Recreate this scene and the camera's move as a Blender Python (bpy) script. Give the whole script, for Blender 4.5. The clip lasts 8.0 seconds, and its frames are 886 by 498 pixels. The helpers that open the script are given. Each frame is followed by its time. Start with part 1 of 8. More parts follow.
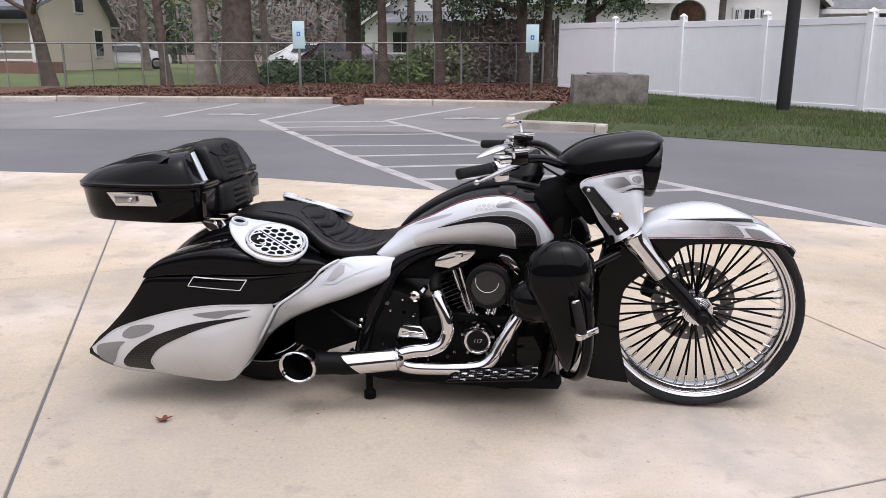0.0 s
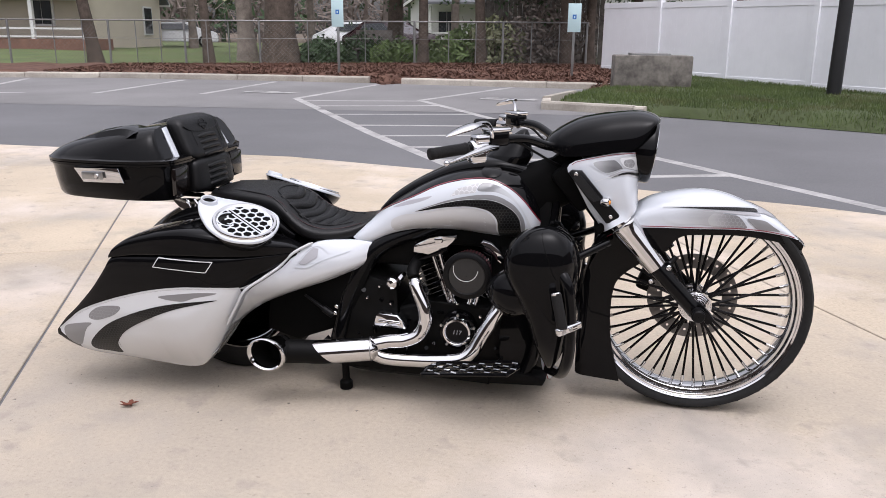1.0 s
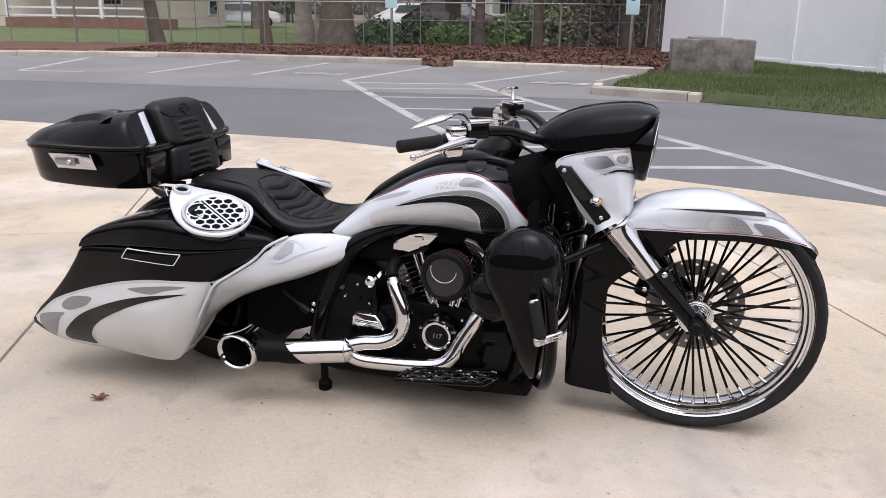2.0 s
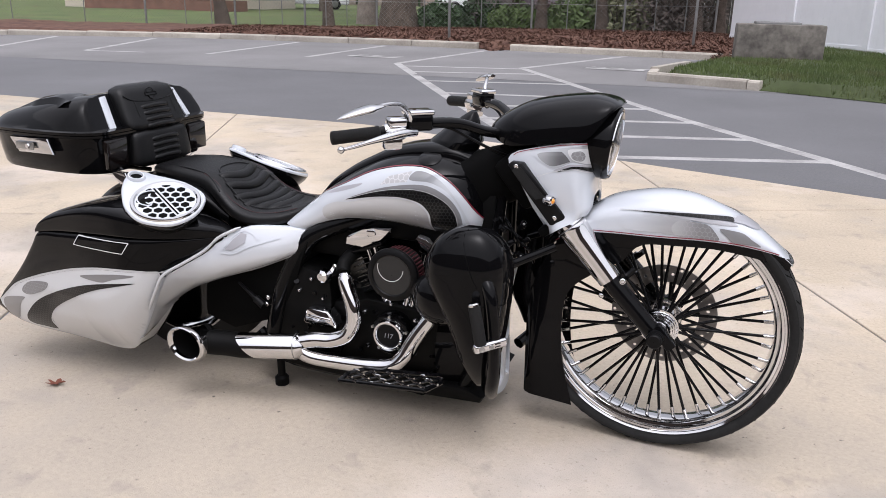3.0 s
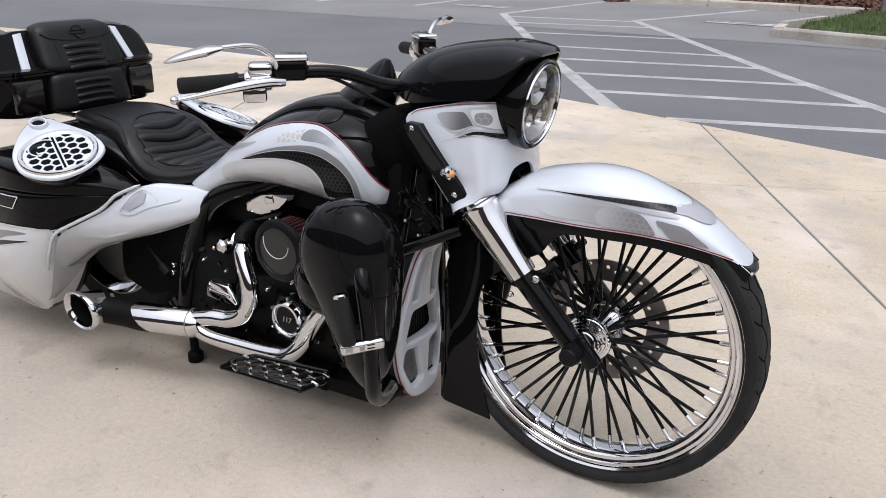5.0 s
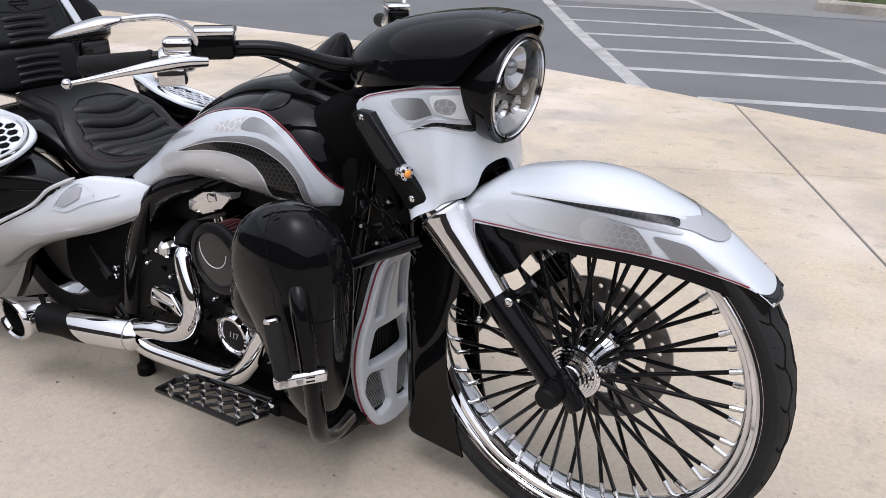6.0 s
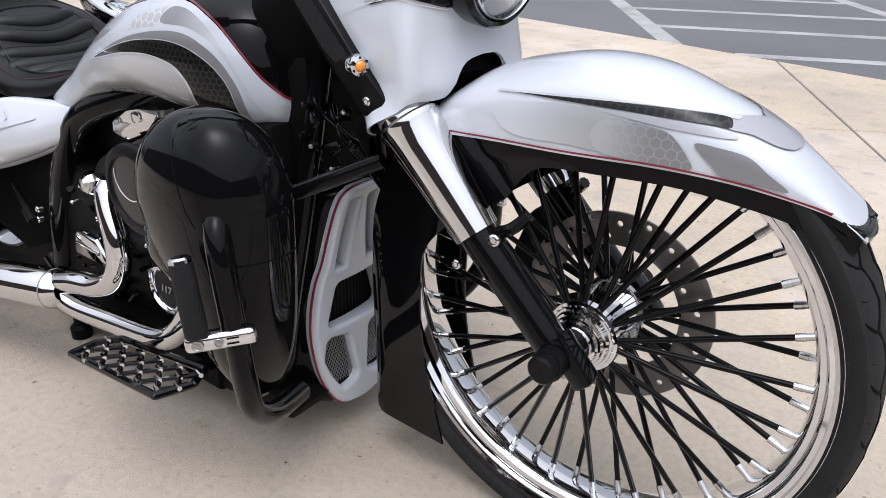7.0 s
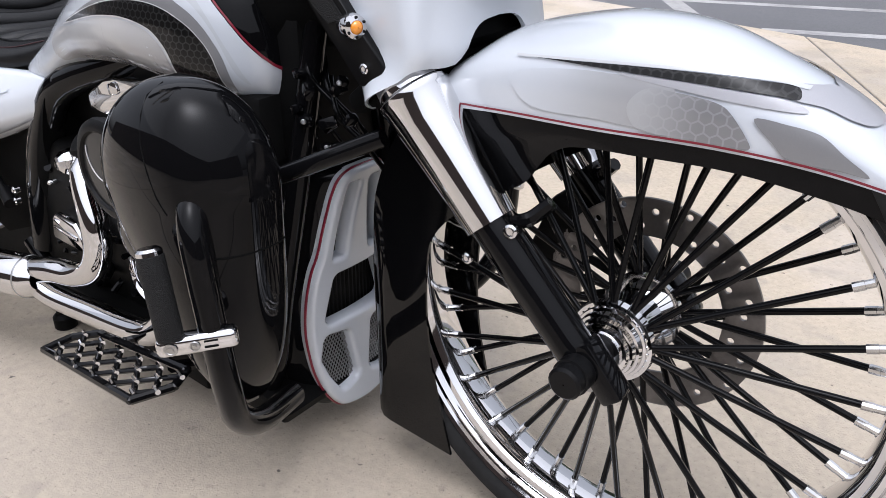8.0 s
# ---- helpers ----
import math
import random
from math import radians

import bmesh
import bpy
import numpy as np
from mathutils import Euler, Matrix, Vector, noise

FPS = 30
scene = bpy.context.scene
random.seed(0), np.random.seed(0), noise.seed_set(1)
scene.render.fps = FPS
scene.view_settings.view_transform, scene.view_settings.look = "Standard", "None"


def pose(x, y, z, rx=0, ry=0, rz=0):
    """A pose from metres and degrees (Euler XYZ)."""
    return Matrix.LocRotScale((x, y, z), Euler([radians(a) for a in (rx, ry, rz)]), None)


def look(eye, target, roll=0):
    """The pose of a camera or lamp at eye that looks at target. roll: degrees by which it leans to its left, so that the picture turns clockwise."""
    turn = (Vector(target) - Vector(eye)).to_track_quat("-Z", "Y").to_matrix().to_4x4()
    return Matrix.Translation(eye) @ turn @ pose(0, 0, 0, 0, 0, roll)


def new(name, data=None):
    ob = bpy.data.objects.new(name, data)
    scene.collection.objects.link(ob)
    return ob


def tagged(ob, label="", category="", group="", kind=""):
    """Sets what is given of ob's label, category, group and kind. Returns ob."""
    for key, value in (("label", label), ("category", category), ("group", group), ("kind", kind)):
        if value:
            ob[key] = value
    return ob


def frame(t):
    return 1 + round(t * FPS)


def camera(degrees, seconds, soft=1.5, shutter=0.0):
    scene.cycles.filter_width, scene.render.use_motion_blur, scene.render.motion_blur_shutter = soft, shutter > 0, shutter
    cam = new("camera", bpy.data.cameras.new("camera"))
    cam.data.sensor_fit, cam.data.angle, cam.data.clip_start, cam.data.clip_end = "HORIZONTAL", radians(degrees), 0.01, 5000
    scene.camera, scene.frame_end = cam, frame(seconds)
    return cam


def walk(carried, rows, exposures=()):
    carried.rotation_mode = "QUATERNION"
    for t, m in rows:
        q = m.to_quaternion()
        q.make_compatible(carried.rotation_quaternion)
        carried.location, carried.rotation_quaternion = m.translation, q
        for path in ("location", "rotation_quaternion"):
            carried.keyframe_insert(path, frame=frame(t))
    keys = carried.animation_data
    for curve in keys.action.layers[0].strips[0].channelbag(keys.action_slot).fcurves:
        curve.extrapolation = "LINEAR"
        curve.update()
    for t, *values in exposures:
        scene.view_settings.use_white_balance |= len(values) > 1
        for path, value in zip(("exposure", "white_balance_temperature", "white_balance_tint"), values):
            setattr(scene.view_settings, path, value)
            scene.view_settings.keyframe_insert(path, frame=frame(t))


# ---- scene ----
cam = camera(58.8, 8.0, 0.8)
PATH = [
    (0, (-0.484, -2.831, 1.26), (-0.778, -0.912, 0.778), 0.2),
    (0.5, (-0.445, -2.734, 1.235), (-0.787, -0.828, 0.735), 0.4),
    (1, (-0.292, -2.629, 1.233), (-0.695, -0.742, 0.705), 0.6),
    (2.5, (0.021, -2.279, 1.243), (-0.6, -0.471, 0.652), 1.0),
    (3, (0.191, -2.164, 1.246), (-0.508, -0.393, 0.633), 1.1),
    (3.5, (0.335, -2.047, 1.235), (-0.443, -0.319, 0.593), 1.2),
    (4, (0.411, -1.89, 1.239), (-0.436, -0.208, 0.566), 1.3),
    (4.5, (0.488, -1.763, 1.238), (-0.415, -0.123, 0.534), 1.2),
    (4.7, (0.542, -1.677, 1.222), (-0.385, -0.056, 0.504), 1.2),
    (5.8, (0.547, -1.298, 1.147), (-0.493, 0.241, 0.404), 0.9),
    (6, (0.508, -1.226, 1.15), (-0.519, 0.302, 0.368), 0.8),
    (6.5, (0.476, -1.05, 1.064), (-0.577, 0.448, 0.261), 0.6),
    (7, (0.412, -0.934, 0.94), (-0.655, 0.539, 0.109), 0.6),
    (7.5, (0.369, -0.854, 0.879), (-0.714, 0.593, 0.024), 0.5),
    (8, (0.337, -0.821, 0.894), (-0.744, 0.614, 0.015), 0.5),
]
walk(cam, [(t, look(eye, target, roll)) for t, eye, target, roll in PATH], [(0, 0.20, 6250, 17), (3, 0.18, 6200, 16), (4.5, 0.11, 6100, 13), (6, 0.12, 6050, 14), (8, 0.27, 6000, 14)])
SKY, SUN = 0.156, 0.80

# ---- light ----
world = bpy.data.worlds.new("overcast_sky")
scene.world = world
world.use_nodes = True
wn, wl = world.node_tree.nodes, world.node_tree.links
sky = wn.new("ShaderNodeTexSky")
sky.sky_type, sky.sun_disc = "NISHITA", False
sky.sun_elevation, sky.sun_rotation = radians(70), radians(150)
sky.dust_density, sky.air_density, sky.ozone_density = 4.0, 1.0, 1.0
cloud = wn.new("ShaderNodeHueSaturation")
cloud.inputs["Saturation"].default_value = 0.16
cloud.inputs["Value"].default_value = 1.0
wl.new(sky.outputs[0], cloud.inputs["Color"])
# an overcast sky is about three times as bright overhead as at the horizon
place, split, climb, layer = wn.new("ShaderNodeTexCoord"), wn.new("ShaderNodeSeparateXYZ"), wn.new("ShaderNodeMapRange"), wn.new("ShaderNodeMix")
wl.new(place.outputs["Generated"], split.inputs[0])
wl.new(split.outputs["Z"], climb.inputs["Value"])
climb.inputs["To Min"].default_value, climb.inputs["To Max"].default_value = 0.63, 1.63
layer.data_type, layer.blend_type = "RGBA", "MULTIPLY"
layer.inputs["Factor"].default_value = 1.0
wl.new(cloud.outputs[0], layer.inputs["A"])
wl.new(climb.outputs[0], layer.inputs["B"])
wl.new(layer.outputs["Result"], wn["Background"].inputs[0])
wn["Background"].inputs[1].default_value = SKY
lamp = bpy.data.lights.new("sun", "SUN")
lamp.energy, lamp.angle, lamp.color = SUN, radians(130), (1.0, 0.97, 0.93)
sun = new("sun", lamp)
sun.matrix_world = look((0, 0, 30), (-3.6, 6.2, 10.0))


# ---- materials ----
def shade(name, base, rough=0.5, metal=0.0, coat=0.0, vary=0.0, grain=60.0, stain=4.0, bump=0.0, bump_scale=200.0, tint=None, spread=0.0, rough_vary=0.0, spec=0.5):
    """A principled material with variation at two scales and fine relief."""
    m = bpy.data.materials.new(name)
    m.use_nodes = True
    n, k = m.node_tree.nodes, m.node_tree.links
    p = n["Principled BSDF"]
    p.inputs["Roughness"].default_value, p.inputs["Metallic"].default_value = rough, metal
    p.inputs["Coat Weight"].default_value, p.inputs["Coat Roughness"].default_value = coat, 0.02
    p.inputs["Specular IOR Level"].default_value = spec
    p.inputs["Base Color"].default_value = (*base, 1)
    co = n.new("ShaderNodeTexCoord")
    if vary or tint:
        dark = tint or tuple(c * (1 - vary) for c in base)
        light = tuple(min(1, c * (1 + vary * 0.6)) for c in base)
        big, small, mix = n.new("ShaderNodeTexNoise"), n.new("ShaderNodeTexNoise"), n.new("ShaderNodeMix")
        big.inputs["Scale"].default_value, big.inputs["Detail"].default_value = stain, 6
        small.inputs["Scale"].default_value, small.inputs["Detail"].default_value = grain, 3
        k.new(co.outputs["Object"], big.inputs["Vector"]), k.new(co.outputs["Object"], small.inputs["Vector"])
        add = n.new("ShaderNodeMath")
        add.operation = "MULTIPLY_ADD"
        k.new(small.outputs[0], add.inputs[0])
        add.inputs[1].default_value = 0.5
        k.new(big.outputs[0], add.inputs[2])
        ramp = n.new("ShaderNodeMapRange")
        ramp.inputs["From Min"].default_value, ramp.inputs["From Max"].default_value = 0.5, 1.0
        k.new(add.outputs[0], ramp.inputs["Value"])
        mix.data_type = "RGBA"
        k.new(ramp.outputs[0], mix.inputs["Factor"])
        mix.inputs["A"].default_value, mix.inputs["B"].default_value = (*dark, 1), (*light, 1)
        out = mix.outputs["Result"]
        if spread:
            info, hsv, rng = n.new("ShaderNodeObjectInfo"), n.new("ShaderNodeHueSaturation"), n.new("ShaderNodeMapRange")
            rng.inputs["To Min"].default_value, rng.inputs["To Max"].default_value = 1 - spread, 1 + spread
            k.new(info.outputs["Random"], rng.inputs["Value"])
            k.new(rng.outputs[0], hsv.inputs["Value"])
            k.new(out, hsv.inputs["Color"])
            out = hsv.outputs[0]
        k.new(out, p.inputs["Base Color"])
        if rough_vary:
            rr = n.new("ShaderNodeMapRange")
            rr.inputs["To Min"].default_value, rr.inputs["To Max"].default_value = rough - rough_vary, rough + rough_vary
            k.new(big.outputs[0], rr.inputs["Value"])
            k.new(rr.outputs[0], p.inputs["Roughness"])
    if bump:
        tex, b = n.new("ShaderNodeTexNoise"), n.new("ShaderNodeBump")
        tex.inputs["Scale"].default_value, tex.inputs["Detail"].default_value = bump_scale, 4
        k.new(co.outputs["Object"], tex.inputs["Vector"])
        b.inputs["Strength"].default_value, b.inputs["Distance"].default_value = bump, 0.004
        k.new(tex.outputs[0], b.inputs["Height"])
        k.new(b.outputs[0], p.inputs["Normal"])
    return m


def hex_mask(m, scale, line):
    """Adds the walls of a honeycomb, 1 on the walls and 0 in the cells, in the side view's plane. Returns the output socket."""
    n, k = m.node_tree.nodes, m.node_tree.links
    co, sep = n.new("ShaderNodeTexCoord"), n.new("ShaderNodeSeparateXYZ")
    k.new(co.outputs["Object"], sep.inputs[0])

    def op(kind, a, b=None, c=None):
        q = n.new("ShaderNodeMath")
        q.operation = kind
        for i, v in enumerate((a, b, c)):
            if v is None:
                continue
            if isinstance(v, (int, float)):
                q.inputs[i].default_value = v
            else:
                k.new(v, q.inputs[i])
        return q.outputs[0]
    u, v = op("MULTIPLY", sep.outputs["X"], scale), op("MULTIPLY", sep.outputs["Z"], scale)
    root = math.sqrt(3)

    def cell(du, dv):
        a = op("SUBTRACT", op("FLOORED_MODULO", op("ADD", u, du), 1.0), 0.5)
        b = op("SUBTRACT", op("FLOORED_MODULO", op("ADD", v, dv), root), root / 2)
        a, b = op("ABSOLUTE", a), op("ABSOLUTE", b)
        return op("MAXIMUM", a, op("ADD", op("MULTIPLY", a, 0.5), op("MULTIPLY", b, root / 2)))
    near = op("MINIMUM", cell(0, 0), cell(0.5, root / 2))
    return op("GREATER_THAN", near, 0.5 - line)


def hex_paint(name, cell_colour, wall_colour, scale=70, line=0.07, rough=0.3):
    m = shade(name, cell_colour, rough, coat=1.0, spec=0.1)
    n, k = m.node_tree.nodes, m.node_tree.links
    mix = n.new("ShaderNodeMix")
    mix.data_type = "RGBA"
    k.new(hex_mask(m, scale, line), mix.inputs["Factor"])
    mix.inputs["A"].default_value, mix.inputs["B"].default_value = (*cell_colour, 1), (*wall_colour, 1)
    k.new(mix.outputs["Result"], n["Principled BSDF"].inputs["Base Color"])
    return m


def hex_fade(name, cell_colour, wall_colour, far_colour, x0, x1, scale=78, line=0.07):
    """Honeycomb paint that an airbrush lets go into another colour towards x0."""
    m = hex_paint(name, cell_colour, wall_colour, scale, line)
    n, k = m.node_tree.nodes, m.node_tree.links
    p = n["Principled BSDF"].inputs["Base Color"]
    old = p.links[0].from_socket
    co, sep, rng, mix = n.new("ShaderNodeTexCoord"), n.new("ShaderNodeSeparateXYZ"), n.new("ShaderNodeMapRange"), n.new("ShaderNodeMix")
    k.new(co.outputs["Object"], sep.inputs[0])
    rng.interpolation_type = "SMOOTHSTEP"
    rng.inputs["From Min"].default_value, rng.inputs["From Max"].default_value = x0, x1
    k.new(sep.outputs["X"], rng.inputs["Value"])
    mix.data_type = "RGBA"
    k.new(rng.outputs[0], mix.inputs["Factor"])
    mix.inputs["A"].default_value = (*far_colour, 1)
    k.new(old, mix.inputs["B"])
    k.new(mix.outputs["Result"], p)
    return m


def fade_paint(name, a, b, start, end, rough=0.25):
    """Airbrushed paint that fades from colour a to colour b between two places of the side view."""
    m = shade(name, a, rough, coat=1.0)
    n, k = m.node_tree.nodes, m.node_tree.links
    co, dot, rng, mix = n.new("ShaderNodeTexCoord"), n.new("ShaderNodeVectorMath"), n.new("ShaderNodeMapRange"), n.new("ShaderNodeMix")
    d = Vector((end[0] - start[0], 0, end[1] - start[1]))
    dot.operation = "DOT_PRODUCT"
    dot.inputs[1].default_value = d / d.length_squared
    k.new(co.outputs["Object"], dot.inputs[0])
    first = (start[0] * d.x + start[1] * d.z) / d.length_squared
    rng.interpolation_type = "SMOOTHSTEP"
    rng.inputs["From Min"].default_value, rng.inputs["From Max"].default_value = first, first + 1
    k.new(dot.outputs["Value"], rng.inputs["Value"])
    mix.data_type = "RGBA"
    k.new(rng.outputs[0], mix.inputs["Factor"])
    mix.inputs["A"].default_value, mix.inputs["B"].default_value = (*a, 1), (*b, 1)
    k.new(mix.outputs["Result"], n["Principled BSDF"].inputs["Base Color"])
    return m


BLACK = shade("black_gloss_paint", (0.0035, 0.0035, 0.004), 0.3, coat=1.0, spec=0.0)
SATIN = shade("black_satin_coat", (0.005, 0.005, 0.0055), 0.38, vary=0.3, grain=300, bump=0.05, bump_scale=900, spec=0.15)
MATTE = shade("black_matte_metal", (0.004, 0.004, 0.004), 0.55, vary=0.3, grain=400, spec=0.10)
CAST = shade("black_engine_casting", (0.004, 0.004, 0.004), 0.42, vary=0.3, grain=300, bump=0.15, bump_scale=600, spec=0.12)
WHITE = shade("pearl_white_paint", (0.57, 0.60, 0.64), 0.22, coat=1.0, vary=0.03, grain=900, stain=3)
CHROME = shade("chrome", (0.68, 0.68, 0.69), 0.05, metal=1.0, vary=0.03, grain=30, stain=9)
NIPPLE = shade("satin_nickel", (0.60, 0.60, 0.60), 0.16, metal=1.0, vary=0.08, grain=200)
STEEL = shade("brushed_steel", (0.42, 0.42, 0.42), 0.32, metal=1.0, vary=0.25, grain=500)
RUBBER = shade("tyre_rubber", (0.018, 0.018, 0.018), 0.72, vary=0.3, grain=150, stain=20, bump=0.15, bump_scale=500, spec=0.18)
GRIP = shade("grip_rubber", (0.014, 0.014, 0.014), 0.58, vary=0.4, grain=700, bump=0.9, bump_scale=700, spec=0.18)
LEATHER = shade("black_leather", (0.006, 0.006, 0.0065), 0.33, vary=0.3, grain=250, stain=12, bump=0.22, bump_scale=520, spec=0.28)
# near-black for hollows, gaps and recessed parts, deep shade put into the colour
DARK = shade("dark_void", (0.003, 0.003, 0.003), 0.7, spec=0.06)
RED = shade("red_pinstripe", (0.19, 0.006, 0.022), 0.3, coat=1.0)
SILVER = shade("silver_pinstripe", (0.62, 0.62, 0.62), 0.3, coat=1.0)
GREY = shade("grey_graphic", (0.20, 0.20, 0.205), 0.28, coat=1.0, vary=0.06, grain=600)
PALE = shade("pale_grey_graphic", (0.50, 0.51, 0.52), 0.28, coat=1.0, vary=0.05, grain=600)
MIDGREY = shade("mid_grey_graphic", (0.34, 0.34, 0.36), 0.28, coat=1.0, vary=0.06, grain=600)
HEXPALE = hex_paint("pale_honeycomb_graphic", (0.46, 0.46, 0.47), (0.62, 0.62, 0.63), 60, 0.07)
HEXDARK = hex_paint("dark_honeycomb_graphic", (0.005, 0.005, 0.005), (0.026, 0.026, 0.026), 95, 0.09)
HEXGREY = hex_paint("grey_honeycomb_graphic", (0.20, 0.20, 0.205), (0.27, 0.27, 0.28), 78, 0.07)
VENT = shade("vent_mesh_grey", (0.34, 0.34, 0.34), 0.4, metal=0.5, vary=0.6, grain=420, bump=0.6, bump_scale=420)
AMBER = shade("amber_lens", (0.85, 0.30, 0.02), 0.15, coat=1.0)
for gloss in (BLACK, HEXDARK, GREY, MIDGREY, RED):
    # lacquer mirrors little when seen square on and much at a slant
    gn, gp = gloss.node_tree.nodes, gloss.node_tree.nodes["Principled BSDF"]
    slant, wax = gn.new("ShaderNodeLayerWeight"), gn.new("ShaderNodeMapRange")
    slant.inputs["Blend"].default_value = 0.5
    wax.inputs["From Min"].default_value, wax.inputs["From Max"].default_value = 0.20, 0.68
    wax.inputs["To Min"].default_value, wax.inputs["To Max"].default_value = 0.20, 1.0
    gloss.node_tree.links.new(slant.outputs["Facing"], wax.inputs["Value"])
    gloss.node_tree.links.new(wax.outputs[0], gp.inputs["Coat Weight"])
    gp.inputs["Coat IOR"].default_value = 1.62
CREAM_CONCRETE = shade("concrete_slab", (0.565, 0.475, 0.36), 0.85, tint=(0.355, 0.300, 0.228), grain=70, stain=0.9, bump=0.40, bump_scale=240, spread=0.05)


def blotches(m, colour, scale, low, high, amount):
    """Lays shapeless stains of one colour over a material's base colour."""
    n, k = m.node_tree.nodes, m.node_tree.links
    p = n["Principled BSDF"].inputs["Base Color"]
    old = p.links[0].from_socket
    co, tex, rng, mix = n.new("ShaderNodeTexCoord"), n.new("ShaderNodeTexNoise"), n.new("ShaderNodeMapRange"), n.new("ShaderNodeMix")
    tex.inputs["Scale"].default_value, tex.inputs["Detail"].default_value, tex.inputs["Roughness"].default_value = scale, 5, 0.6
    k.new(co.outputs["Object"], tex.inputs["Vector"])
    rng.inputs["From Min"].default_value, rng.inputs["From Max"].default_value, rng.inputs["To Max"].default_value = low, high, amount
    k.new(tex.outputs[0], rng.inputs["Value"])
    mix.data_type = "RGBA"
    k.new(rng.outputs[0], mix.inputs["Factor"])
    k.new(old, mix.inputs["A"])
    mix.inputs["B"].default_value = (*colour, 1)
    k.new(mix.outputs["Result"], p)


def worn_shaded_grey(m, colour, start, end, amount):
    """Greys the cream surface towards -y with a ragged border: wear plus painted shade."""
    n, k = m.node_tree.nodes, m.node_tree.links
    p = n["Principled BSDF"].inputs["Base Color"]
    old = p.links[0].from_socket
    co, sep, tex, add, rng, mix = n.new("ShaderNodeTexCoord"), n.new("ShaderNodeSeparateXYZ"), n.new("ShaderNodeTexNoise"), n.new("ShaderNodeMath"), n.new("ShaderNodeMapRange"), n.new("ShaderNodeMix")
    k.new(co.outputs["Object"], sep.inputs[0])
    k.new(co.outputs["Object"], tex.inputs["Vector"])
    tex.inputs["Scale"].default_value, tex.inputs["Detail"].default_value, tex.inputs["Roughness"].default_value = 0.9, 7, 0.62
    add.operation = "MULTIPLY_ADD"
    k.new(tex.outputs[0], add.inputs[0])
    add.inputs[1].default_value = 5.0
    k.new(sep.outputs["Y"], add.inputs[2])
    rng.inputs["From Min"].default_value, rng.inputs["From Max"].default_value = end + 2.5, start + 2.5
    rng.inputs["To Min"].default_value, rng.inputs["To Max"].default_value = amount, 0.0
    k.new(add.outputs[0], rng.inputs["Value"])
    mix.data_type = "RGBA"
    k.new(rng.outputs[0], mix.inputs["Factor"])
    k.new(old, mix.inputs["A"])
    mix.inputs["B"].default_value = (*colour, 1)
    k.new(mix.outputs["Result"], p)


# wear and the shade round the motorcycle, both put into the slab colour
worn_shaded_grey(CREAM_CONCRETE, (0.385, 0.350, 0.310), 1.4, -1.0, 0.40)
blotches(CREAM_CONCRETE, (0.62, 0.55, 0.49), 0.7, 0.50, 0.64, 0.7)
blotches(CREAM_CONCRETE, (0.36, 0.325, 0.285), 1.1, 0.50, 0.66, 0.75)
blotches(CREAM_CONCRETE, (0.25, 0.22, 0.195), 7.0, 0.58, 0.72, 0.55)
blotches(CREAM_CONCRETE, (0.17, 0.145, 0.12), 48.0, 0.61, 0.72, 0.42)
blotches(CREAM_CONCRETE, (0.30, 0.27, 0.235), 2.6, 0.55, 0.70, 0.5)
blotches(CREAM_CONCRETE, (0.12, 0.105, 0.09), 170.0, 0.60, 0.71, 0.6)
blotches(CREAM_CONCRETE, (0.075, 0.065, 0.058), 30.0, 0.68, 0.72, 0.85)
ASPHALT = shade("asphalt", (0.135, 0.135, 0.14), 0.9, vary=0.22, grain=60, stain=0.5, bump=0.6, bump_scale=120)
ASPHALT_OLD = shade("worn_asphalt", (0.19, 0.185, 0.185), 0.9, vary=0.2, grain=50, stain=0.6, bump=0.6, bump_scale=120)
LINE = shade("worn_road_paint", (0.46, 0.45, 0.44), 0.8, tint=(0.24, 0.235, 0.23), grain=25, stain=3, bump=0.3, bump_scale=150)
KERB = shade("kerb_concrete", (0.50, 0.46, 0.40), 0.85, tint=(0.31, 0.28, 0.24), grain=30, stain=2, bump=0.4, bump_scale=90, spread=0.12)
GRASS = shade("grass", (0.115, 0.155, 0.045), 0.9, tint=(0.062, 0.092, 0.030), grain=9, stain=0.9, bump=0.8, bump_scale=60)
# grass colour darkened to hold the shade between the blades
GRASS_SHADED = shade("turf", (0.062, 0.085, 0.028), 0.95, tint=(0.038, 0.048, 0.018), grain=12, stain=1.0, bump=0.8, bump_scale=60)
blotches(GRASS, (0.105, 0.098, 0.045), 1.3, 0.50, 0.66, 0.75)
blotches(GRASS, (0.030, 0.045, 0.016), 4.0, 0.55, 0.70, 0.6)
EARTH = shade("earth", (0.13, 0.10, 0.07), 0.95, vary=0.3, grain=20, stain=0.6, bump=0.6, bump_scale=40)
MULCH = shade("bark_mulch", (0.15, 0.078, 0.052), 0.95, tint=(0.055, 0.022, 0.015), grain=38, stain=5, bump=1.0, bump_scale=40)
VINYL = shade("white_vinyl", (0.86, 0.87, 0.90), 0.45, vary=0.05, grain=5, stain=0.8)
OLD_CONCRETE = shade("weathered_concrete", (0.23, 0.21, 0.185), 0.9, tint=(0.075, 0.068, 0.060), grain=14, stain=4.5, bump=0.5, bump_scale=50)
POLE = shade("black_pole_paint", (0.012, 0.012, 0.013), 0.4, vary=0.3, grain=30)
GALV = shade("galvanised_steel", (0.27, 0.27, 0.265), 0.5, metal=0.7, vary=0.2, grain=40)
BARK = shade("bark", (0.13, 0.10, 0.08), 0.95, tint=(0.05, 0.038, 0.03), grain=30, stain=6, bump=1.0, bump_scale=25)
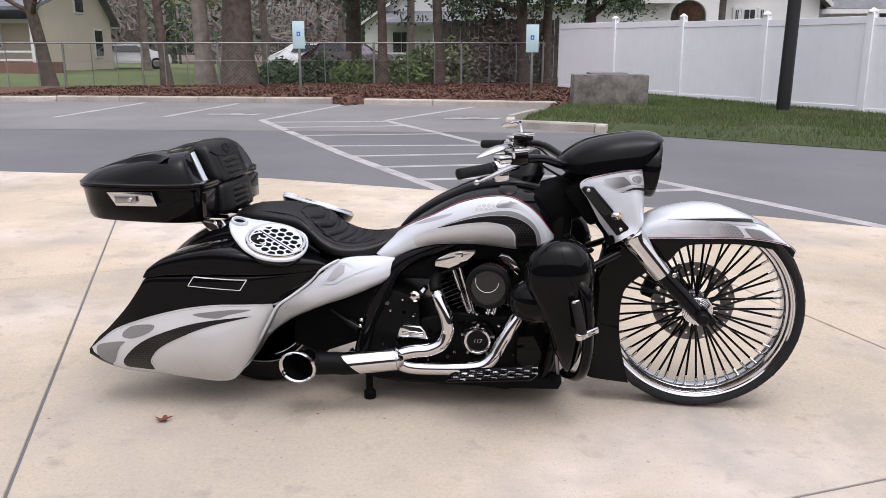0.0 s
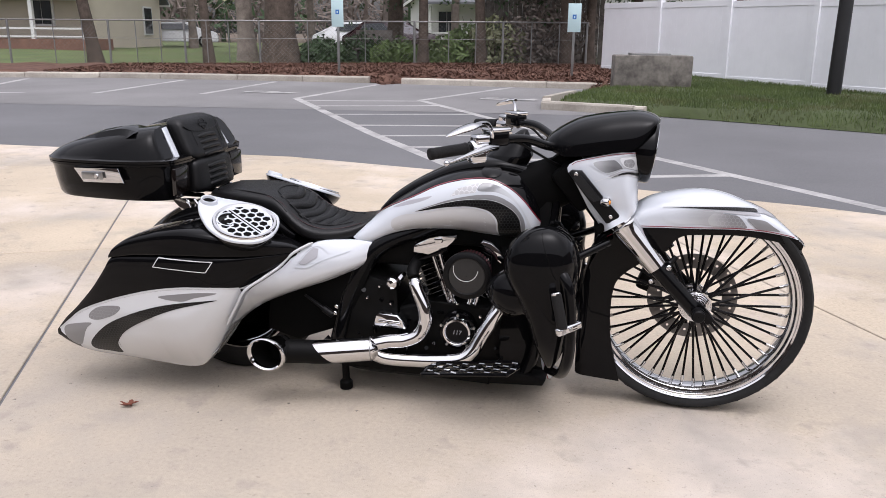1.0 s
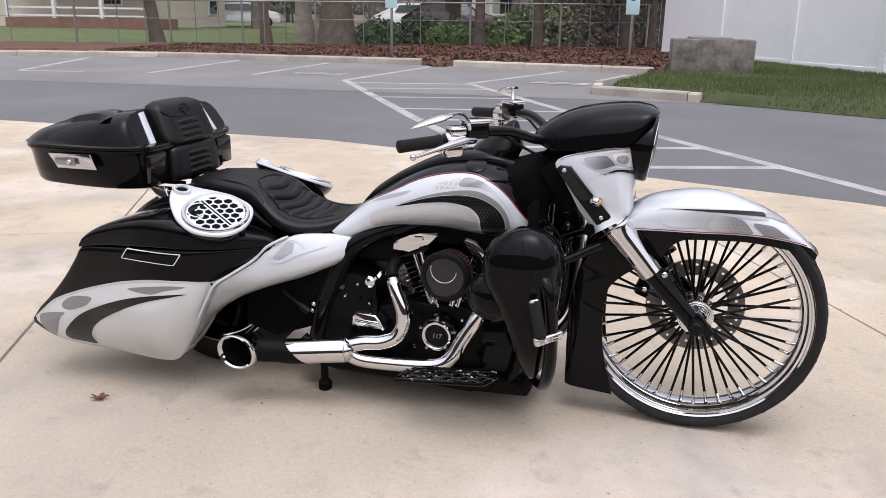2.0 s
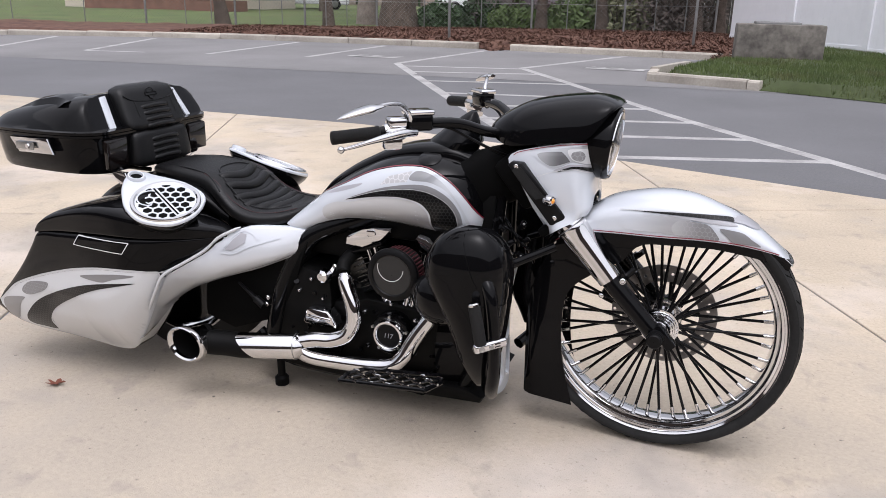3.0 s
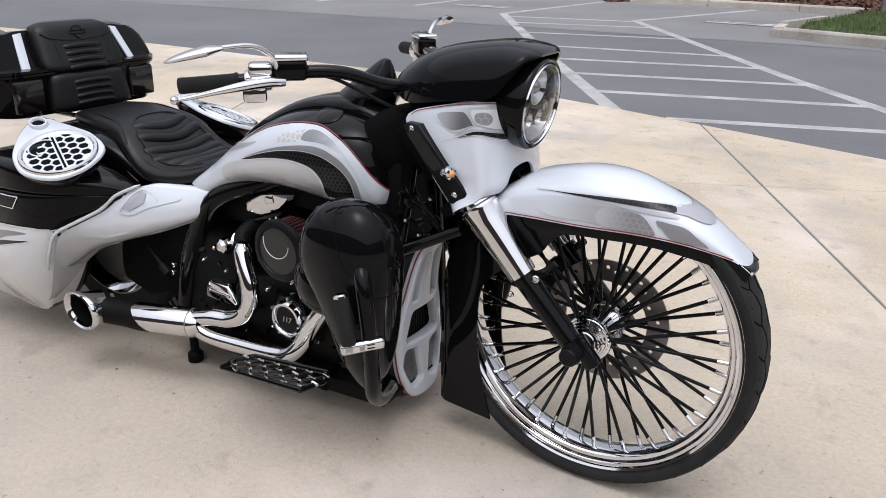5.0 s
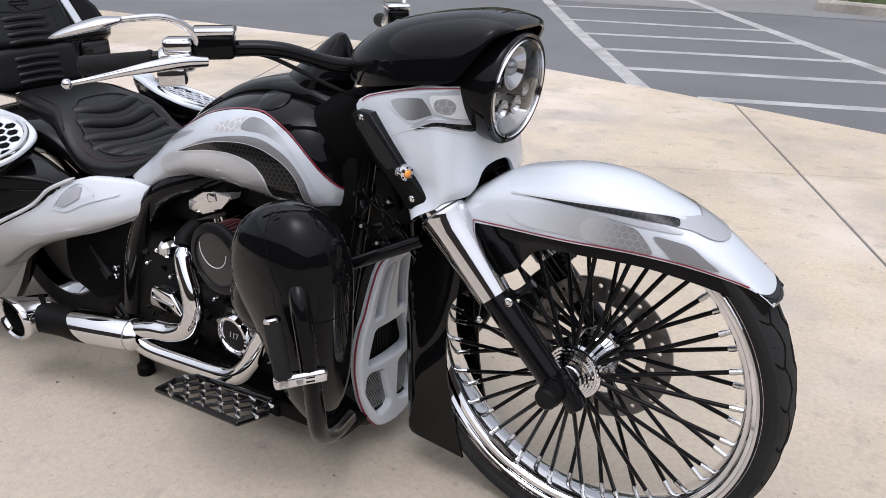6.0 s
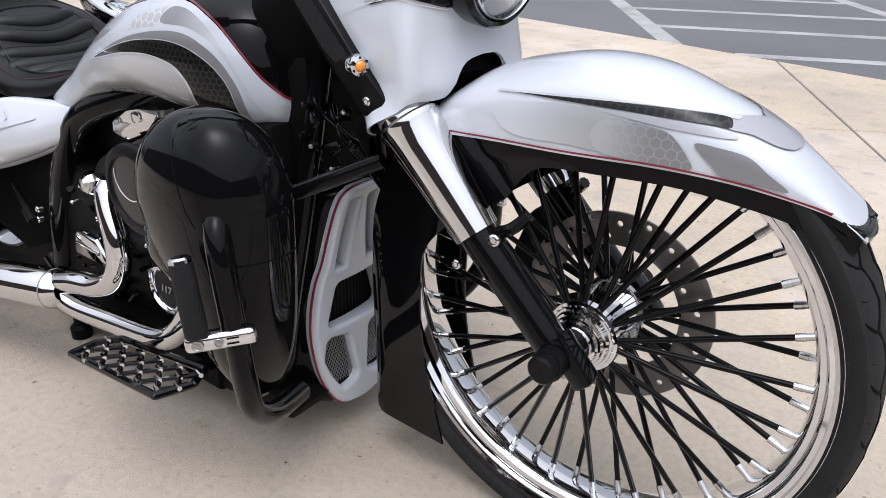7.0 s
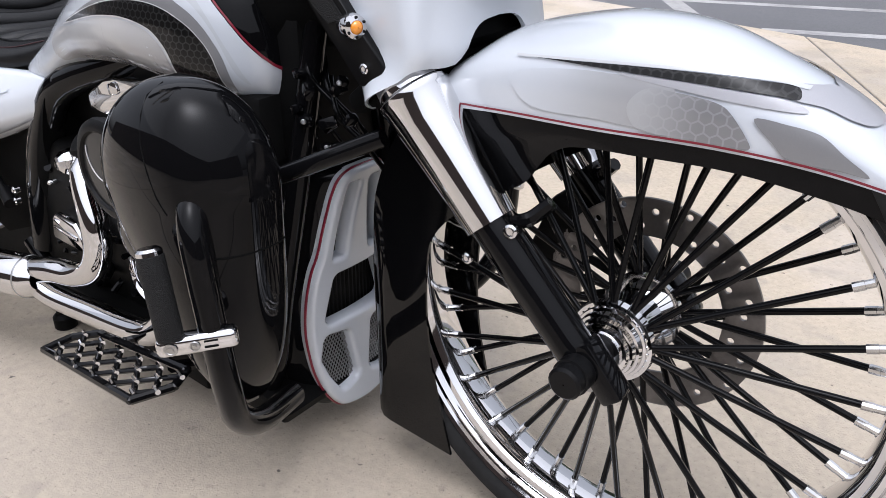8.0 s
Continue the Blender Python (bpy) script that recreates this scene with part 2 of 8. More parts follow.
BARK_PALE = shade("pale_bark", (0.34, 0.29, 0.25), 0.95, tint=(0.16, 0.13, 0.11), grain=25, stain=4, bump=0.8, bump_scale=25)
LEAF_DARK = shade("evergreen_leaves", (0.040, 0.075, 0.028), 0.7, vary=0.5, grain=8, stain=1.5)
LEAF_PALE = shade("spring_leaves", (0.26, 0.27, 0.15), 0.7, vary=0.4, grain=8, stain=1.5)
LEAF_MID = shade("shrub_leaves", (0.10, 0.15, 0.045), 0.7, vary=0.5, grain=8, stain=1.5)
TWIG = shade("bare_twigs", (0.17, 0.14, 0.12), 0.9, vary=0.3, grain=8)
SIDING = shade("cream_siding", (0.62, 0.56, 0.46), 0.7, vary=0.06, grain=20, stain=1)
SIDING_WHITE = shade("white_siding", (0.76, 0.76, 0.75), 0.7, vary=0.05, grain=20, stain=1)
SHINGLE = shade("roof_shingles", (0.17, 0.175, 0.19), 0.9, vary=0.3, grain=15, stain=2, bump=0.5, bump_scale=15)
WINDOW = shade("window_glass", (0.03, 0.035, 0.04), 0.06, coat=0.5)
TRIM = shade("white_trim", (0.74, 0.74, 0.73), 0.5, vary=0.04)
WOODGREY = shade("weathered_wood", (0.20, 0.18, 0.16), 0.85, tint=(0.07, 0.06, 0.055), grain=14, stain=4, bump=0.5, bump_scale=30)
BRICK = shade("dark_brick", (0.22, 0.12, 0.09), 0.85, vary=0.3, grain=12, stain=3)
CARWHITE = shade("white_car_paint", (0.70, 0.71, 0.72), 0.2, coat=1.0)
CARDARK = shade("dark_red_car_paint", (0.035, 0.012, 0.015), 0.2, coat=1.0)
SIGNBLUE = shade("sign_blue", (0.02, 0.13, 0.45), 0.4)
SIGNWHITE = shade("sign_face", (0.50, 0.66, 0.68), 0.4, vary=0.03)
DEADLEAF = shade("dead_leaf", (0.15, 0.045, 0.025), 0.8, vary=0.4, grain=90)
WALLGREY = shade("dark_brickwork", (0.06, 0.045, 0.04), 0.9, vary=0.1, grain=20, stain=1)


# ---- mesh helpers ----
def link_mesh(name, bm, material, smooth=True, angle=40):
    bmesh.ops.remove_doubles(bm, verts=bm.verts, dist=1e-5)
    bmesh.ops.recalc_face_normals(bm, faces=bm.faces)
    me = bpy.data.meshes.new(name)
    if smooth:
        lim = radians(angle)
        for f in bm.faces:
            f.smooth = True
        for e in bm.edges:
            if len(e.link_faces) == 2 and e.calc_face_angle(0) > lim:
                e.smooth = False
    bm.to_mesh(me)
    bm.free()
    me.materials.append(material)
    return new(name, me)


class Group:
    """A part with pieces of its own: its first mesh carries the others."""

    def __init__(self, name, root):
        self.name, self.root, self.main = name, root, None


def part(name, bm, material, parent, label="", smooth=True, angle=40):
    """Links a bmesh, drawn in the world's metres, as one mesh object under a thing or a part."""
    if isinstance(parent, Group):
        if parent.main is None:
            ob = parent.main = part(parent.name, bm, material, parent.root, label, smooth, angle)
            return ob
        parent = parent.main
    if DEPTH[parent] == 3:
        parent = parent.parent
    bm.transform(STEER[0])
    ob = link_mesh(name, bm, material, smooth, angle)
    ob.parent = parent
    ob.matrix_parent_inverse = PLACE[parent].inverted()
    PLACE[ob], DEPTH[ob] = Matrix.Identity(4), DEPTH[parent] + 1
    if label:
        ob["label"] = label
    return ob


DEPTH = {}
STEER = [Matrix.Identity(4)]
PLACE = {}


def thing(name, place, label, category, group="", kind=""):
    """An Empty at the base of a thing, which carries its parts."""
    ob = new(name)
    ob.empty_display_size = 0.1
    ob.matrix_basis = Matrix.Translation(place)
    PLACE[ob], DEPTH[ob] = Matrix.Translation(place), 1
    return tagged(ob, label, category, group, kind)


def setting(name, bm, material, label, category, smooth=False):
    ob = link_mesh(name, bm, material, smooth)
    PLACE[ob], DEPTH[ob] = Matrix.Identity(4), 1
    return tagged(ob, label, category, "", "structure")


def smooth_line(pts, n, closed=False):
    """Catmull-Rom points along a line of 2D or 3D places."""
    p = [Vector(q) for q in pts]
    out, m = [], len(p)
    spans = m if closed else m - 1
    for i in range(spans):
        if closed:
            a, b, c, d = p[(i - 1) % m], p[i], p[(i + 1) % m], p[(i + 2) % m]
        else:
            b, c = p[i], p[i + 1]
            a = p[i - 1] if i else b * 2 - c
            d = p[i + 2] if i + 2 < m else c * 2 - b
        for j in range(n):
            t = j / n
            out.append(0.5 * (2 * b + (c - a) * t + (2 * a - 5 * b + 4 * c - d) * t * t + (3 * b - a - 3 * c + d) * t ** 3))
    if not closed:
        out.append(p[-1])
    return out


def along(x, knots):
    """Smooth value at x of a function given by (x, value) knots in rising x."""
    if x <= knots[0][0]:
        return knots[0][1]
    if x >= knots[-1][0]:
        return knots[-1][1]
    for i in range(len(knots) - 1):
        (x0, y0), (x1, y1) = knots[i], knots[i + 1]
        if x <= x1:
            s0 = (knots[i + 1][1] - knots[i - 1][1]) / (x1 - knots[i - 1][0]) if i else (y1 - y0) / (x1 - x0)
            s1 = (knots[i + 2][1] - y0) / (knots[i + 2][0] - x0) if i + 2 < len(knots) else (y1 - y0) / (x1 - x0)
            h = x1 - x0
            t = (x - x0) / h
            return (2 * t ** 3 - 3 * t * t + 1) * y0 + (t ** 3 - 2 * t * t + t) * h * s0 + (3 * t * t - 2 * t ** 3) * y1 + (t ** 3 - t * t) * h * s1


def rings(bm, loops, closed=True, cap=True):
    """Skins a row of rings of points."""
    rows = [[bm.verts.new(v) for v in loop] for loop in loops]
    for a, b in zip(rows, rows[1:]):
        n = len(a)
        for i in range(n if closed else n - 1):
            j = (i + 1) % n
            bm.faces.new((a[i], a[j], b[j], b[i]))
    if cap and closed:
        bm.faces.new(rows[0])
        bm.faces.new(list(reversed(rows[-1])))
    return rows


def box(bm, centre, size, bevel=0.0, turn=None, segments=2):
    m = Matrix.Translation(centre) @ (turn or Matrix.Identity(4)) @ Matrix.Diagonal((*size, 1))
    made = bmesh.ops.create_cube(bm, size=1, matrix=m)["verts"]
    if bevel:
        edges = {e for v in made for e in v.link_edges}
        bmesh.ops.bevel(bm, geom=list(edges), offset=bevel, segments=segments, affect="EDGES", profile=0.5)


def tube(bm, pts, radius, n=12, cap=True):
    """A tube along a line; radius may be a number or one per point."""
    pts = [Vector(p) for p in pts]
    loops, up = [], None
    for i, p in enumerate(pts):
        d = (pts[min(i + 1, len(pts) - 1)] - pts[max(i - 1, 0)]).normalized()
        if up is None:
            up = d.orthogonal().normalized()
        up = (up - d * up.dot(d)).normalized()
        side = d.cross(up)
        r = radius[i] if isinstance(radius, (list, tuple)) else radius
        loops.append([p + r * (math.cos(a) * up + math.sin(a) * side) for a in (2 * math.pi * k / n for k in range(n))])
    rings(bm, loops, True, cap)


def lathe(bm, profile, centre, axis, n=48, cap=False, closed=False):
    """Turns (radius, along) points round an axis through centre."""
    axis = Vector(axis).normalized()
    u = axis.orthogonal().normalized()
    if abs(axis.y) > 0.99:
        u = Vector((1, 0, 0))
    w = axis.cross(u)
    c = Vector(centre)
    loops = []
    prof = list(profile) + ([profile[0]] if closed else [])
    for r, h in prof:
        loops.append([c + axis * h + r * (math.cos(a) * u + math.sin(a) * w) for a in (2 * math.pi * k / n for k in range(n))])
    rings(bm, loops, True, cap)


def slab(bm, outline, direction, bevel=0.0):
    """A prism: outline is a list of 3D points in one plane, direction its thickness."""
    d = Vector(direction)
    a = [bm.verts.new(Vector(p)) for p in outline]
    b = [bm.verts.new(Vector(p) + d) for p in outline]
    n = len(a)
    fs = [bm.faces.new(a), bm.faces.new(list(reversed(b)))]
    for i in range(n):
        bm.faces.new((a[i], b[i], b[(i + 1) % n], a[(i + 1) % n]))
    if bevel:
        edges = {e for f in fs for e in f.edges}
        bmesh.ops.bevel(bm, geom=list(edges), offset=bevel, segments=2, affect="EDGES", profile=0.5)


def side(outline, y):
    """Places of the side view, as 3D points at y."""
    return [Vector((p[0], y, p[1])) for p in outline]


def poly_field(pts):
    """Signed distance to a closed outline of 2D points, negative inside, for arrays of places."""
    q = np.array([(p[0], p[1]) for p in pts], float)

    def field(u, v):
        best, odd = np.full(u.shape, 1e9), np.zeros(u.shape, bool)
        for (ax, ay), (bx, by) in zip(q, np.roll(q, -1, 0)):
            dx, dy = bx - ax, by - ay
            t = np.clip(((u - ax) * dx + (v - ay) * dy) / (dx * dx + dy * dy + 1e-12), 0, 1)
            best = np.minimum(best, np.hypot(u - ax - t * dx, v - ay - t * dy))
            odd ^= ((ay > v) != (by > v)) & (u < dx * (v - ay) / (dy if abs(dy) > 1e-12 else 1e-12) + ax)
        return np.where(odd, -best, best)
    return field


def pierced(bm, field, place, area, step, thick, edge=0.003):
    """A plate with holes: field is negative in the material, place(u, v, h) puts it in space; the front rim is rounded."""
    u0, u1, v0, v1 = area
    us, vs = np.arange(u0, u1 + step, step), np.arange(v0, v1 + step, step)
    U, V = np.meshgrid(us, vs, indexing="ij")
    centre = field((U[:-1, :-1] + U[1:, 1:]) / 2, (V[:-1, :-1] + V[1:, 1:]) / 2)
    keep = centre < 0
    near = np.zeros(U.shape, int)
    for i in (0, 1):
        for j in (0, 1):
            near[i:i + keep.shape[0], j:j + keep.shape[1]] += keep
    rim = (near > 0) & (near < 4)
    e = step * 0.2
    for _ in range(3):
        f = field(U, V)
        gu, gv = (field(U + e, V) - field(U - e, V)) / (2 * e), (field(U, V + e) - field(U, V - e)) / (2 * e)
        k = np.clip(f, -step, step) * rim * 0.9
        U, V = U - gu * k, V - gv * k
    f = np.minimum(field(U, V), 0)
    drop = edge * (1 - np.clip(-f / edge, 0, 1)) ** 2
    front, back = {}, {}
    for i, j in zip(*np.nonzero(near)):
        front[i, j] = bm.verts.new(place(U[i, j], V[i, j], -drop[i, j]))
        back[i, j] = bm.verts.new(place(U[i, j], V[i, j], -thick))
    for i, j in zip(*np.nonzero(keep)):
        loop = [(i, j), (i + 1, j), (i + 1, j + 1), (i, j + 1)]
        bm.faces.new([front[p] for p in loop])
        bm.faces.new([back[p] for p in reversed(loop)])
        for p, q, (di, dj) in zip(loop, loop[1:] + loop[:1], ((0, -1), (1, 0), (0, 1), (-1, 0))):
            a, b = i + di, j + dj
            if not (0 <= a < keep.shape[0] and 0 <= b < keep.shape[1] and keep[a, b]):
                bm.faces.new((front[q], front[p], back[p], back[q]))

# ---- ground and setting ----
def rise(y):
    """The lot climbs a little towards the far kerb."""
    return 0.02 * max(0.0, min(y, 24.0) - 7.0)


bm = bmesh.new()
ys = [-400, -60, -20, 0, 7, 14, 24, 60, 400]
cols = [-400, -60, -20, 0, 20, 60, 400]
rings(bm, [[(x, y, rise(y) - 0.03 - (0.02 if y < 14 else 0)) for x in cols] for y in ys], False, False)
ground = setting("ground", bm, EARTH, "bare earth ground under the lot", "ground")
bm = bmesh.new()
ys = [-9, -4, 0, 4, 7, 9.2, 10.6]
rings(bm, [[(x, y, rise(y) - 0.006) for x in (-45, -20, -8, 0, 8, 20, 45)] for y in ys], False, False)
road = setting("road", bm, ASPHALT, "grey asphalt driveway lane", "road")
bm = bmesh.new()
rings(bm, [[(x, y + (0.9 if y < 10 else 0) * math.sin(x * 0.11 + 1.0), rise(y + (0.9 if y < 10 else 0) * math.sin(x * 0.11 + 1.0)) - 0.002) for x in [-45 + 3 * k for k in range(31)]] for y in (9.0, 11, 14.6)], False, False)
lot = setting("road", bm, ASPHALT_OLD, "older worn grey asphalt of the parking bays", "road")


def paint_line(a, b, w, lift=0.0):
    a, b = Vector(a), Vector(b)
    d = (b - a).normalized()
    n = Vector((-d.y, d.x)) * w / 2
    bm = bmesh.new()
    steps = max(1, int((b - a).length / 0.4))
    rows = []
    for i in range(steps + 1):
        p = a + (b - a) * i / steps
        z = rise(p.y) + lift - (0.0012 if p.y > 8.95 + 0.9 * math.sin(p.x * 0.11 + 1.0) else 0.0050)
        rows.append([(p.x + n.x, p.y + n.y, z), (p.x - n.x, p.y - n.y, z)])
    rings(bm, rows, False, False)
    return part("painted_line", bm, LINE, lot, "", False)


# hatched aisle between the accessible bays
LA, LB2 = [(-5.95, 10.97), (-1.50, 4.35)], [(-3.70, 11.22), (1.99, 3.37)]
paint_line(*LA, 0.14)
paint_line(LB2[0], (2.3, 2.95), 0.14)
paint_line((-5.95, 10.97), (-5.40, 14.3), 0.14)
paint_line((-3.70, 11.22), (-2.45, 14.4), 0.14)


def on_line(line, y):
    (x0, y0), (x1, y1) = line
    return (x0 + (x1 - x0) * (y - y0) / (y1 - y0), y)


for ya, yb in ((4.25, 4.99), (5.10, 5.85), (5.95, 6.70), (6.85, 7.50), (7.75, 8.20), (8.85, 9.42), (9.85, 10.45), (10.6, 11.1)):
    a = on_line(LA, ya)
    b = on_line(LB2, yb)
    if ya < 4.6:
        a = (-1.08, 4.30)
    paint_line(a, b, 0.13, 0.0006)
for a, b in (((-8.0, 11.28), (-7.86, 14.4)), ((-10.0, 10.85), (-10.08, 14.3)), ((-12.6, 10.35), (-13.7, 13.6)), ((-14.5, 9.3), (-16.2, 13.0)), ((-17.2, 8.4), (-19.3, 12.2)), ((-12.6, 10.35), (-11.3, 10.6))):
    paint_line(a, b, 0.14)


def wheelchair_mark(cx, cy):
    bm = bmesh.new()
    z = rise(cy) + 0.0012
    for pts in ([(-0.5, -0.25), (0.5, -0.25), (0.5, -0.05), (-0.5, -0.05)], [(-0.12, 0.0), (0.12, 0.0), (0.18, 0.45), (-0.06, 0.45)], [(0.3, -0.05), (0.5, -0.05), (0.62, 0.3), (0.5, 0.3)], [(-0.45, 0.1), (-0.2, 0.1), (-0.2, 0.25), (-0.4, 0.25)]):
        bm.faces.new([bm.verts.new((cx + x, cy + y, z)) for x, y in pts])
    part("painted_symbol", bm, LINE, lot, "", False)


wheelchair_mark(-6.9, 12.0)
wheelchair_mark(-2.2, 11.9)

# concrete apron of slabs, with open joints
UA, VA = Vector((0.8944, 0.4472)), Vector((-0.4472, 0.8944))
EDGE = [(-40, 4.4), (-9.0, 4.83), (-5.4, 5.06), (-4.0, 5.03), (-2.5, 4.70), (-1.5, 4.42), (0.1, 4.03), (1.0, 3.74), (2.0, 3.34), (4.0, 2.35), (12, -2.6)]


def clip(poly, a, b):
    """Keeps what lies on the right of the line from a to b."""
    out = []
    f = lambda p: (b[0] - a[0]) * (p[1] - a[1]) - (b[1] - a[1]) * (p[0] - a[0])
    for p, q in zip(poly, poly[1:] + poly[:1]):
        if f(p) <= 0:
            out.append(p)
        if (f(p) < 0) != (f(q) < 0):
            t = f(p) / (f(p) - f(q))
            out.append((p[0] + (q[0] - p[0]) * t, p[1] + (q[1] - p[1]) * t))
    return out


bm = bmesh.new()
box(bm, (-3, -4, -0.10), (40, 13, 0.05))
pave = setting("pavement", bm, EARTH, "cream concrete apron cut into large slabs", "pavement")
for iu in range(-4, 4):
    for iv in range(-4, 4):
        u0, v0 = -2.285 + 3.455 * iu, -0.665 + 3.24 * iv
        g = 0.0055
        poly = [tuple(UA * u + VA * v) for u, v in ((u0 + g, v0 + g), (u0 + 3.455 - g, v0 + g), (u0 + 3.455 - g, v0 + 3.24 - g), (u0 + g, v0 + 3.24 - g))]
        for a, b in zip(EDGE, EDGE[1:]):
            if poly:
                poly = clip(poly, a, b)
        if len(poly) < 3:
            continue
        bm = bmesh.new()
        lo = [bm.verts.new((x, y, -0.07)) for x, y in poly]
        hi = [bm.verts.new((x, y, 0.0)) for x, y in poly]
        top = bm.faces.new(hi)
        for i in range(len(poly)):
            j = (i + 1) % len(poly)
            bm.faces.new((lo[i], lo[j], hi[j], hi[i]))
        bmesh.ops.bevel(bm, geom=list(top.edges), offset=0.003, segments=1, affect="EDGES")
        part("concrete_slab", bm, CREAM_CONCRETE, pave, "", False)

# far kerb of short stones, with a gap
KERBL = [(-24.0, 10.6), (-14.0, 13.9), (-9.7, 14.52), (-5.75, 14.72)]
KERBR = [(-4.95, 14.55), (-2.4, 14.45), (-0.3, 14.30)]


def kerb_run(line, name, label):
    pts = smooth_line(line, 10)
    ob = None
    bm = bmesh.new()
    acc, start = 0.0, pts[0]
    first = True
    run = [pts[0]]
    for p in pts[1:]:
        run.append(p)
        acc += (run[-1] - run[-2]).length
        if acc >= 1.5 or p is pts[-1]:
            a, b = run[0], run[-1]
            d = (b - a).normalized()
            n = Vector((-d.y, d.x))
            a, b = a + d * 0.006, b - d * 0.006
            bm = bmesh.new()
            z = rise(a.y)
            rings(bm, [[(q.x + n.x * w, q.y + n.y * w, z + h) for w, h in ((0, -0.1), (0.0, 0.10), (0.015, 0.125), (0.15, 0.13), (0.16, -0.1))] for q in (a, b)])
            if ob is None:
                ob = setting(name, bm, KERB, label, "kerb")
            else:
                part("kerb_stone", bm, KERB, ob, "", False)
            run, acc = [p], 0.0


kerb_run(KERBL, "kerb", "weathered concrete kerb along the bays")
kerb_run(KERBR, "kerb", "weathered concrete kerb beside the mulch bed")
kerb_run([(-1.15, 12.5), (-1.50, 10.95), (-1.46, 10.35)], "kerb", "cream concrete kerb at the island's nose")
kerb_run([(-1.46, 10.35), (-0.70, 10.12), (0.16, 9.87)], "kerb", "cream concrete kerb at the island's nose")
def sheet(name, outline, lift, material, label, category, bumps=0.02, step=0.5, kind="structure"):
    """A gently uneven sheet of ground inside an outline."""
    bm = bmesh.new()
    bm.faces.new([bm.verts.new((x, y, 0)) for x, y in outline])
    bmesh.ops.triangulate(bm, faces=bm.faces[:])
    for _ in range(7):
        long = [e for e in bm.edges if e.calc_length() > step]
        if not long:
            break
        bmesh.ops.subdivide_edges(bm, edges=long, cuts=1)
        bmesh.ops.triangulate(bm, faces=bm.faces[:])
    for v in bm.verts:
        inner = 0.0 if v.is_boundary else 1.0
        v.co.z = rise(v.co.y) + 0.002 + lift * inner + inner * bumps * noise.noise(v.co * 0.9)
    ob = link_mesh(name, bm, material, True, 80)
    PLACE[ob], DEPTH[ob] = Matrix.Identity(4), 1
    return tagged(ob, label, category, "", kind)


MULCH_AREA = [(-24, 10.75), (-14, 14.05), (-9.7, 14.68), (-5.7, 14.86), (-5.3, 14.2), (-5.0, 14.70), (-2.4, 14.60), (-0.9, 14.45), (-0.6, 13.2), (0.3, 14.3), (-0.1, 16.0), (0.5, 18.6), (-1.2, 21.6), (-6, 20.3), (-10.2, 18.8), (-14, 17.6), (-24, 15.6)]
sheet("ground", MULCH_AREA, 0.14, MULCH, "red-brown bark mulch bed behind the kerb", "mulch bed", 0.05, 0.6)
LAWN = [(0.16, 9.90), (1.1, 9.56), (2.1, 9.12), (3.9, 8.30), (7, 6.8), (14, 3.5), (16, 8), (6.4, 12.2), (3.6, 16.6), (0.4, 19.0), (-0.1, 16.0), (0.3, 14.3), (-0.7, 13.1), (-0.98, 12.3), (-1.30, 10.95), (-1.22, 10.48), (-0.60, 10.28), (0.17, 10.06)]
lawn = sheet("ground", LAWN, 0.15, GRASS_SHADED, "green mown lawn beside the white fence", "lawn", 0.05, 0.5)
sheet("ground", [(-60, 16), (-24, 15.6), (-14, 17.6), (-10.2, 18.8), (-6, 20.3), (-1.2, 21.6), (0.5, 24), (10, 30), (10, 60), (-60, 60)], 0.04, GRASS, "lawns of the houses behind the fence", "lawn", 0.10, 3.0)


def in_poly(x, y, poly):
    c = False
    for (x0, y0), (x1, y1) in zip(poly, poly[1:] + poly[:1]):
        if (y0 > y) != (y1 > y) and x < (x1 - x0) * (y - y0) / (y1 - y0) + x0:
            c = not c
    return c


def blades(name, poly, count, size, material, label, category, flat=0.0, lift=0.13):
    rnd = random.Random(5)
    verts, faces = [], []
    x0, x1 = min(p[0] for p in poly), max(p[0] for p in poly)
    y0, y1 = min(p[1] for p in poly), max(p[1] for p in poly)
    while len(faces) < count:
        x, y = rnd.uniform(x0, x1), rnd.uniform(y0, y1)
        if not in_poly(x, y, poly):
            continue
        a, h = rnd.uniform(0, 2 * math.pi), size * rnd.uniform(0.5, 1.2)
        near = 9.0
        for (xa, ya), (xb, yb) in zip(poly, poly[1:] + poly[:1]):
            t = max(0.0, min(1.0, ((x - xa) * (xb - xa) + (y - ya) * (yb - ya)) / ((xb - xa) ** 2 + (yb - ya) ** 2)))
            near = min(near, math.hypot(x - xa - t * (xb - xa), y - ya - t * (yb - ya)))
        z = rise(y) + lift * min(1.0, 0.05 + near / 0.22)
        w = h * (0.16 if not flat else 0.35)
        dx, dy = math.cos(a) * w, math.sin(a) * w
        lx, ly = rnd.uniform(-0.5, 0.5) * h + flat * h * math.sin(a), rnd.uniform(-0.5, 0.5) * h - flat * h * math.cos(a)
        n = len(verts)
        verts += [(x - dx, y - dy, z - 0.02), (x + dx, y + dy, z - 0.02), (x + lx, y + ly, z + h * (1 - flat))]
        faces.append((n, n + 1, n + 2))
    me = bpy.data.meshes.new(name)
    me.from_pydata(verts, [], faces)
    me.materials.append(material)
    ob = new(name, me)
    return tagged(ob, label, category, "", "stuff")


blades("grass", [p for p in LAWN if p[0] < 12], 60000, 0.048, GRASS, "short green grass blades", "grass", 0.0, 0.165)
blades("mulch", [p for p in MULCH_AREA if p[0] > -16] , 26000, 0.09, MULCH, "loose bark chips and dead leaves", "mulch", 0.75, 0.16)

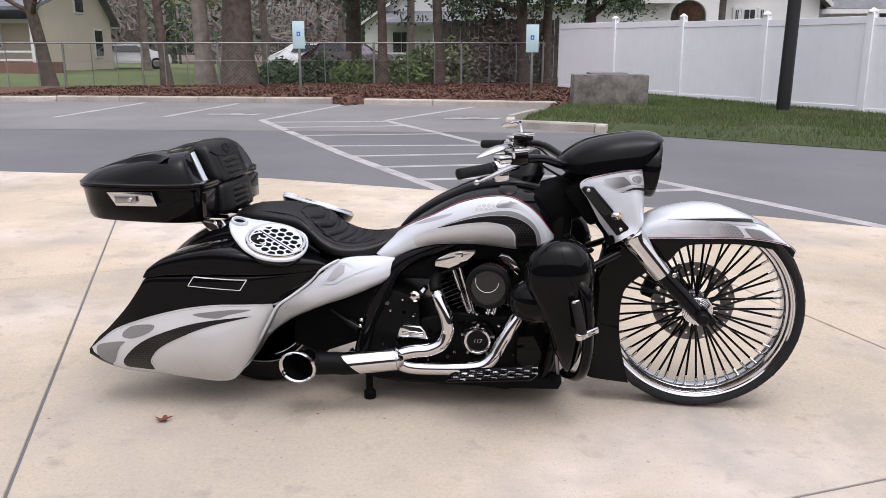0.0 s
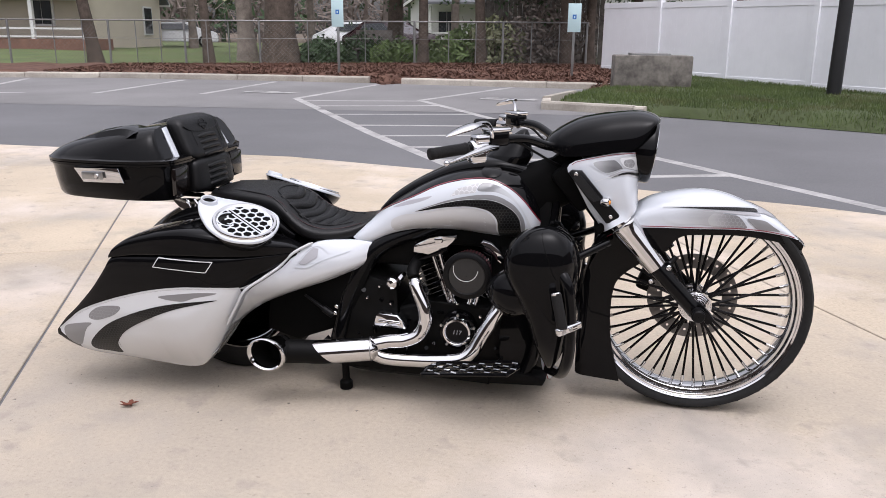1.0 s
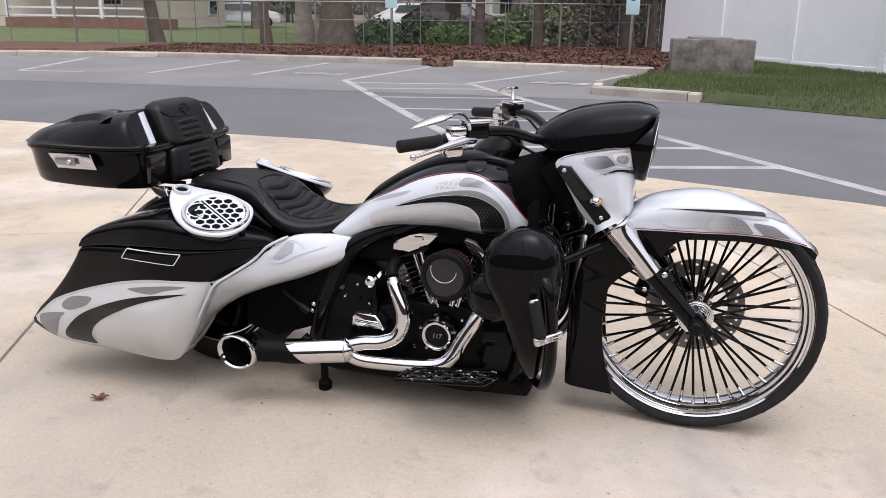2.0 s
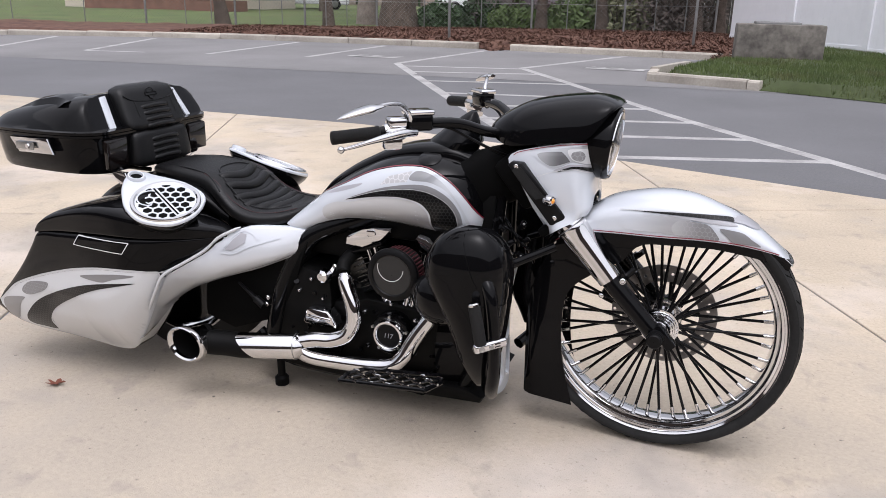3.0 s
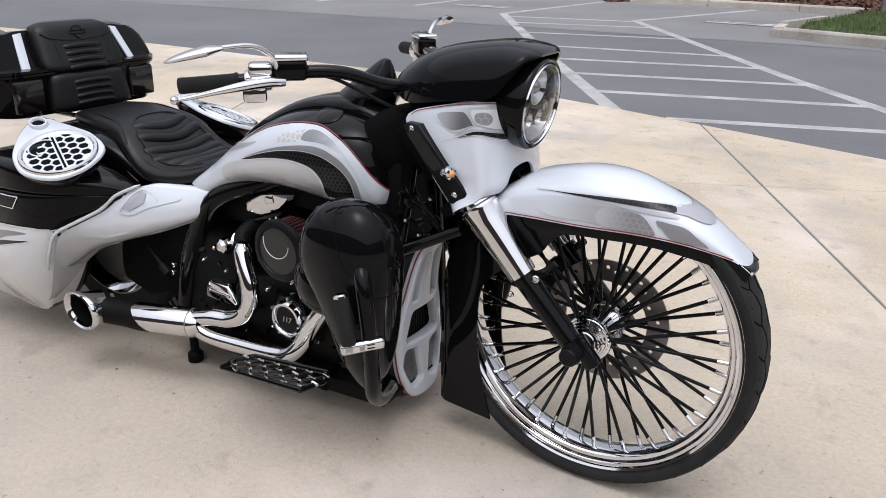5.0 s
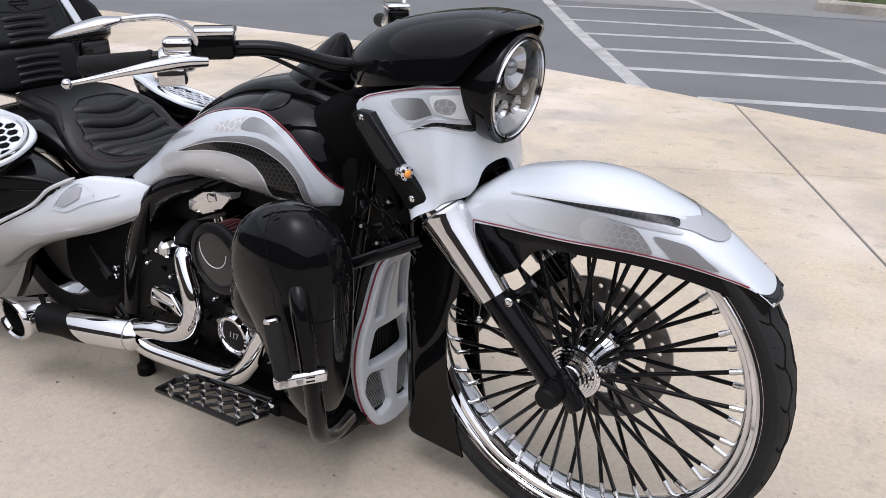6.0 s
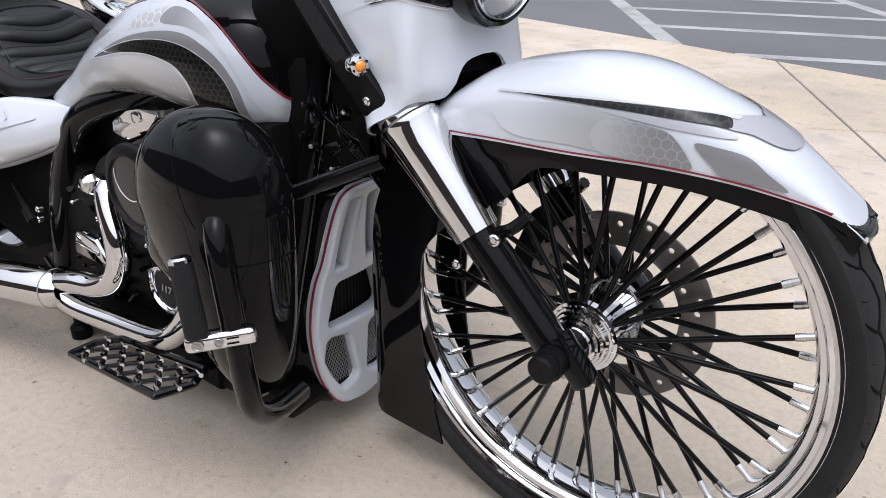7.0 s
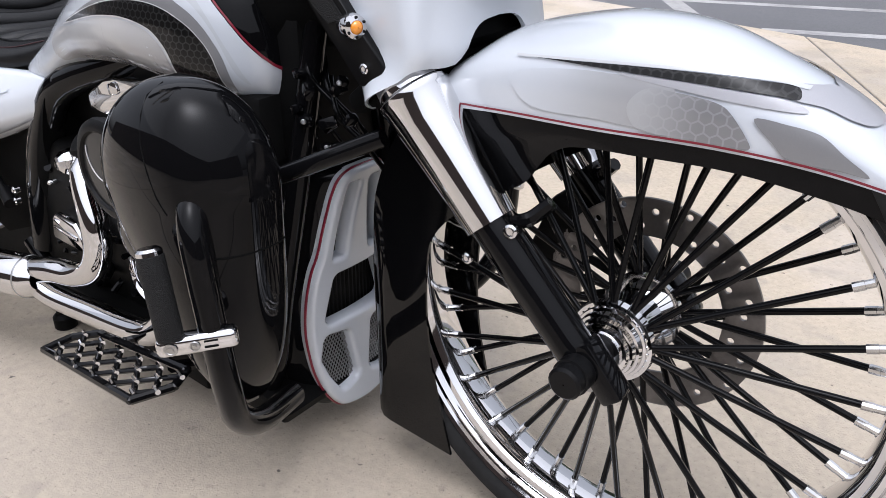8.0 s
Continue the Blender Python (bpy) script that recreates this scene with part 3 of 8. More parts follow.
# white vinyl fence
fence = thing("vinyl_fence", (3.40, 14.2, rise(14)), "tall white vinyl privacy fence with capped posts", "fence")


def fence_xy(k):
    return Vector((3.40 - 1.38 * k, 14.2 + 1.68 * k))


for k in range(-5, 3):
    a, b = fence_xy(k), fence_xy(k + 1)
    z = rise(a.y) + 0.10
    turn = Matrix.Rotation(math.atan2(1.68, -1.38), 4, "Z")
    bm = bmesh.new()
    box(bm, (a.x, a.y, z + 0.88), (0.13, 0.13, 1.80), 0.006, turn, 1)
    post = part("post", bm, VINYL, fence)
    bm = bmesh.new()
    rings(bm, [[(a.x + r * math.cos(t), a.y + r * math.sin(t), z + h) for t in (0.53 + math.pi / 2 * q for q in range(4))] for r, h in ((0.11, 1.78), (0.11, 1.81), (0.02, 1.86))])
    part("cap", bm, VINYL, post, "", False)
    m = (a + b) / 2
    L = (b - a).length - 0.13
    for i in range(12):
        bm = bmesh.new()
        q = a + (b - a) * ((i + 0.5) / 12 * (L / (L + 0.13)) + 0.065 / (L + 0.13))
        box(bm, (q.x, q.y, z + 0.86), (L / 12 - 0.001, 0.035, 1.54), 0.0015, turn, 1)
        part("board", bm, VINYL, fence, "", False)
    for h in (0.10, 1.66):
        bm = bmesh.new()
        box(bm, (m.x, m.y, z + h), (L, 0.06, 0.13), 0.004, turn, 1)
        part("rail", bm, VINYL, fence)

# concrete vault with a metal lid
vault = thing("concrete_vault", (0.20, 13.8, rise(13.5)), "weathered grey concrete utility box standing in mulch", "utility box")
tv = Matrix.Rotation(radians(6), 4, "Z")
bm = bmesh.new()
c = Vector((-0.34, 13.15, 0)) + tv.to_3x3() @ Vector((0.73, 0.33, 0))
box(bm, (c.x, c.y, 0.476), (1.46, 0.66, 0.80), 0.03, tv)
part("box_body", bm, OLD_CONCRETE, vault)
bm = bmesh.new()
box(bm, (c.x - 0.05, c.y, 0.89), (0.75, 0.5, 0.05), 0.01, tv)
part("lid", bm, GALV, vault, "grey metal lid")

# black lamp pole
pole = thing("lamp_pole", (3.45, 12.55, rise(12.55) + 0.1), "plain black steel lamp pole in the lawn", "lamp pole")
bm = bmesh.new()
tube(bm, [(3.45, 12.55, rise(12.55) + 0.05), (3.48, 12.55, 6.5)], [0.122, 0.092], 20)
part("shaft", bm, POLE, pole)


def sign(x, y, h):
    z = rise(y) + 0.12
    sg = thing("parking_sign", (x, y, z), "accessible parking sign, pale face with blue square, on a galvanised post", "sign", "parking signs")
    bm = bmesh.new()
    box(bm, (x, y, z + h / 2), (0.055, 0.04, h), 0.004)
    part("post", bm, GALV, sg)
    bm = bmesh.new()
    box(bm, (x, y - 0.026, z + h - 0.30), (0.29, 0.006, 0.62), 0.002)
    face = part("sign_plate", bm, SIGNWHITE, sg)
    for dz, w, hh, m in ((-0.28, 0.085, 0.10, SIGNBLUE), (-0.285, 0.03, 0.05, SIGNWHITE)):
        bm = bmesh.new()
        box(bm, (x, y - 0.031 - (0.002 if m is SIGNWHITE else 0), z + h + dz), (w, 0.003, hh))
        part("sign_mark", bm, m, face, "", False)


sign(-6.69, 15.4, 1.69)
sign(-1.30, 16.0, 1.61)

# chain-link fence
link = thing("chain_link_fence", (-8, 18.5, rise(18)), "rusty galvanised chain-link fence with top rail", "fence")
CL = smooth_line([(-24, 15.9), (-17.1, 17.2), (-14.2, 17.6), (-12.0, 17.8), (-10.2, 18.7), (-6.0, 19.9), (-3.5, 20.2), (-1.2, 21.0)], 3)
for i, p in enumerate(CL):
    bm = bmesh.new()
    z = rise(p.y) + 0.1
    tube(bm, [(p.x, p.y, z - 0.1), (p.x, p.y, z + 1.22)], 0.032 if i % 3 == 0 else 0.014, 8)
    part("post", bm, GALV, link)
bm = bmesh.new()
for h in (1.20, 0.72):
    tube(bm, [(p.x, p.y, rise(p.y) + 0.1 + h) for p in CL], 0.02 if h > 1 else 0.006, 6)
part("rail", bm, GALV, link)
verts, faces = [], []
for a, b in zip(CL, CL[1:]):
    L = (b - a).length
    n = int(L / 0.11)
    for i in range(n):
        for sgn in (1, -1):
            for r in range(10):
                t0, t1 = (i + (r % 2) * 0.0) / n, (i + 1) / n
                z0 = rise(a.y) + 0.12 + r * 0.11
                za, zb = (z0, z0 + 0.11) if sgn > 0 else (z0 + 0.11, z0)
                p, q = a + (b - a) * t0, a + (b - a) * t1
                m = len(verts)
                w = 0.0017
                verts += [(p.x, p.y, za - w), (q.x, q.y, zb - w), (q.x, q.y, zb + w), (p.x, p.y, za + w)]
                faces.append((m, m + 1, m + 2, m + 3))
me = bpy.data.meshes.new("wire_mesh")
me.from_pydata(verts, [], faces)
me.materials.append(GALV)
wm = new("wire_mesh", me)
wm.parent, wm.matrix_parent_inverse = link, PLACE[link].inverted()
tagged(wm, "woven wire mesh", "", "", "stuff")


# ---- trees ----
def tree(x, y, height, girth, lean, bark, leaf, crown_z, crown_r, clumps, seed, label, leaf_size=0.16, limbs=7, name="tree"):
    rnd = random.Random(seed)
    z = rise(y) + 0.05
    tr = thing(name, (x, y, z), label, "tree", "trees")
    bm = bmesh.new()
    top = Vector((x + lean * height, y, z + height))
    line = [Vector((x + lean * height * t + 0.06 * math.sin(5 * t + seed), y + 0.06 * math.cos(4 * t + seed), z - 0.1 + (height + 0.1) * t)) for t in (i / 10 for i in range(11))]
    tube(bm, line, [girth * (1.35 if i == 0 else 1.0) * (1 - 0.75 * i / 10) for i in range(11)], 10)
    tips = []
    for k in range(limbs):
        t = rnd.uniform(0.35, 0.95)
        base = line[int(t * 10)]
        a = rnd.uniform(0, 2 * math.pi)
        ln = crown_r * rnd.uniform(0.6, 1.1)
        end = base + Vector((math.cos(a) * ln, math.sin(a) * ln, rnd.uniform(0.1, 0.7) * ln))
        mid = base.lerp(end, 0.5) + Vector((0, 0, 0.12 * ln))
        r0 = girth * (1 - 0.75 * t) * 0.6
        tube(bm, smooth_line([base, mid, end], 3), [r0 * (1 - 0.12 * i) for i in range(7)], 6)
        tips += [mid, end]
        for _ in range(4):
            e2 = base.lerp(end, rnd.uniform(0.4, 1)) + Vector((rnd.uniform(-1, 1), rnd.uniform(-1, 1), rnd.uniform(-0.2, 0.9))) * ln * 0.45
            tube(bm, [base.lerp(end, 0.6), e2], [r0 * 0.3, r0 * 0.08], 4)
            tips.append(e2)
    part("trunk", bm, bark, tr)
    if clumps:
        verts, faces = [], []
        for _ in range(clumps):
            tip = rnd.choice(tips) if rnd.random() < 0.75 else Vector((x + lean * crown_z, y, z + crown_z)) + Vector((rnd.gauss(0, 1), rnd.gauss(0, 1), rnd.gauss(0, 0.7))) * crown_r * 0.45
            c = tip + Vector((rnd.gauss(0, 0.22), rnd.gauss(0, 0.22), rnd.gauss(0, 0.20))) * crown_r * 0.55
            for _ in range(12):
                p = c + Vector((rnd.gauss(0, 1), rnd.gauss(0, 1), rnd.gauss(0, 0.7))) * leaf_size * 1.1
                d1 = Vector((rnd.gauss(0, 1), rnd.gauss(0, 1), rnd.gauss(0, 1))).normalized() * leaf_size * rnd.uniform(0.3, 0.7)
                d2 = d1.orthogonal().normalized() * leaf_size * rnd.uniform(0.15, 0.3)
                m = len(verts)
                verts += [tuple(p - d1), tuple(p + d2), tuple(p + d1), tuple(p - d2)]
                faces.append((m, m + 1, m + 2, m + 3))
        me = bpy.data.meshes.new("crown")
        me.from_pydata(verts, [], faces)
        me.materials.append(leaf)
        cr = new("crown", me)
        cr.parent, cr.matrix_parent_inverse = tr, PLACE[tr].inverted()
    return tr


tree(-15.3, 18.4, 7.0, 0.20, -0.13, BARK, LEAF_PALE, 6, 2.0, 0, 1, "dark leaning trunk at the fence")
tree(-12.3, 19.6, 8.0, 0.16, -0.02, BARK, LEAF_PALE, 6, 2.4, 60, 2, "slim dark trunk with few spring leaves")
tree(-11.9, 21.5, 9.0, 0.30, -0.01, BARK_PALE, LEAF_PALE, 7, 2.6, 0, 3, "pale barked trunk behind the fence")
tree(-10.35, 20.6, 10.0, 0.52, 0.01, BARK, LEAF_DARK, 8, 3.0, 0, 4, "thick furrowed tree trunk")
tree(-14.5, 27.0, 6.5, 0.16, 0.0, BARK, LEAF_PALE, 4.2, 2.3, 900, 5, "pale green flowering tree in front of a house")
tree(-7.6, 23.5, 8.0, 0.30, 0.0, BARK, LEAF_DARK, 3.9, 2.6, 1500, 6, "dark cedar with drooping foliage")
tree(-6.0, 20.7, 7.5, 0.16, 0.01, BARK, LEAF_DARK, 4.2, 2.0, 600, 7, "slim dark cedar trunk")
tree(-4.3, 21.0, 8.0, 0.17, -0.01, BARK, TWIG, 5.2, 2.4, 0, 8, "slim bare trunk by the fence")
tree(-1.75, 21.2, 7.0, 0.20, -0.02, BARK, LEAF_DARK, 3.5, 2.2, 1000, 9, "leaning red cedar at the fence corner")
tree(-1.1, 21.6, 7.0, 0.17, 0.02, BARK, LEAF_DARK, 3.5, 1.8, 700, 10, "red cedar at the fence corner")
tree(0.2, 24.0, 7.0, 0.24, 0.0, BARK, LEAF_DARK, 3.7, 2.0, 900, 11, "red cedar behind the white fence")
for k, (tx, ty, hh) in enumerate([(-22, 36, 11), (-17, 40, 12), (-12, 38, 11), (-8, 36, 12), (-4, 34, 10), (-2.5, 30, 8), (-27, 34, 10), (6, 44, 12), (14, 42, 12), (22, 36, 11), (-34, 38, 12)]):
    tree(tx, ty, hh, 0.22, 0.0, TWIG, TWIG if k % 3 else LEAF_DARK, hh * 0.6, 3.4, 170 if k % 3 else 420, 20 + k, "far grey-brown bare tree" if k % 3 else "far dark evergreen tree", 0.26, 12)


def far_woods(name, leaf, count, seed, label, size, spread):
    """A belt of woods beyond the houses: thin trunks with a haze of twigs or leaves."""
    rnd = random.Random(seed)
    verts, faces = [], []

    def sliver(p, d, w):
        n = d.orthogonal().normalized() * w
        m = len(verts)
        verts.extend((tuple(p - n), tuple(p + n), tuple(p + d)))
        faces.append((m, m + 1, m + 2))
    for _ in range(count):
        x, y, h = rnd.uniform(-95, 60), rnd.uniform(60, 82), rnd.uniform(8, 15)
        sliver(Vector((x, y, 0)), Vector((rnd.uniform(-0.5, 0.5), 0, h)), rnd.uniform(0.10, 0.22))
        for _ in range(150):
            t = rnd.random()
            p = Vector((x + rnd.gauss(0, 1) * spread, y + rnd.gauss(0, 1) * spread, h * (0.12 + 0.85 * t)))
            d = Vector((rnd.gauss(0, 1), rnd.gauss(0, 0.4), rnd.gauss(0.6, 0.8))).normalized() * size * rnd.uniform(0.5, 1.5)
            sliver(p, d, size * (0.05 if size > 1 else 0.3))
    me = bpy.data.meshes.new(name)
    me.from_pydata(verts, [], faces)
    me.materials.append(leaf)
    return tagged(new(name, me), label, "woods", "", "stuff")


far_woods("far_woods", TWIG, 170, 71, "grey-brown bare woods far behind the houses", 1.5, 1.9)
far_woods("far_woods", LEAF_DARK, 60, 72, "dark evergreens among the far woods", 0.7, 1.4)


def shrub(x, y, r, h, leaf, seed, label):
    rnd = random.Random(seed)
    z = rise(y) + 0.05
    sh = thing("shrub", (x, y, z), label, "shrub", "shrubs")
    bm = bmesh.new()
    for _ in range(9):
        a = rnd.uniform(0, 6.28)
        tube(bm, [(x, y, z), (x + math.cos(a) * r * 0.7, y + math.sin(a) * r * 0.7, z + h * rnd.uniform(0.5, 1.0))], [0.02, 0.005], 5)
    part("stem", bm, TWIG, sh)
    verts, faces = [], []
    for _ in range(900):
        a, q = rnd.uniform(0, 6.28), rnd.random() ** 0.5
        p = Vector((x + math.cos(a) * r * q, y + math.sin(a) * r * q, z + h * rnd.uniform(0.05, 1.0) * (1.1 - 0.5 * q)))
        d1 = Vector((rnd.gauss(0, 1), rnd.gauss(0, 1), rnd.gauss(0, 1))).normalized() * 0.09
        d2 = d1.orthogonal().normalized() * 0.045
        m = len(verts)
        verts += [tuple(p - d1), tuple(p + d2), tuple(p + d1), tuple(p - d2)]
        faces.append((m, m + 1, m + 2, m + 3))
    me = bpy.data.meshes.new("foliage")
    me.from_pydata(verts, [], faces)
    me.materials.append(leaf)
    f = new("foliage", me)
    f.parent, f.matrix_parent_inverse = sh, PLACE[sh].inverted()


for k, (x, y, r, h, m, lb) in enumerate([(-9.2, 21.0, 0.7, 0.8, LEAF_DARK, "low dark green rounded shrub"), (-6.9, 21.6, 0.9, 0.8, LEAF_MID, "green garden shrub behind the fence"), (-5.2, 21.6, 0.9, 1.0, LEAF_MID, "green shrub with pale twigs"), (-3.9, 21.7, 0.9, 1.5, LEAF_PALE, "yellow-green flowering shrub behind the fence"), (-2.7, 21.8, 1.0, 2.2, TWIG, "tangle of grey brush"), (-1.9, 22.0, 1.0, 2.4, TWIG, "tangle of grey brush"), (-4.6, 22.6, 1.0, 1.4, LEAF_MID, "tall green garden shrub behind the fence"), (-8.2, 22.4, 0.9, 1.0, LEAF_DARK, "dark garden shrub under a cedar")]):
    shrub(x, y, r, h, m, 50 + k, lb)


# ---- houses ----
def house(x, y, w, d, h, roof_h, turn, wall, label, ridge="x", windows=(), porch=None):
    """A house with siding, gabled roof, windows and, if asked, a porch in front. The front faces -y before the turn."""
    base = Matrix.Translation((x, y, rise(y))) @ Matrix.Rotation(radians(turn), 4, "Z")
    hs = thing("house", (x, y, rise(y)), label, "house", "houses")

    def put(bm):
        bm.transform(base)
        return bm
    bm = bmesh.new()
    if ridge == "x":
        gab = [(-d / 2, 0), (d / 2, 0), (d / 2, h), (0, h + roof_h), (-d / 2, h)]
        rings(bm, [[(sx, b, c) for b, c in gab] for sx in (-w / 2, w / 2)])
    else:
        gab = [(-w / 2, 0), (w / 2, 0), (w / 2, h), (0, h + roof_h), (-w / 2, h)]
        rings(bm, [[(a, sy, c) for a, c in gab] for sy in (-d / 2, d / 2)])
    walls = part("wall", put(bm), wall, hs, "", False)
    for sg in (-1, 1):
        bm = bmesh.new()
        o = 0.4
        if ridge == "x":
            k = roof_h / (d / 2)
            pts = [(-w / 2 - o, sg * (d / 2 + o), h - o * k), (w / 2 + o, sg * (d / 2 + o), h - o * k), (w / 2 + o, 0, h + roof_h), (-w / 2 - o, 0, h + roof_h)]
        else:
            k = roof_h / (w / 2)
            pts = [(sg * (w / 2 + o), -d / 2 - o, h - o * k), (sg * (w / 2 + o), d / 2 + o, h - o * k), (0, d / 2 + o, h + roof_h), (0, -d / 2 - o, h + roof_h)]
        slab(bm, [Vector(p) + Vector((0, 0, 0.02)) for p in pts], (0, 0, 0.14))
        rf = part("roof", put(bm), SHINGLE, hs, "", False)
        bm = bmesh.new()
        if ridge == "x":
            box(bm, (0, sg * (d / 2 + o), h - o * k + 0.04), (w + 2 * o, 0.06, 0.18))
        else:
            a, b = Vector(pts[0]), Vector(pts[3])
            tube(bm, [a + Vector((0, -0.03, 0.06)), b + Vector((0, -0.03, 0.06))], 0.10, 4)
        part("fascia", put(bm), TRIM, rf, "", False)
    for face, u, z, ww, wh in windows:
        bm = bmesh.new()
        if face == "f":
            ctr, size = (u, -d / 2 - 0.03, z), (ww, 0.06, wh)
        else:
            ctr, size = (w / 2 + 0.03 if face == "r" else -w / 2 - 0.03, u, z), (0.06, ww, wh)
        box(bm, ctr, tuple(q + (0.18 if i != (1 if face == "f" else 0) else 0) for i, q in enumerate(size)))
        wf = part("window", put(bm), TRIM, hs, "", False)
        for sx in (-1, 1):
            bm = bmesh.new()
            c2 = list(ctr)
            c2[0 if face == "f" else 1] += sx * ww / 4
            c2[1 if face == "f" else 0] += -0.035 if face in "fl" else 0.035
            s2 = list(size)
            s2[0 if face == "f" else 1] = ww / 2 - 0.04
            box(bm, c2, tuple(q - 0.0 for q in s2))
            part("pane", put(bm), WINDOW, wf, "", False)
    if porch:
        px, pw, pd, ph = porch
        bm = bmesh.new()
        box(bm, (px, -d / 2 - pd / 2, 0.25), (pw, pd, 0.5))
        pf = part("porch_floor", put(bm), BRICK, hs, "", False)
        for k in range(4):
            bm = bmesh.new()
            box(bm, (px - pw / 2 + 0.12 + (pw - 0.24) * k / 3, -d / 2 - pd + 0.12, ph / 2 + 0.25), (0.16, 0.16, ph))
            part("porch_post", put(bm), TRIM, pf, "", False)
        bm = bmesh.new()
        slab(bm, [(px - pw / 2 - 0.3, -d / 2 - pd - 0.3, ph + 0.35), (px + pw / 2 + 0.3, -d / 2 - pd - 0.3, ph + 0.35), (px + pw / 2 + 0.3, -d / 2, ph + 1.1), (px - pw / 2 - 0.3, -d / 2, ph + 1.1)], (0, 0, 0.15))
        part("porch_roof", put(bm), SHINGLE, hs, "", False)
        for hh in (0.95, 0.6):
            bm = bmesh.new()
            box(bm, (px, -d / 2 - pd + 0.12, hh), (pw - 0.2, 0.06, 0.08))
            part("porch_rail", put(bm), TRIM, pf, "", False)
    return hs


house(-29.4, 34.2, 9.0, 8.0, 2.6, 3.7, 6, SIDING, "cream house with a grey roof and white-posted porch", "x", (("f", 2.6, 1.8, 1.0, 1.3), ("r", 0.6, 3.4, 0.8, 1.0), ("r", 2.4, 1.4, 0.8, 1.3)), (2.2, 7.4, 2.2, 2.3))
house(-9.5, 52.0, 8.0, 7.0, 2.8, 2.6, 0, SIDING_WHITE, "small white house far behind the trees", "y", (("f", 1.6, 1.6, 1.1, 1.3), ("f", -1.6, 1.6, 1.1, 1.3)), (0, 5.0, 1.6, 2.3))
house(-3.5, 56.0, 8.0, 7.0, 2.8, 2.6, 0, SIDING_WHITE, "small white house with a grey roof, far off", "x", (("f", 1.6, 1.6, 1.1, 1.3), ("f", -1.6, 1.6, 1.1, 1.3)), (1.0, 4.0, 1.6, 2.3))
house(0.2, 31.5, 6.4, 4.0, 3.0, 0.8, -4, SIDING_WHITE, "long white sided outbuilding behind the fence", "x", ())
house(7.6, 36.5, 4.2, 7.0, 3.2, 2.0, 0, SIDING_WHITE, "white gabled house with shuttered window", "y", (("f", -0.65, 2.45, 0.45, 0.6), ("f", -1.15, 2.45, 0.14, 0.6), ("f", -0.15, 2.45, 0.14, 0.6)))
house(14.6, 37.0, 8.0, 7.0, 2.9, 2.2, -4, SIDING_WHITE, "white house with a dark shingle roof", "x", (("f", -1.6, 2.2, 1.0, 1.0), ("f", 1.6, 2.2, 1.0, 1.0)))
# arched porch between the white houses
arch = thing("arched_porch", (5.0, 31.0, rise(24)), "white arched porch entrance with a brown door", "porch")
bm = bmesh.new()
pts = [(-1.1, 0.0), (-1.1, 4.0), (1.1, 4.0), (1.1, 0.0), (0.66, 0.0), (0.66, 2.35)] + [(0.66 * math.cos(t), 2.35 + 0.60 * math.sin(t)) for t in (math.pi * k / 14 for k in range(1, 14))] + [(-0.66, 2.35), (-0.66, 0.0)]
slab(bm, [(4.03 + a, 29.6, rise(24) + b) for a, b in pts], (0, 0.3, 0))
part("arch_wall", bm, SIDING_WHITE, arch, "", False)
bm = bmesh.new()
box(bm, (4.03, 31.0, rise(24) + 1.9), (3.2, 0.1, 3.8))
part("inner_wall", bm, WOODGREY, arch, "", False)
bm = bmesh.new()
box(bm, (4.25, 30.9, rise(24) + 1.6), (0.9, 0.08, 2.4), 0.01)
part("door", bm, BRICK, arch, "", False)
bm = bmesh.new()
slab(bm, [(2.5, 29.3, rise(24) + 4.0), (6.3, 29.3, rise(24) + 4.0), (6.3, 31.5, rise(24) + 4.7), (2.5, 31.5, rise(24) + 4.7)], (0, 0, 0.15))
part("roof", bm, SHINGLE, arch, "", False)

# grey board fence behind the brush
wood = thing("board_fence", (-2.2, 23.0, rise(23)), "weathered grey board fence behind the brush", "fence")
for k in range(26):
    bm = bmesh.new()
    box(bm, (-4.6 + 0.15 * k, 23.3 - 0.02 * k, rise(23) + 1.0), (0.14, 0.03, 2.0 + 0.05 * math.sin(k * 2.3)), 0.004)
    part("board", bm, WOODGREY, wood, "", False)


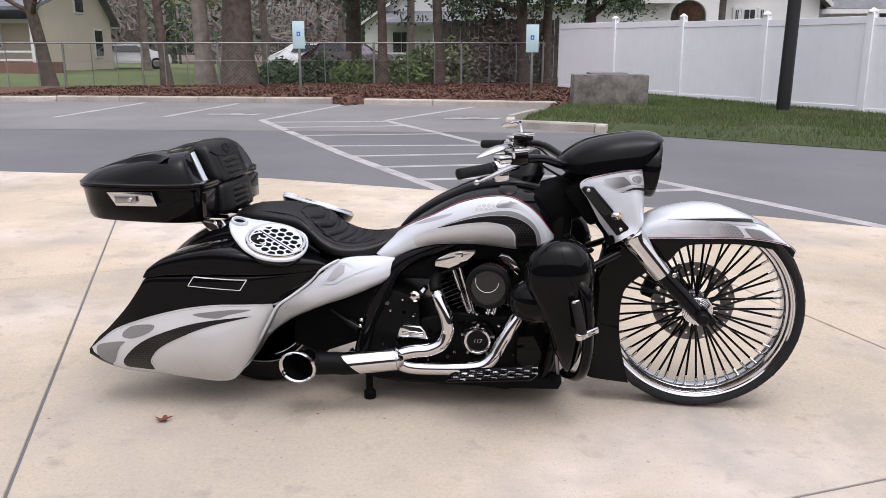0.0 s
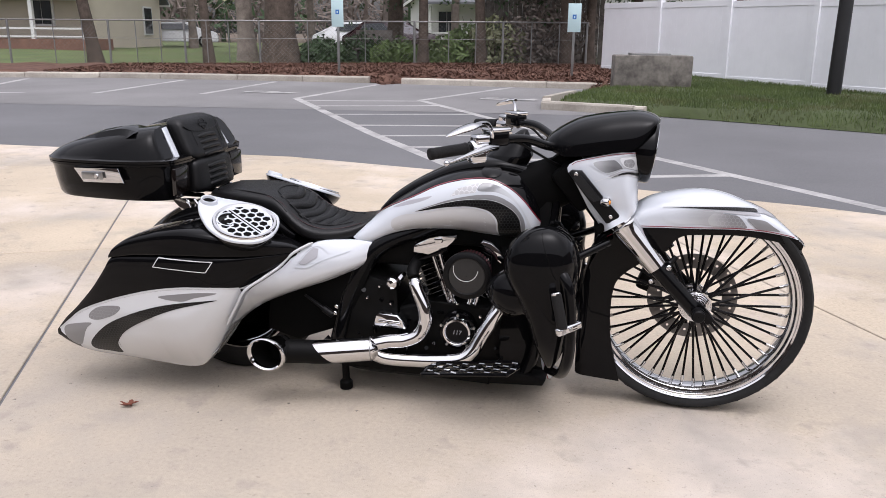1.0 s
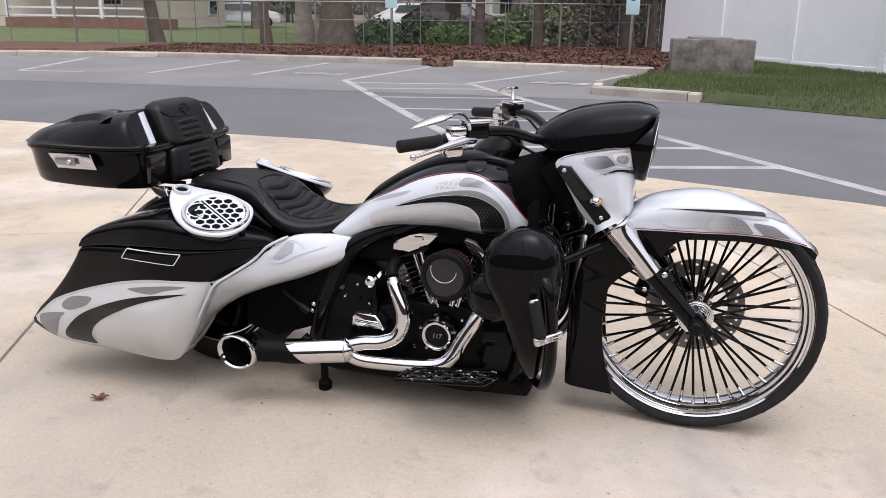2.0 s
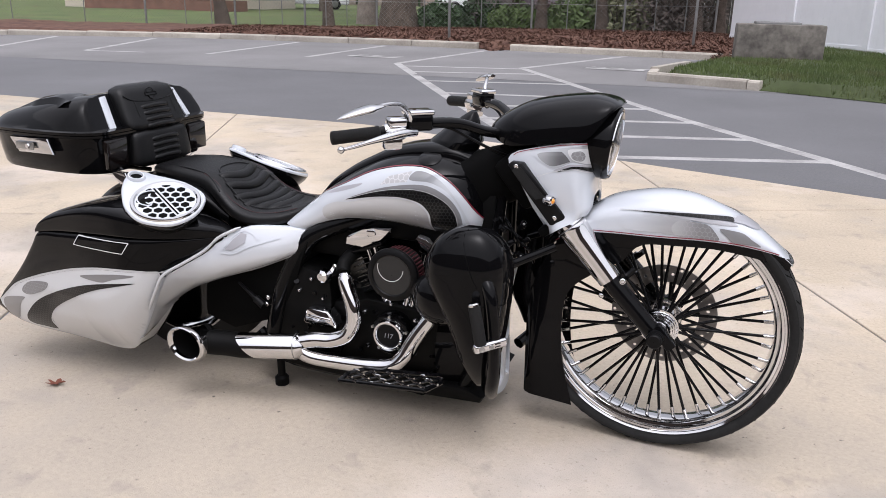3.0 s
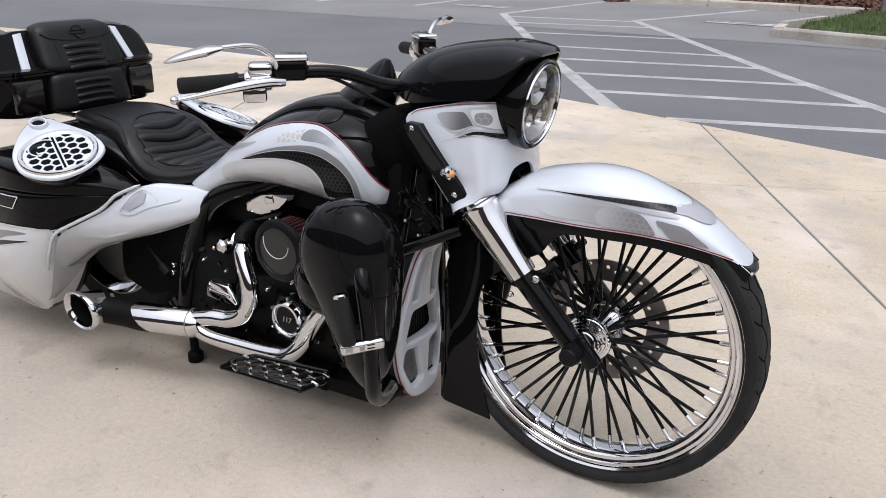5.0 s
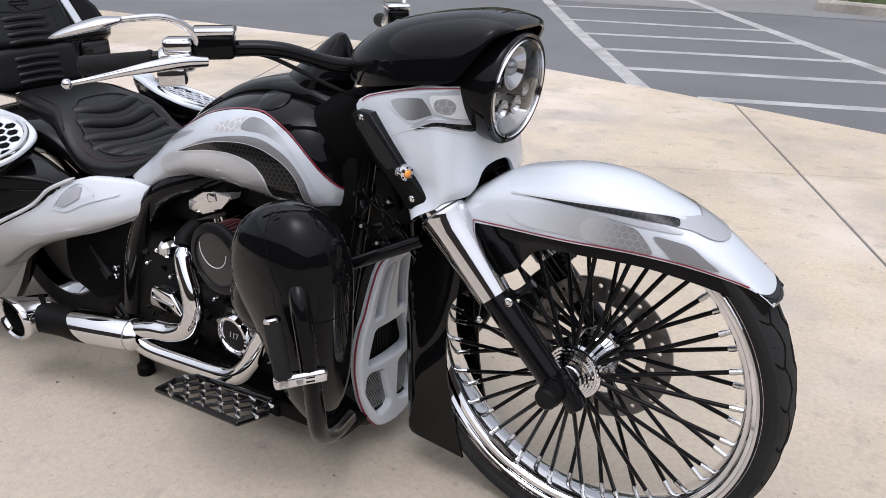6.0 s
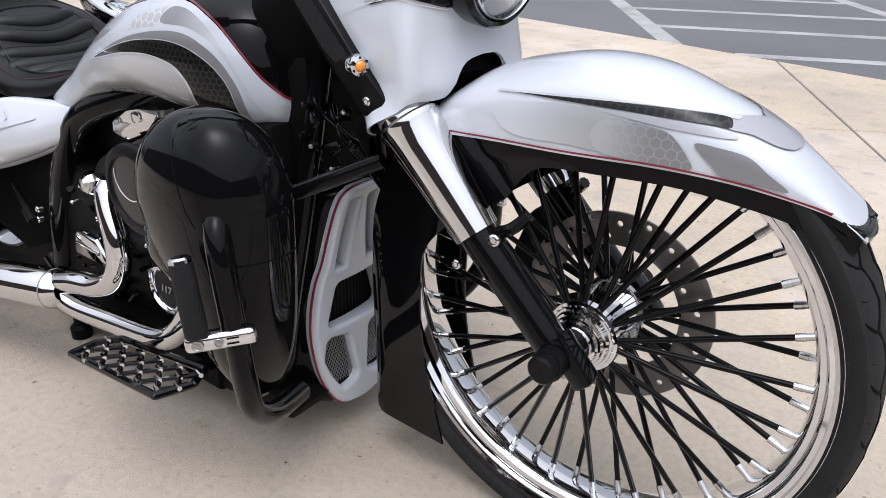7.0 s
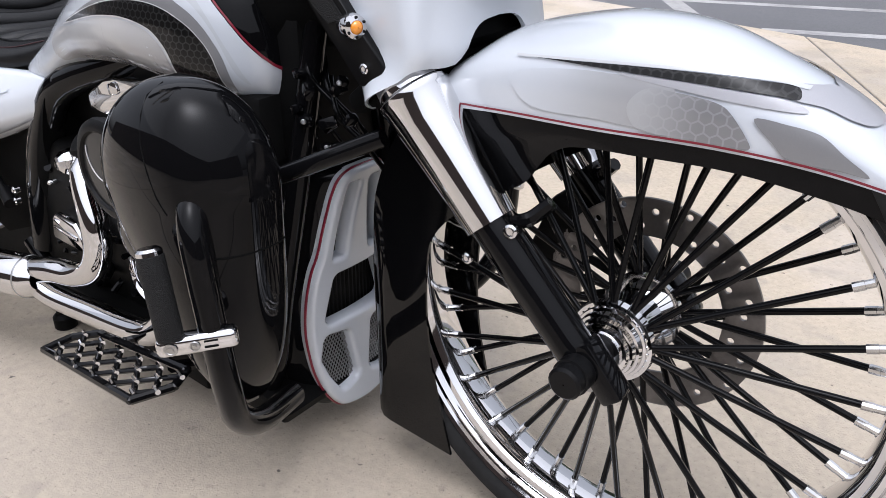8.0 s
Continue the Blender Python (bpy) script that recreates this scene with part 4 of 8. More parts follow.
# ---- cars in the distance ----
def car(x, y, turn, paint, label):
    base = Matrix.Translation((x, y, rise(y))) @ Matrix.Rotation(radians(turn), 4, "Z")
    cr = thing("car", (x, y, rise(y)), label, "car", "parked cars")
    prof = [(-2.2, 0.35), (-2.25, 0.75), (-1.7, 0.95), (-1.0, 1.38), (0.5, 1.42), (1.2, 1.0), (2.1, 0.85), (2.25, 0.55), (2.2, 0.3)]
    bm = bmesh.new()
    loops = []
    for v, k in ((-0.88, 0.96), (-0.85, 1.0), (0.85, 1.0), (0.88, 0.96)):
        loops.append([(a, v * (1.0 if b < 0.96 else 0.82), 0.3 + (b - 0.3) * k) for a, b in prof])
    rings(bm, loops)
    bmesh.ops.bevel(bm, geom=bm.edges[:], offset=0.05, segments=2, affect="EDGES")
    bm.transform(base)
    part("body", bm, paint, cr)
    for sv in (-1, 1):
        bm = bmesh.new()
        slab(bm, [(-1.05, sv * 0.80, 0.98), (-0.85, sv * 0.74, 1.30), (0.40, sv * 0.74, 1.32), (0.95, sv * 0.80, 1.0)], (0, sv * 0.06, 0))
        bm.transform(base)
        part("side_window", bm, WINDOW, cr, "", False)
        for wx in (-1.35, 1.4):
            bm = bmesh.new()
            lathe(bm, [(0.20, -0.1), (0.30, -0.1), (0.33, -0.06), (0.33, 0.06), (0.30, 0.1), (0.20, 0.1)], (wx, sv * 0.82, 0.33), (0, 1, 0), 20, closed=True)
            bm.transform(base)
            tyre = part("wheel", bm, RUBBER, cr)
            bm = bmesh.new()
            lathe(bm, [(0.21, 0.08), (0.18, 0.09), (0.001, 0.06)], (wx, sv * 0.82, 0.33), (0, sv, 0), 16)
            bm.transform(base)
            part("rim", bm, STEEL, tyre)


car(-25.2, 40.2, 28, CARWHITE, "white sedan parked in front of a house")
car(-10.5, 33.0, -30, CARDARK, "dark red car parked between the trees")
car(-12.8, 36.0, 0, CARWHITE, "white car parked beyond the thick trunk")
# small bench by the fence
bench = thing("garden_bench", (-7.9, 22.0, rise(22)), "grey weathered garden bench behind the fence", "bench")
for name, ctr, size in (("seat", (0, 0, 0.45), (1.2, 0.4, 0.05)), ("backrest", (0, 0.2, 0.80), (1.2, 0.05, 0.45)), ("leg", (-0.5, 0, 0.22), (0.07, 0.36, 0.44)), ("leg", (0.5, 0, 0.22), (0.07, 0.36, 0.44))):
    bm = bmesh.new()
    box(bm, Vector(ctr) + Vector((-7.9, 22.0, rise(22))), size, 0.008)
    part(name, bm, WOODGREY, bench)

# unseen dark walls behind the camera, added to close the place and darken reflections
bm = bmesh.new()
box(bm, (-5.25, -6.7, 1.30), (27.5, 0.3, 2.7))
setting("wall_south", bm, WALLGREY, "unseen dark wall south of the apron, added to darken reflections", "wall")
bm = bmesh.new()
box(bm, (8.65, -2.7, 1.30), (0.3, 8.3, 2.7))
setting("wall_east", bm, WALLGREY, "unseen dark wall east of the apron, added to dim light and reflections", "wall")

# a dead leaf on the concrete
def dead_leaf(x, y, size, turn, seed):
    rnd = random.Random(seed)
    bm = bmesh.new()
    pts = [(math.cos(a) * size * (0.75 + 0.35 * math.cos(5 * a)), math.sin(a) * size * 0.6 * (0.8 + 0.3 * math.cos(5 * a))) for a in (2 * math.pi * k / 24 for k in range(24))]
    ctr = bm.verts.new((0, 0, 0.004))
    ring = [bm.verts.new((a, b, 0.004 + 0.012 * abs(math.sin(k * 0.7 + seed)))) for k, (a, b) in enumerate(pts)]
    for i in range(24):
        bm.faces.new((ctr, ring[i], ring[(i + 1) % 24]))
    bm.transform(Matrix.Translation((x, y, 0.001)) @ Matrix.Rotation(turn, 4, "Z"))
    ob = link_mesh("dead_leaf", bm, DEADLEAF, True, 80)
    tagged(ob, "curled red-brown dead leaf on the concrete", "leaf")


dead_leaf(-1.84, -0.47, 0.032, 0.4, 1)

# ---- the motorcycle ----
from mathutils.bvhtree import BVHTree

bike = thing("motorcycle", (-0.9, 0, 0), "custom bagger motorcycle, gloss black and pearl white, parked on concrete", "motorcycle")


def surface(bm):
    bm.normal_update()
    bm.faces.ensure_lookup_table()
    return BVHTree.FromBMesh(bm)


def decal(name, outline, bvh, material, parent, s, lift=0.0008, step=0.010, label=""):
    """A painted shape of the side view, laid on a surface from the side s (-1 right, 1 left)."""
    bm = bmesh.new()
    bm.faces.new([bm.verts.new((p[0], 0, p[1])) for p in outline])
    bmesh.ops.triangulate(bm, faces=bm.faces[:])
    for _ in range(9):
        long = [e for e in bm.edges if e.calc_length() > step]
        if not long:
            break
        bmesh.ops.subdivide_edges(bm, edges=long, cuts=1, use_grid_fill=False)
        bmesh.ops.triangulate(bm, faces=bm.faces[:])
    for v in bm.verts:
        hit, normal, _, _ = bvh.ray_cast(Vector((v.co.x, 3 * s, v.co.z)), Vector((0, -s, 0)))
        if hit is None:
            near, normal, _, _ = bvh.find_nearest(Vector((v.co.x, 0.2 * s, v.co.z)))
            hit = near
        if normal.y * s < 0:
            normal = -normal
        v.co = hit + normal * (lift + 0.0009)
    return part(name, bm, material, parent, label, True, 80)


def stripe(name, line, bvh, material, parent, s, width=0.003, lift=0.0012):
    """A thin painted line on a surface."""
    pts = smooth_line(line, 8)
    left, right = [], []
    for i, p in enumerate(pts):
        d = (pts[min(i + 1, len(pts) - 1)] - pts[max(i - 1, 0)])
        d = d.normalized()
        nrm = Vector((-d.y, d.x))
        left.append(p + nrm * width / 2)
        right.append(p - nrm * width / 2)
    return decal(name, left + right[::-1], bvh, material, parent, s, lift)


def bent(pts, n=6):
    return [tuple(p) for p in smooth_line(pts, n, closed=True)]


def bolt(name, centre, axis, r, h, parent, material=None, label=""):
    bm = bmesh.new()
    lathe(bm, [(0.0001, h), (r * 0.45, h), (r * 0.5, h * 0.6), (r * 0.62, h * 0.6), (r * 0.7, h), (r, h * 0.8), (r, 0)], centre, axis, 12)
    return part(name, bm, material or CHROME, parent, label)


def ribbon(bm, a, b, depth, s, bulge, across=9, thick=0.03):
    """A shell between two lines of the side view; depth(x, z) is its distance from the middle."""
    front, back = [], []
    for p, q in zip(a, b):
        row, low = [], []
        for j in range(across):
            t = j / (across - 1)
            x, z = p[0] + (q[0] - p[0]) * t, p[1] + (q[1] - p[1]) * t
            d = depth(x, z)
            row.append((x, s * (d + bulge * (1 - abs(2 * t - 1) ** 2.6)), z))
            low.append((x, s * (d - thick), z))
        front.append(row)
        back.append(low)
    loops = [f + g[::-1] for f, g in zip(front, back)]
    rings(bm, loops, True, True)


# front wheel -------------------------------------------------------------
AX = Vector((0.011, 0.0, 0.3715))
# the front end is turned very slightly to the left
STEER[0] = Matrix.Translation((-0.25, 0, 0)) @ Matrix.Rotation(radians(0.7), 4, "Z") @ Matrix.Translation((0.25, 0, 0))
wheel = Group("front_wheel", bike)
bm = bmesh.new()
lathe(bm, [(0.342, -0.054), (0.344, -0.051), (0.342, -0.047), (0.334, -0.049), (0.330, -0.053), (0.325, -0.050), (0.323, -0.045), (0.317, -0.045), (0.314, -0.041), (0.312, -0.036), (0.305, -0.034), (0.301, -0.029), (0.298, -0.023), (0.296, 0.0),
           (0.298, 0.023), (0.301, 0.029), (0.305, 0.034), (0.312, 0.036), (0.314, 0.041), (0.323, 0.045), (0.330, 0.053), (0.342, 0.054), (0.328, 0.044), (0.314, 0.0), (0.328, -0.044)], AX, (0, 1, 0), 128, closed=True)
part("rim", bm, CHROME, wheel, "stepped chrome rim", angle=25)
bm = bmesh.new()
lathe(bm, [(0.332, -0.046), (0.340, -0.055), (0.350, -0.060), (0.359, -0.058), (0.3655, -0.047), (0.370, -0.028), (0.3715, 0), (0.370, 0.028), (0.3655, 0.047), (0.359, 0.058), (0.350, 0.060), (0.340, 0.055), (0.332, 0.046)], AX, (0, 1, 0), 128, closed=True)
TYRE = part("tyre", bm, RUBBER, wheel, "low-profile black rubber tyre")
def tread(y, a):
    """A place on the tread, at y across it and angle a round the axle."""
    r = 0.3718 - 0.0070 * (abs(y) / 0.050) ** 2.6 - 0.0021
    return AX + Vector((r * math.cos(a), y, r * math.sin(a)))


bm = bmesh.new()
PITCH = 2 * math.pi / 30
for sgn in (-1, 1):
    ring = []
    for i in range(30):
        for f, y in ((0.0, 0.014), (0.30, 0.020), (0.62, 0.033), (0.80, 0.025)):
            ring.append(tread(sgn * y, PITCH * (i + f + (0.5 if sgn > 0 else 0))))
    tube(bm, ring + ring[:1], 0.0032, 4, False)
    for i in range(30):
        a0 = PITCH * (i + 0.62 + (0.5 if sgn > 0 else 0))
        tube(bm, [tread(sgn * (0.033 + 0.021 * t), a0 + 0.05 * t * t) for t in (0, 0.25, 0.5, 0.75, 1.0)], [0.0031, 0.0032, 0.0031, 0.0026, 0.0008], 4)
        tube(bm, [tread(sgn * (0.040 + 0.012 * t), a0 + 0.10 + 0.02 * t) for t in (0, 0.5, 1.0)], [0.0008, 0.0024, 0.0008], 4)
part("tread_groove", bm, DARK, TYRE, "curved tread sipes")
bm = bmesh.new()
hubp = [(0.017, -0.094), (0.026, -0.094), (0.027, -0.088), (0.032, -0.088), (0.034, -0.081), (0.037, -0.080), (0.039, -0.073), (0.042, -0.072), (0.044, -0.064), (0.047, -0.063), (0.049, -0.055), (0.0455, -0.054), (0.0455, -0.051), (0.053, -0.050), (0.054, -0.040), (0.050, -0.034), (0.038, -0.022), (0.034, 0)]
hubp = [(r, h * (0.86 if h < -0.052 else 1.0)) for r, h in hubp]
lathe(bm, hubp + [(r, -h) for r, h in hubp[-2::-1]], AX, (0, 1, 0), 64)
HUB = part("hub", bm, CHROME, wheel, "stepped chrome hub", angle=25)
for i in range(30):
    a = 2 * math.pi * i / 30
    bm = bmesh.new()
    bmesh.ops.create_icosphere(bm, subdivisions=1, radius=0.0032, matrix=Matrix.Translation(AX + Vector((0.0475 * math.cos(a), -0.0500, 0.0462 * math.sin(a)))))
    part("rivet", bm, CHROME, HUB)
# one spoke mesh per hub side, turned round the axle
SPOKES = 50
for i in range(SPOKES):
    near = -1 if i % 2 == 0 else 1
    a = 2 * math.pi * i / SPOKES + radians(1.2)
    k = 1 if (i // 2) % 2 == 0 else -1
    foot = AX + Vector((0.0485 * math.cos(a + k * 0.12), near * 0.045, 0.0485 * math.sin(a + k * 0.12)))
    head = AX + Vector((0.2985 * math.cos(a), near * 0.006, 0.2985 * math.sin(a)))
    d = (head - foot).normalized()
    bm = bmesh.new()
    tube(bm, [foot, head - d * 0.024], 0.0043, 10)
    sp = part("spoke", bm, BLACK, wheel)
    bm = bmesh.new()
    tube(bm, [head - d * 0.0262, head - d * 0.026, head - d * 0.014, head - d * 0.0138, head - d * 0.003, head - d * 0.0028, head], [0.0046, 0.0056, 0.0056, 0.0050, 0.0050, 0.0064, 0.0064], 10)
    part("nipple", bm, NIPPLE, sp, "bright metal spoke nipple", angle=30)
# brake disc on the far side, drilled
def disc_field(u, v):
    r = np.hypot(u, v)
    f = np.maximum(r - 0.150, 0.099 - r)
    for i in range(40):
        a, rr = 2 * math.pi * (i + 0.3) / 40, (0.1415, 0.1245, 0.1330, 0.1125)[i % 4]
        f = np.maximum(f, 0.0046 - np.hypot(u - rr * math.cos(a), v - rr * math.sin(a)))
    return f


bm = bmesh.new()
pierced(bm, disc_field, lambda u, v, h: AX + Vector((u, 0.060 - h, v)), (-0.152, 0.152, -0.152, 0.152), 0.0027, 0.005, 0.0006)
DISC = shade("brake_disc_steel", (0.20, 0.19, 0.185), 0.35, metal=0.9, vary=0.2, grain=200)
disc = part("brake_disc", bm, DISC, wheel, "dark drilled steel brake disc")
for i in range(10):
    a = 2 * math.pi * i / 10
    bm = bmesh.new()
    tube(bm, [AX + Vector((0.052 * math.cos(a), 0.062, 0.052 * math.sin(a))), AX + Vector((0.101 * math.cos(a + 0.2), 0.063, 0.101 * math.sin(a + 0.2)))], [0.009, 0.006], 6)
    part("carrier_arm", bm, MATTE, disc)

# fork -------------------------------------------------------------------
FK_TOP, FK_MID, FK_AX = Vector((-0.252, 0, 0.662)), Vector((-0.128, 0, 0.516)), Vector((0.002, 0, 0.381))


def fork_leg(s):
    y = Vector((0, s * 0.113, 0))
    fork = Group("fork_leg", bike)
    bm = bmesh.new()
    d1 = (FK_MID - FK_TOP).normalized()
    lathe(bm, [(0.024, -0.035), (0.033, -0.024), (0.0400, -0.006), (0.0405, 0.009), (0.0440, 0.011), (0.0455, 0.013), (0.0460, 0.017), (0.0452, 0.021), (0.0440, 0.026), (0.0415, 0.050), (0.0320, (FK_MID - FK_TOP).length), (0.026, (FK_MID - FK_TOP).length + 0.001)], FK_TOP + y, d1, 40)
    part("fork_cover", bm, CHROME, fork, "tapered chrome fork cover", angle=25)
    bm = bmesh.new()
    end = FK_AX + y + Vector((0.01, 0, -0.012))
    L = (end - FK_MID - y).length
    lathe(bm, [(0.001, -0.01), (0.0262, -0.01), (0.0268, 0.0), (0.0262, L * 0.5), (0.0255, L * 0.8), (0.026, L * 0.96), (0.020, L + 0.012), (0.001, L + 0.014)], FK_MID + y, end - FK_MID - y, 32)
    # axle clamp in front of the leg's foot
    box(bm, FK_AX + y + Vector((0.028, 0.004 * s, -0.006)), (0.030, 0.034, 0.078), 0.006, Matrix.Rotation(-0.72, 4, "Y"))
    part("fork_lower", bm, BLACK, fork, "gloss black fork lower")
    bm = bmesh.new()
    lathe(bm, [(0.001, 0.044), (0.017, 0.044), (0.0205, 0.041), (0.0205, 0.028), (0.023, 0.027), (0.023, 0.0), (0.018, -0.06)], FK_AX + y + Vector((0.008, s * 0.012, -0.006)), (0, s, 0), 20)
    part("axle_cap", bm, SATIN, fork, "ribbed black axle cap")
    bm = bmesh.new()
    tube(bm, smooth_line([FK_MID + y + Vector((0.024, 0, 0.006)), FK_MID + y + Vector((0.040, -s * 0.02, 0.008)), FK_MID + y + Vector((0.062, -s * 0.03, 0.030))], 4), 0.009, 8)
    part("fender_bracket", bm, BLACK, fork)
    bolt("bolt", FK_MID + y + Vector((0.036, s * 0.012, 0.004)), (0.2, s, 0.1), 0.0085, 0.008, fork)
    bolt("bolt", FK_MID + y + Vector((-0.016, s * 0.022, -0.042)), (0, s, 0), 0.007, 0.006, fork)


fork_leg(-1)
fork_leg(1)
bm = bmesh.new()
tube(bm, [AX + Vector((0.01, -0.13, -0.01)), AX + Vector((0.01, 0.13, -0.01))], 0.0125, 16)
part("axle", bm, STEEL, bike)
bm = bmesh.new()
box(bm, (-0.135, 0.085, 0.43), (0.06, 0.05, 0.11), 0.012, Matrix.Rotation(0.35, 4, "Y"))
part("brake_caliper", bm, MATTE, bike, "black brake caliper")
bm = bmesh.new()
tube(bm, smooth_line([(-0.15, 0.09, 0.46), (-0.11, 0.10, 0.53), (-0.16, 0.08, 0.60), (-0.25, 0.06, 0.70)], 6), 0.005, 8)
part("brake_hose", bm, SATIN, bike)

# front fender ------------------------------------------------------------
FENDERFADE = fade_paint("airbrushed_fender", (0.57, 0.60, 0.64), (0.36, 0.365, 0.375), (-0.11, 0.69), (0.03, 0.68))
HEXFENDER = hex_fade("airbrushed_honeycomb", (0.20, 0.20, 0.205), (0.26, 0.26, 0.27), (0.40, 0.405, 0.415), 0.015, 0.10)
FZ = [(-0.330, 0.590), (-0.312, 0.612), (-0.284, 0.642), (-0.211, 0.690), (-0.157, 0.7245), (-0.085, 0.7455), (-0.015, 0.7560), (0.062, 0.7510), (0.135, 0.7270), (0.212, 0.6915), (0.272, 0.6465), (0.326, 0.598)]
FE = [(-0.330, 0.560), (-0.28, 0.604), (-0.22, 0.632), (-0.161, 0.640), (-0.034, 0.645), (0.090, 0.647), (0.196, 0.640), (0.285, 0.622), (0.326, 0.603)]
FW = [(-0.330, 0.060), (-0.31, 0.080), (-0.28, 0.084), (-0.15, 0.093), (0.0, 0.098), (0.12, 0.083), (0.22, 0.067), (0.28, 0.054), (0.31, 0.047), (0.326, 0.040)]


def fender_ring(x, inset=0.0, shift=0.0):
    top, edge, hw = along(x, FZ) - inset, along(x, FE), along(x, FW) - inset
    edge = min(edge + shift, top - 0.002)
    out = []
    for j in range(33):
        a = math.pi * j / 32
        c, sn = math.cos(a), math.sin(a)
        y = math.copysign(abs(c) ** 0.90, c) * hw
        z = edge + (top - edge) * sn ** 0.55
        out.append((x, -y, z))
    return out


xs = [-0.330 + 0.656 * i / 60 for i in range(61)]
bm = bmesh.new()
loops = [fender_ring(x) + fender_ring(x, 0.004)[::-1] for x in xs]
rings(bm, loops, True, True)
fender = part("front_fender", bm, WHITE, bike, "pearl white front fender with grey honeycomb graphics", angle=50)
fender.data.materials.append(BLACK)
for poly in fender.data.polygons:
    if poly.center.x < -0.225:
        poly.material_index = 1


def fender_at(x, a, s):
    """A point of the fender's outer skin: a runs from its lower edge (0) to its crest."""
    top, edge, hw = along(x, FZ), along(x, FE), along(x, FW)
    return Vector((x, s * abs(math.cos(a)) ** 0.90 * hw, edge + (top - edge) * math.sin(a) ** 0.55))


def fender_paint(name, outline, material, s, lift):
    """A painted shape of the side view, wrapped over the fender's skin."""
    flat = []
    for x, z in outline:
        top, edge = along(x, FZ), along(x, FE)
        k = max(0.0, min(1.0, (z - edge) / (top - edge)))
        flat.append((x, math.asin(k ** (1 / 0.55))))
    bm = bmesh.new()
    bm.faces.new([bm.verts.new((x, a * 0.08, 0)) for x, a in flat])
    bmesh.ops.triangulate(bm, faces=bm.faces[:])
    for _ in range(9):
        long = [e for e in bm.edges if e.calc_length() > 0.007]
        if not long:
            break
        bmesh.ops.subdivide_edges(bm, edges=long, cuts=1, use_grid_fill=False)
        bmesh.ops.triangulate(bm, faces=bm.faces[:])
    for v in bm.verts:
        x, a = v.co.x, min(1.5707, max(0.0, v.co.y / 0.08))
        p = fender_at(x, a, s)
        dx = fender_at(x + 0.002, a, s) - fender_at(x - 0.002, a, s)
        da = fender_at(x, min(1.5707, a + 0.03), s) - fender_at(x, max(0.0, a - 0.03), s)
        n = dx.cross(da).normalized()
        if n.y * s < 0 or (abs(n.y) < 0.05 and n.z < 0):
            n = -n
        v.co = p + n * (lift + 0.0012)
    return part(name, bm, material, fender, "", True, 80)


def fender_line(name, line, material, s, width, lift):
    pts = smooth_line(line, 8)
    left, right = [], []
    for i, p in enumerate(pts):
        d = (pts[min(i + 1, len(pts) - 1)] - pts[max(i - 1, 0)]).normalized()
        left.append(p + Vector((-d.y, d.x)) * width / 2)
        right.append(p - Vector((-d.y, d.x)) * width / 2)
    return fender_paint(name, left + right[::-1], material, s, lift)


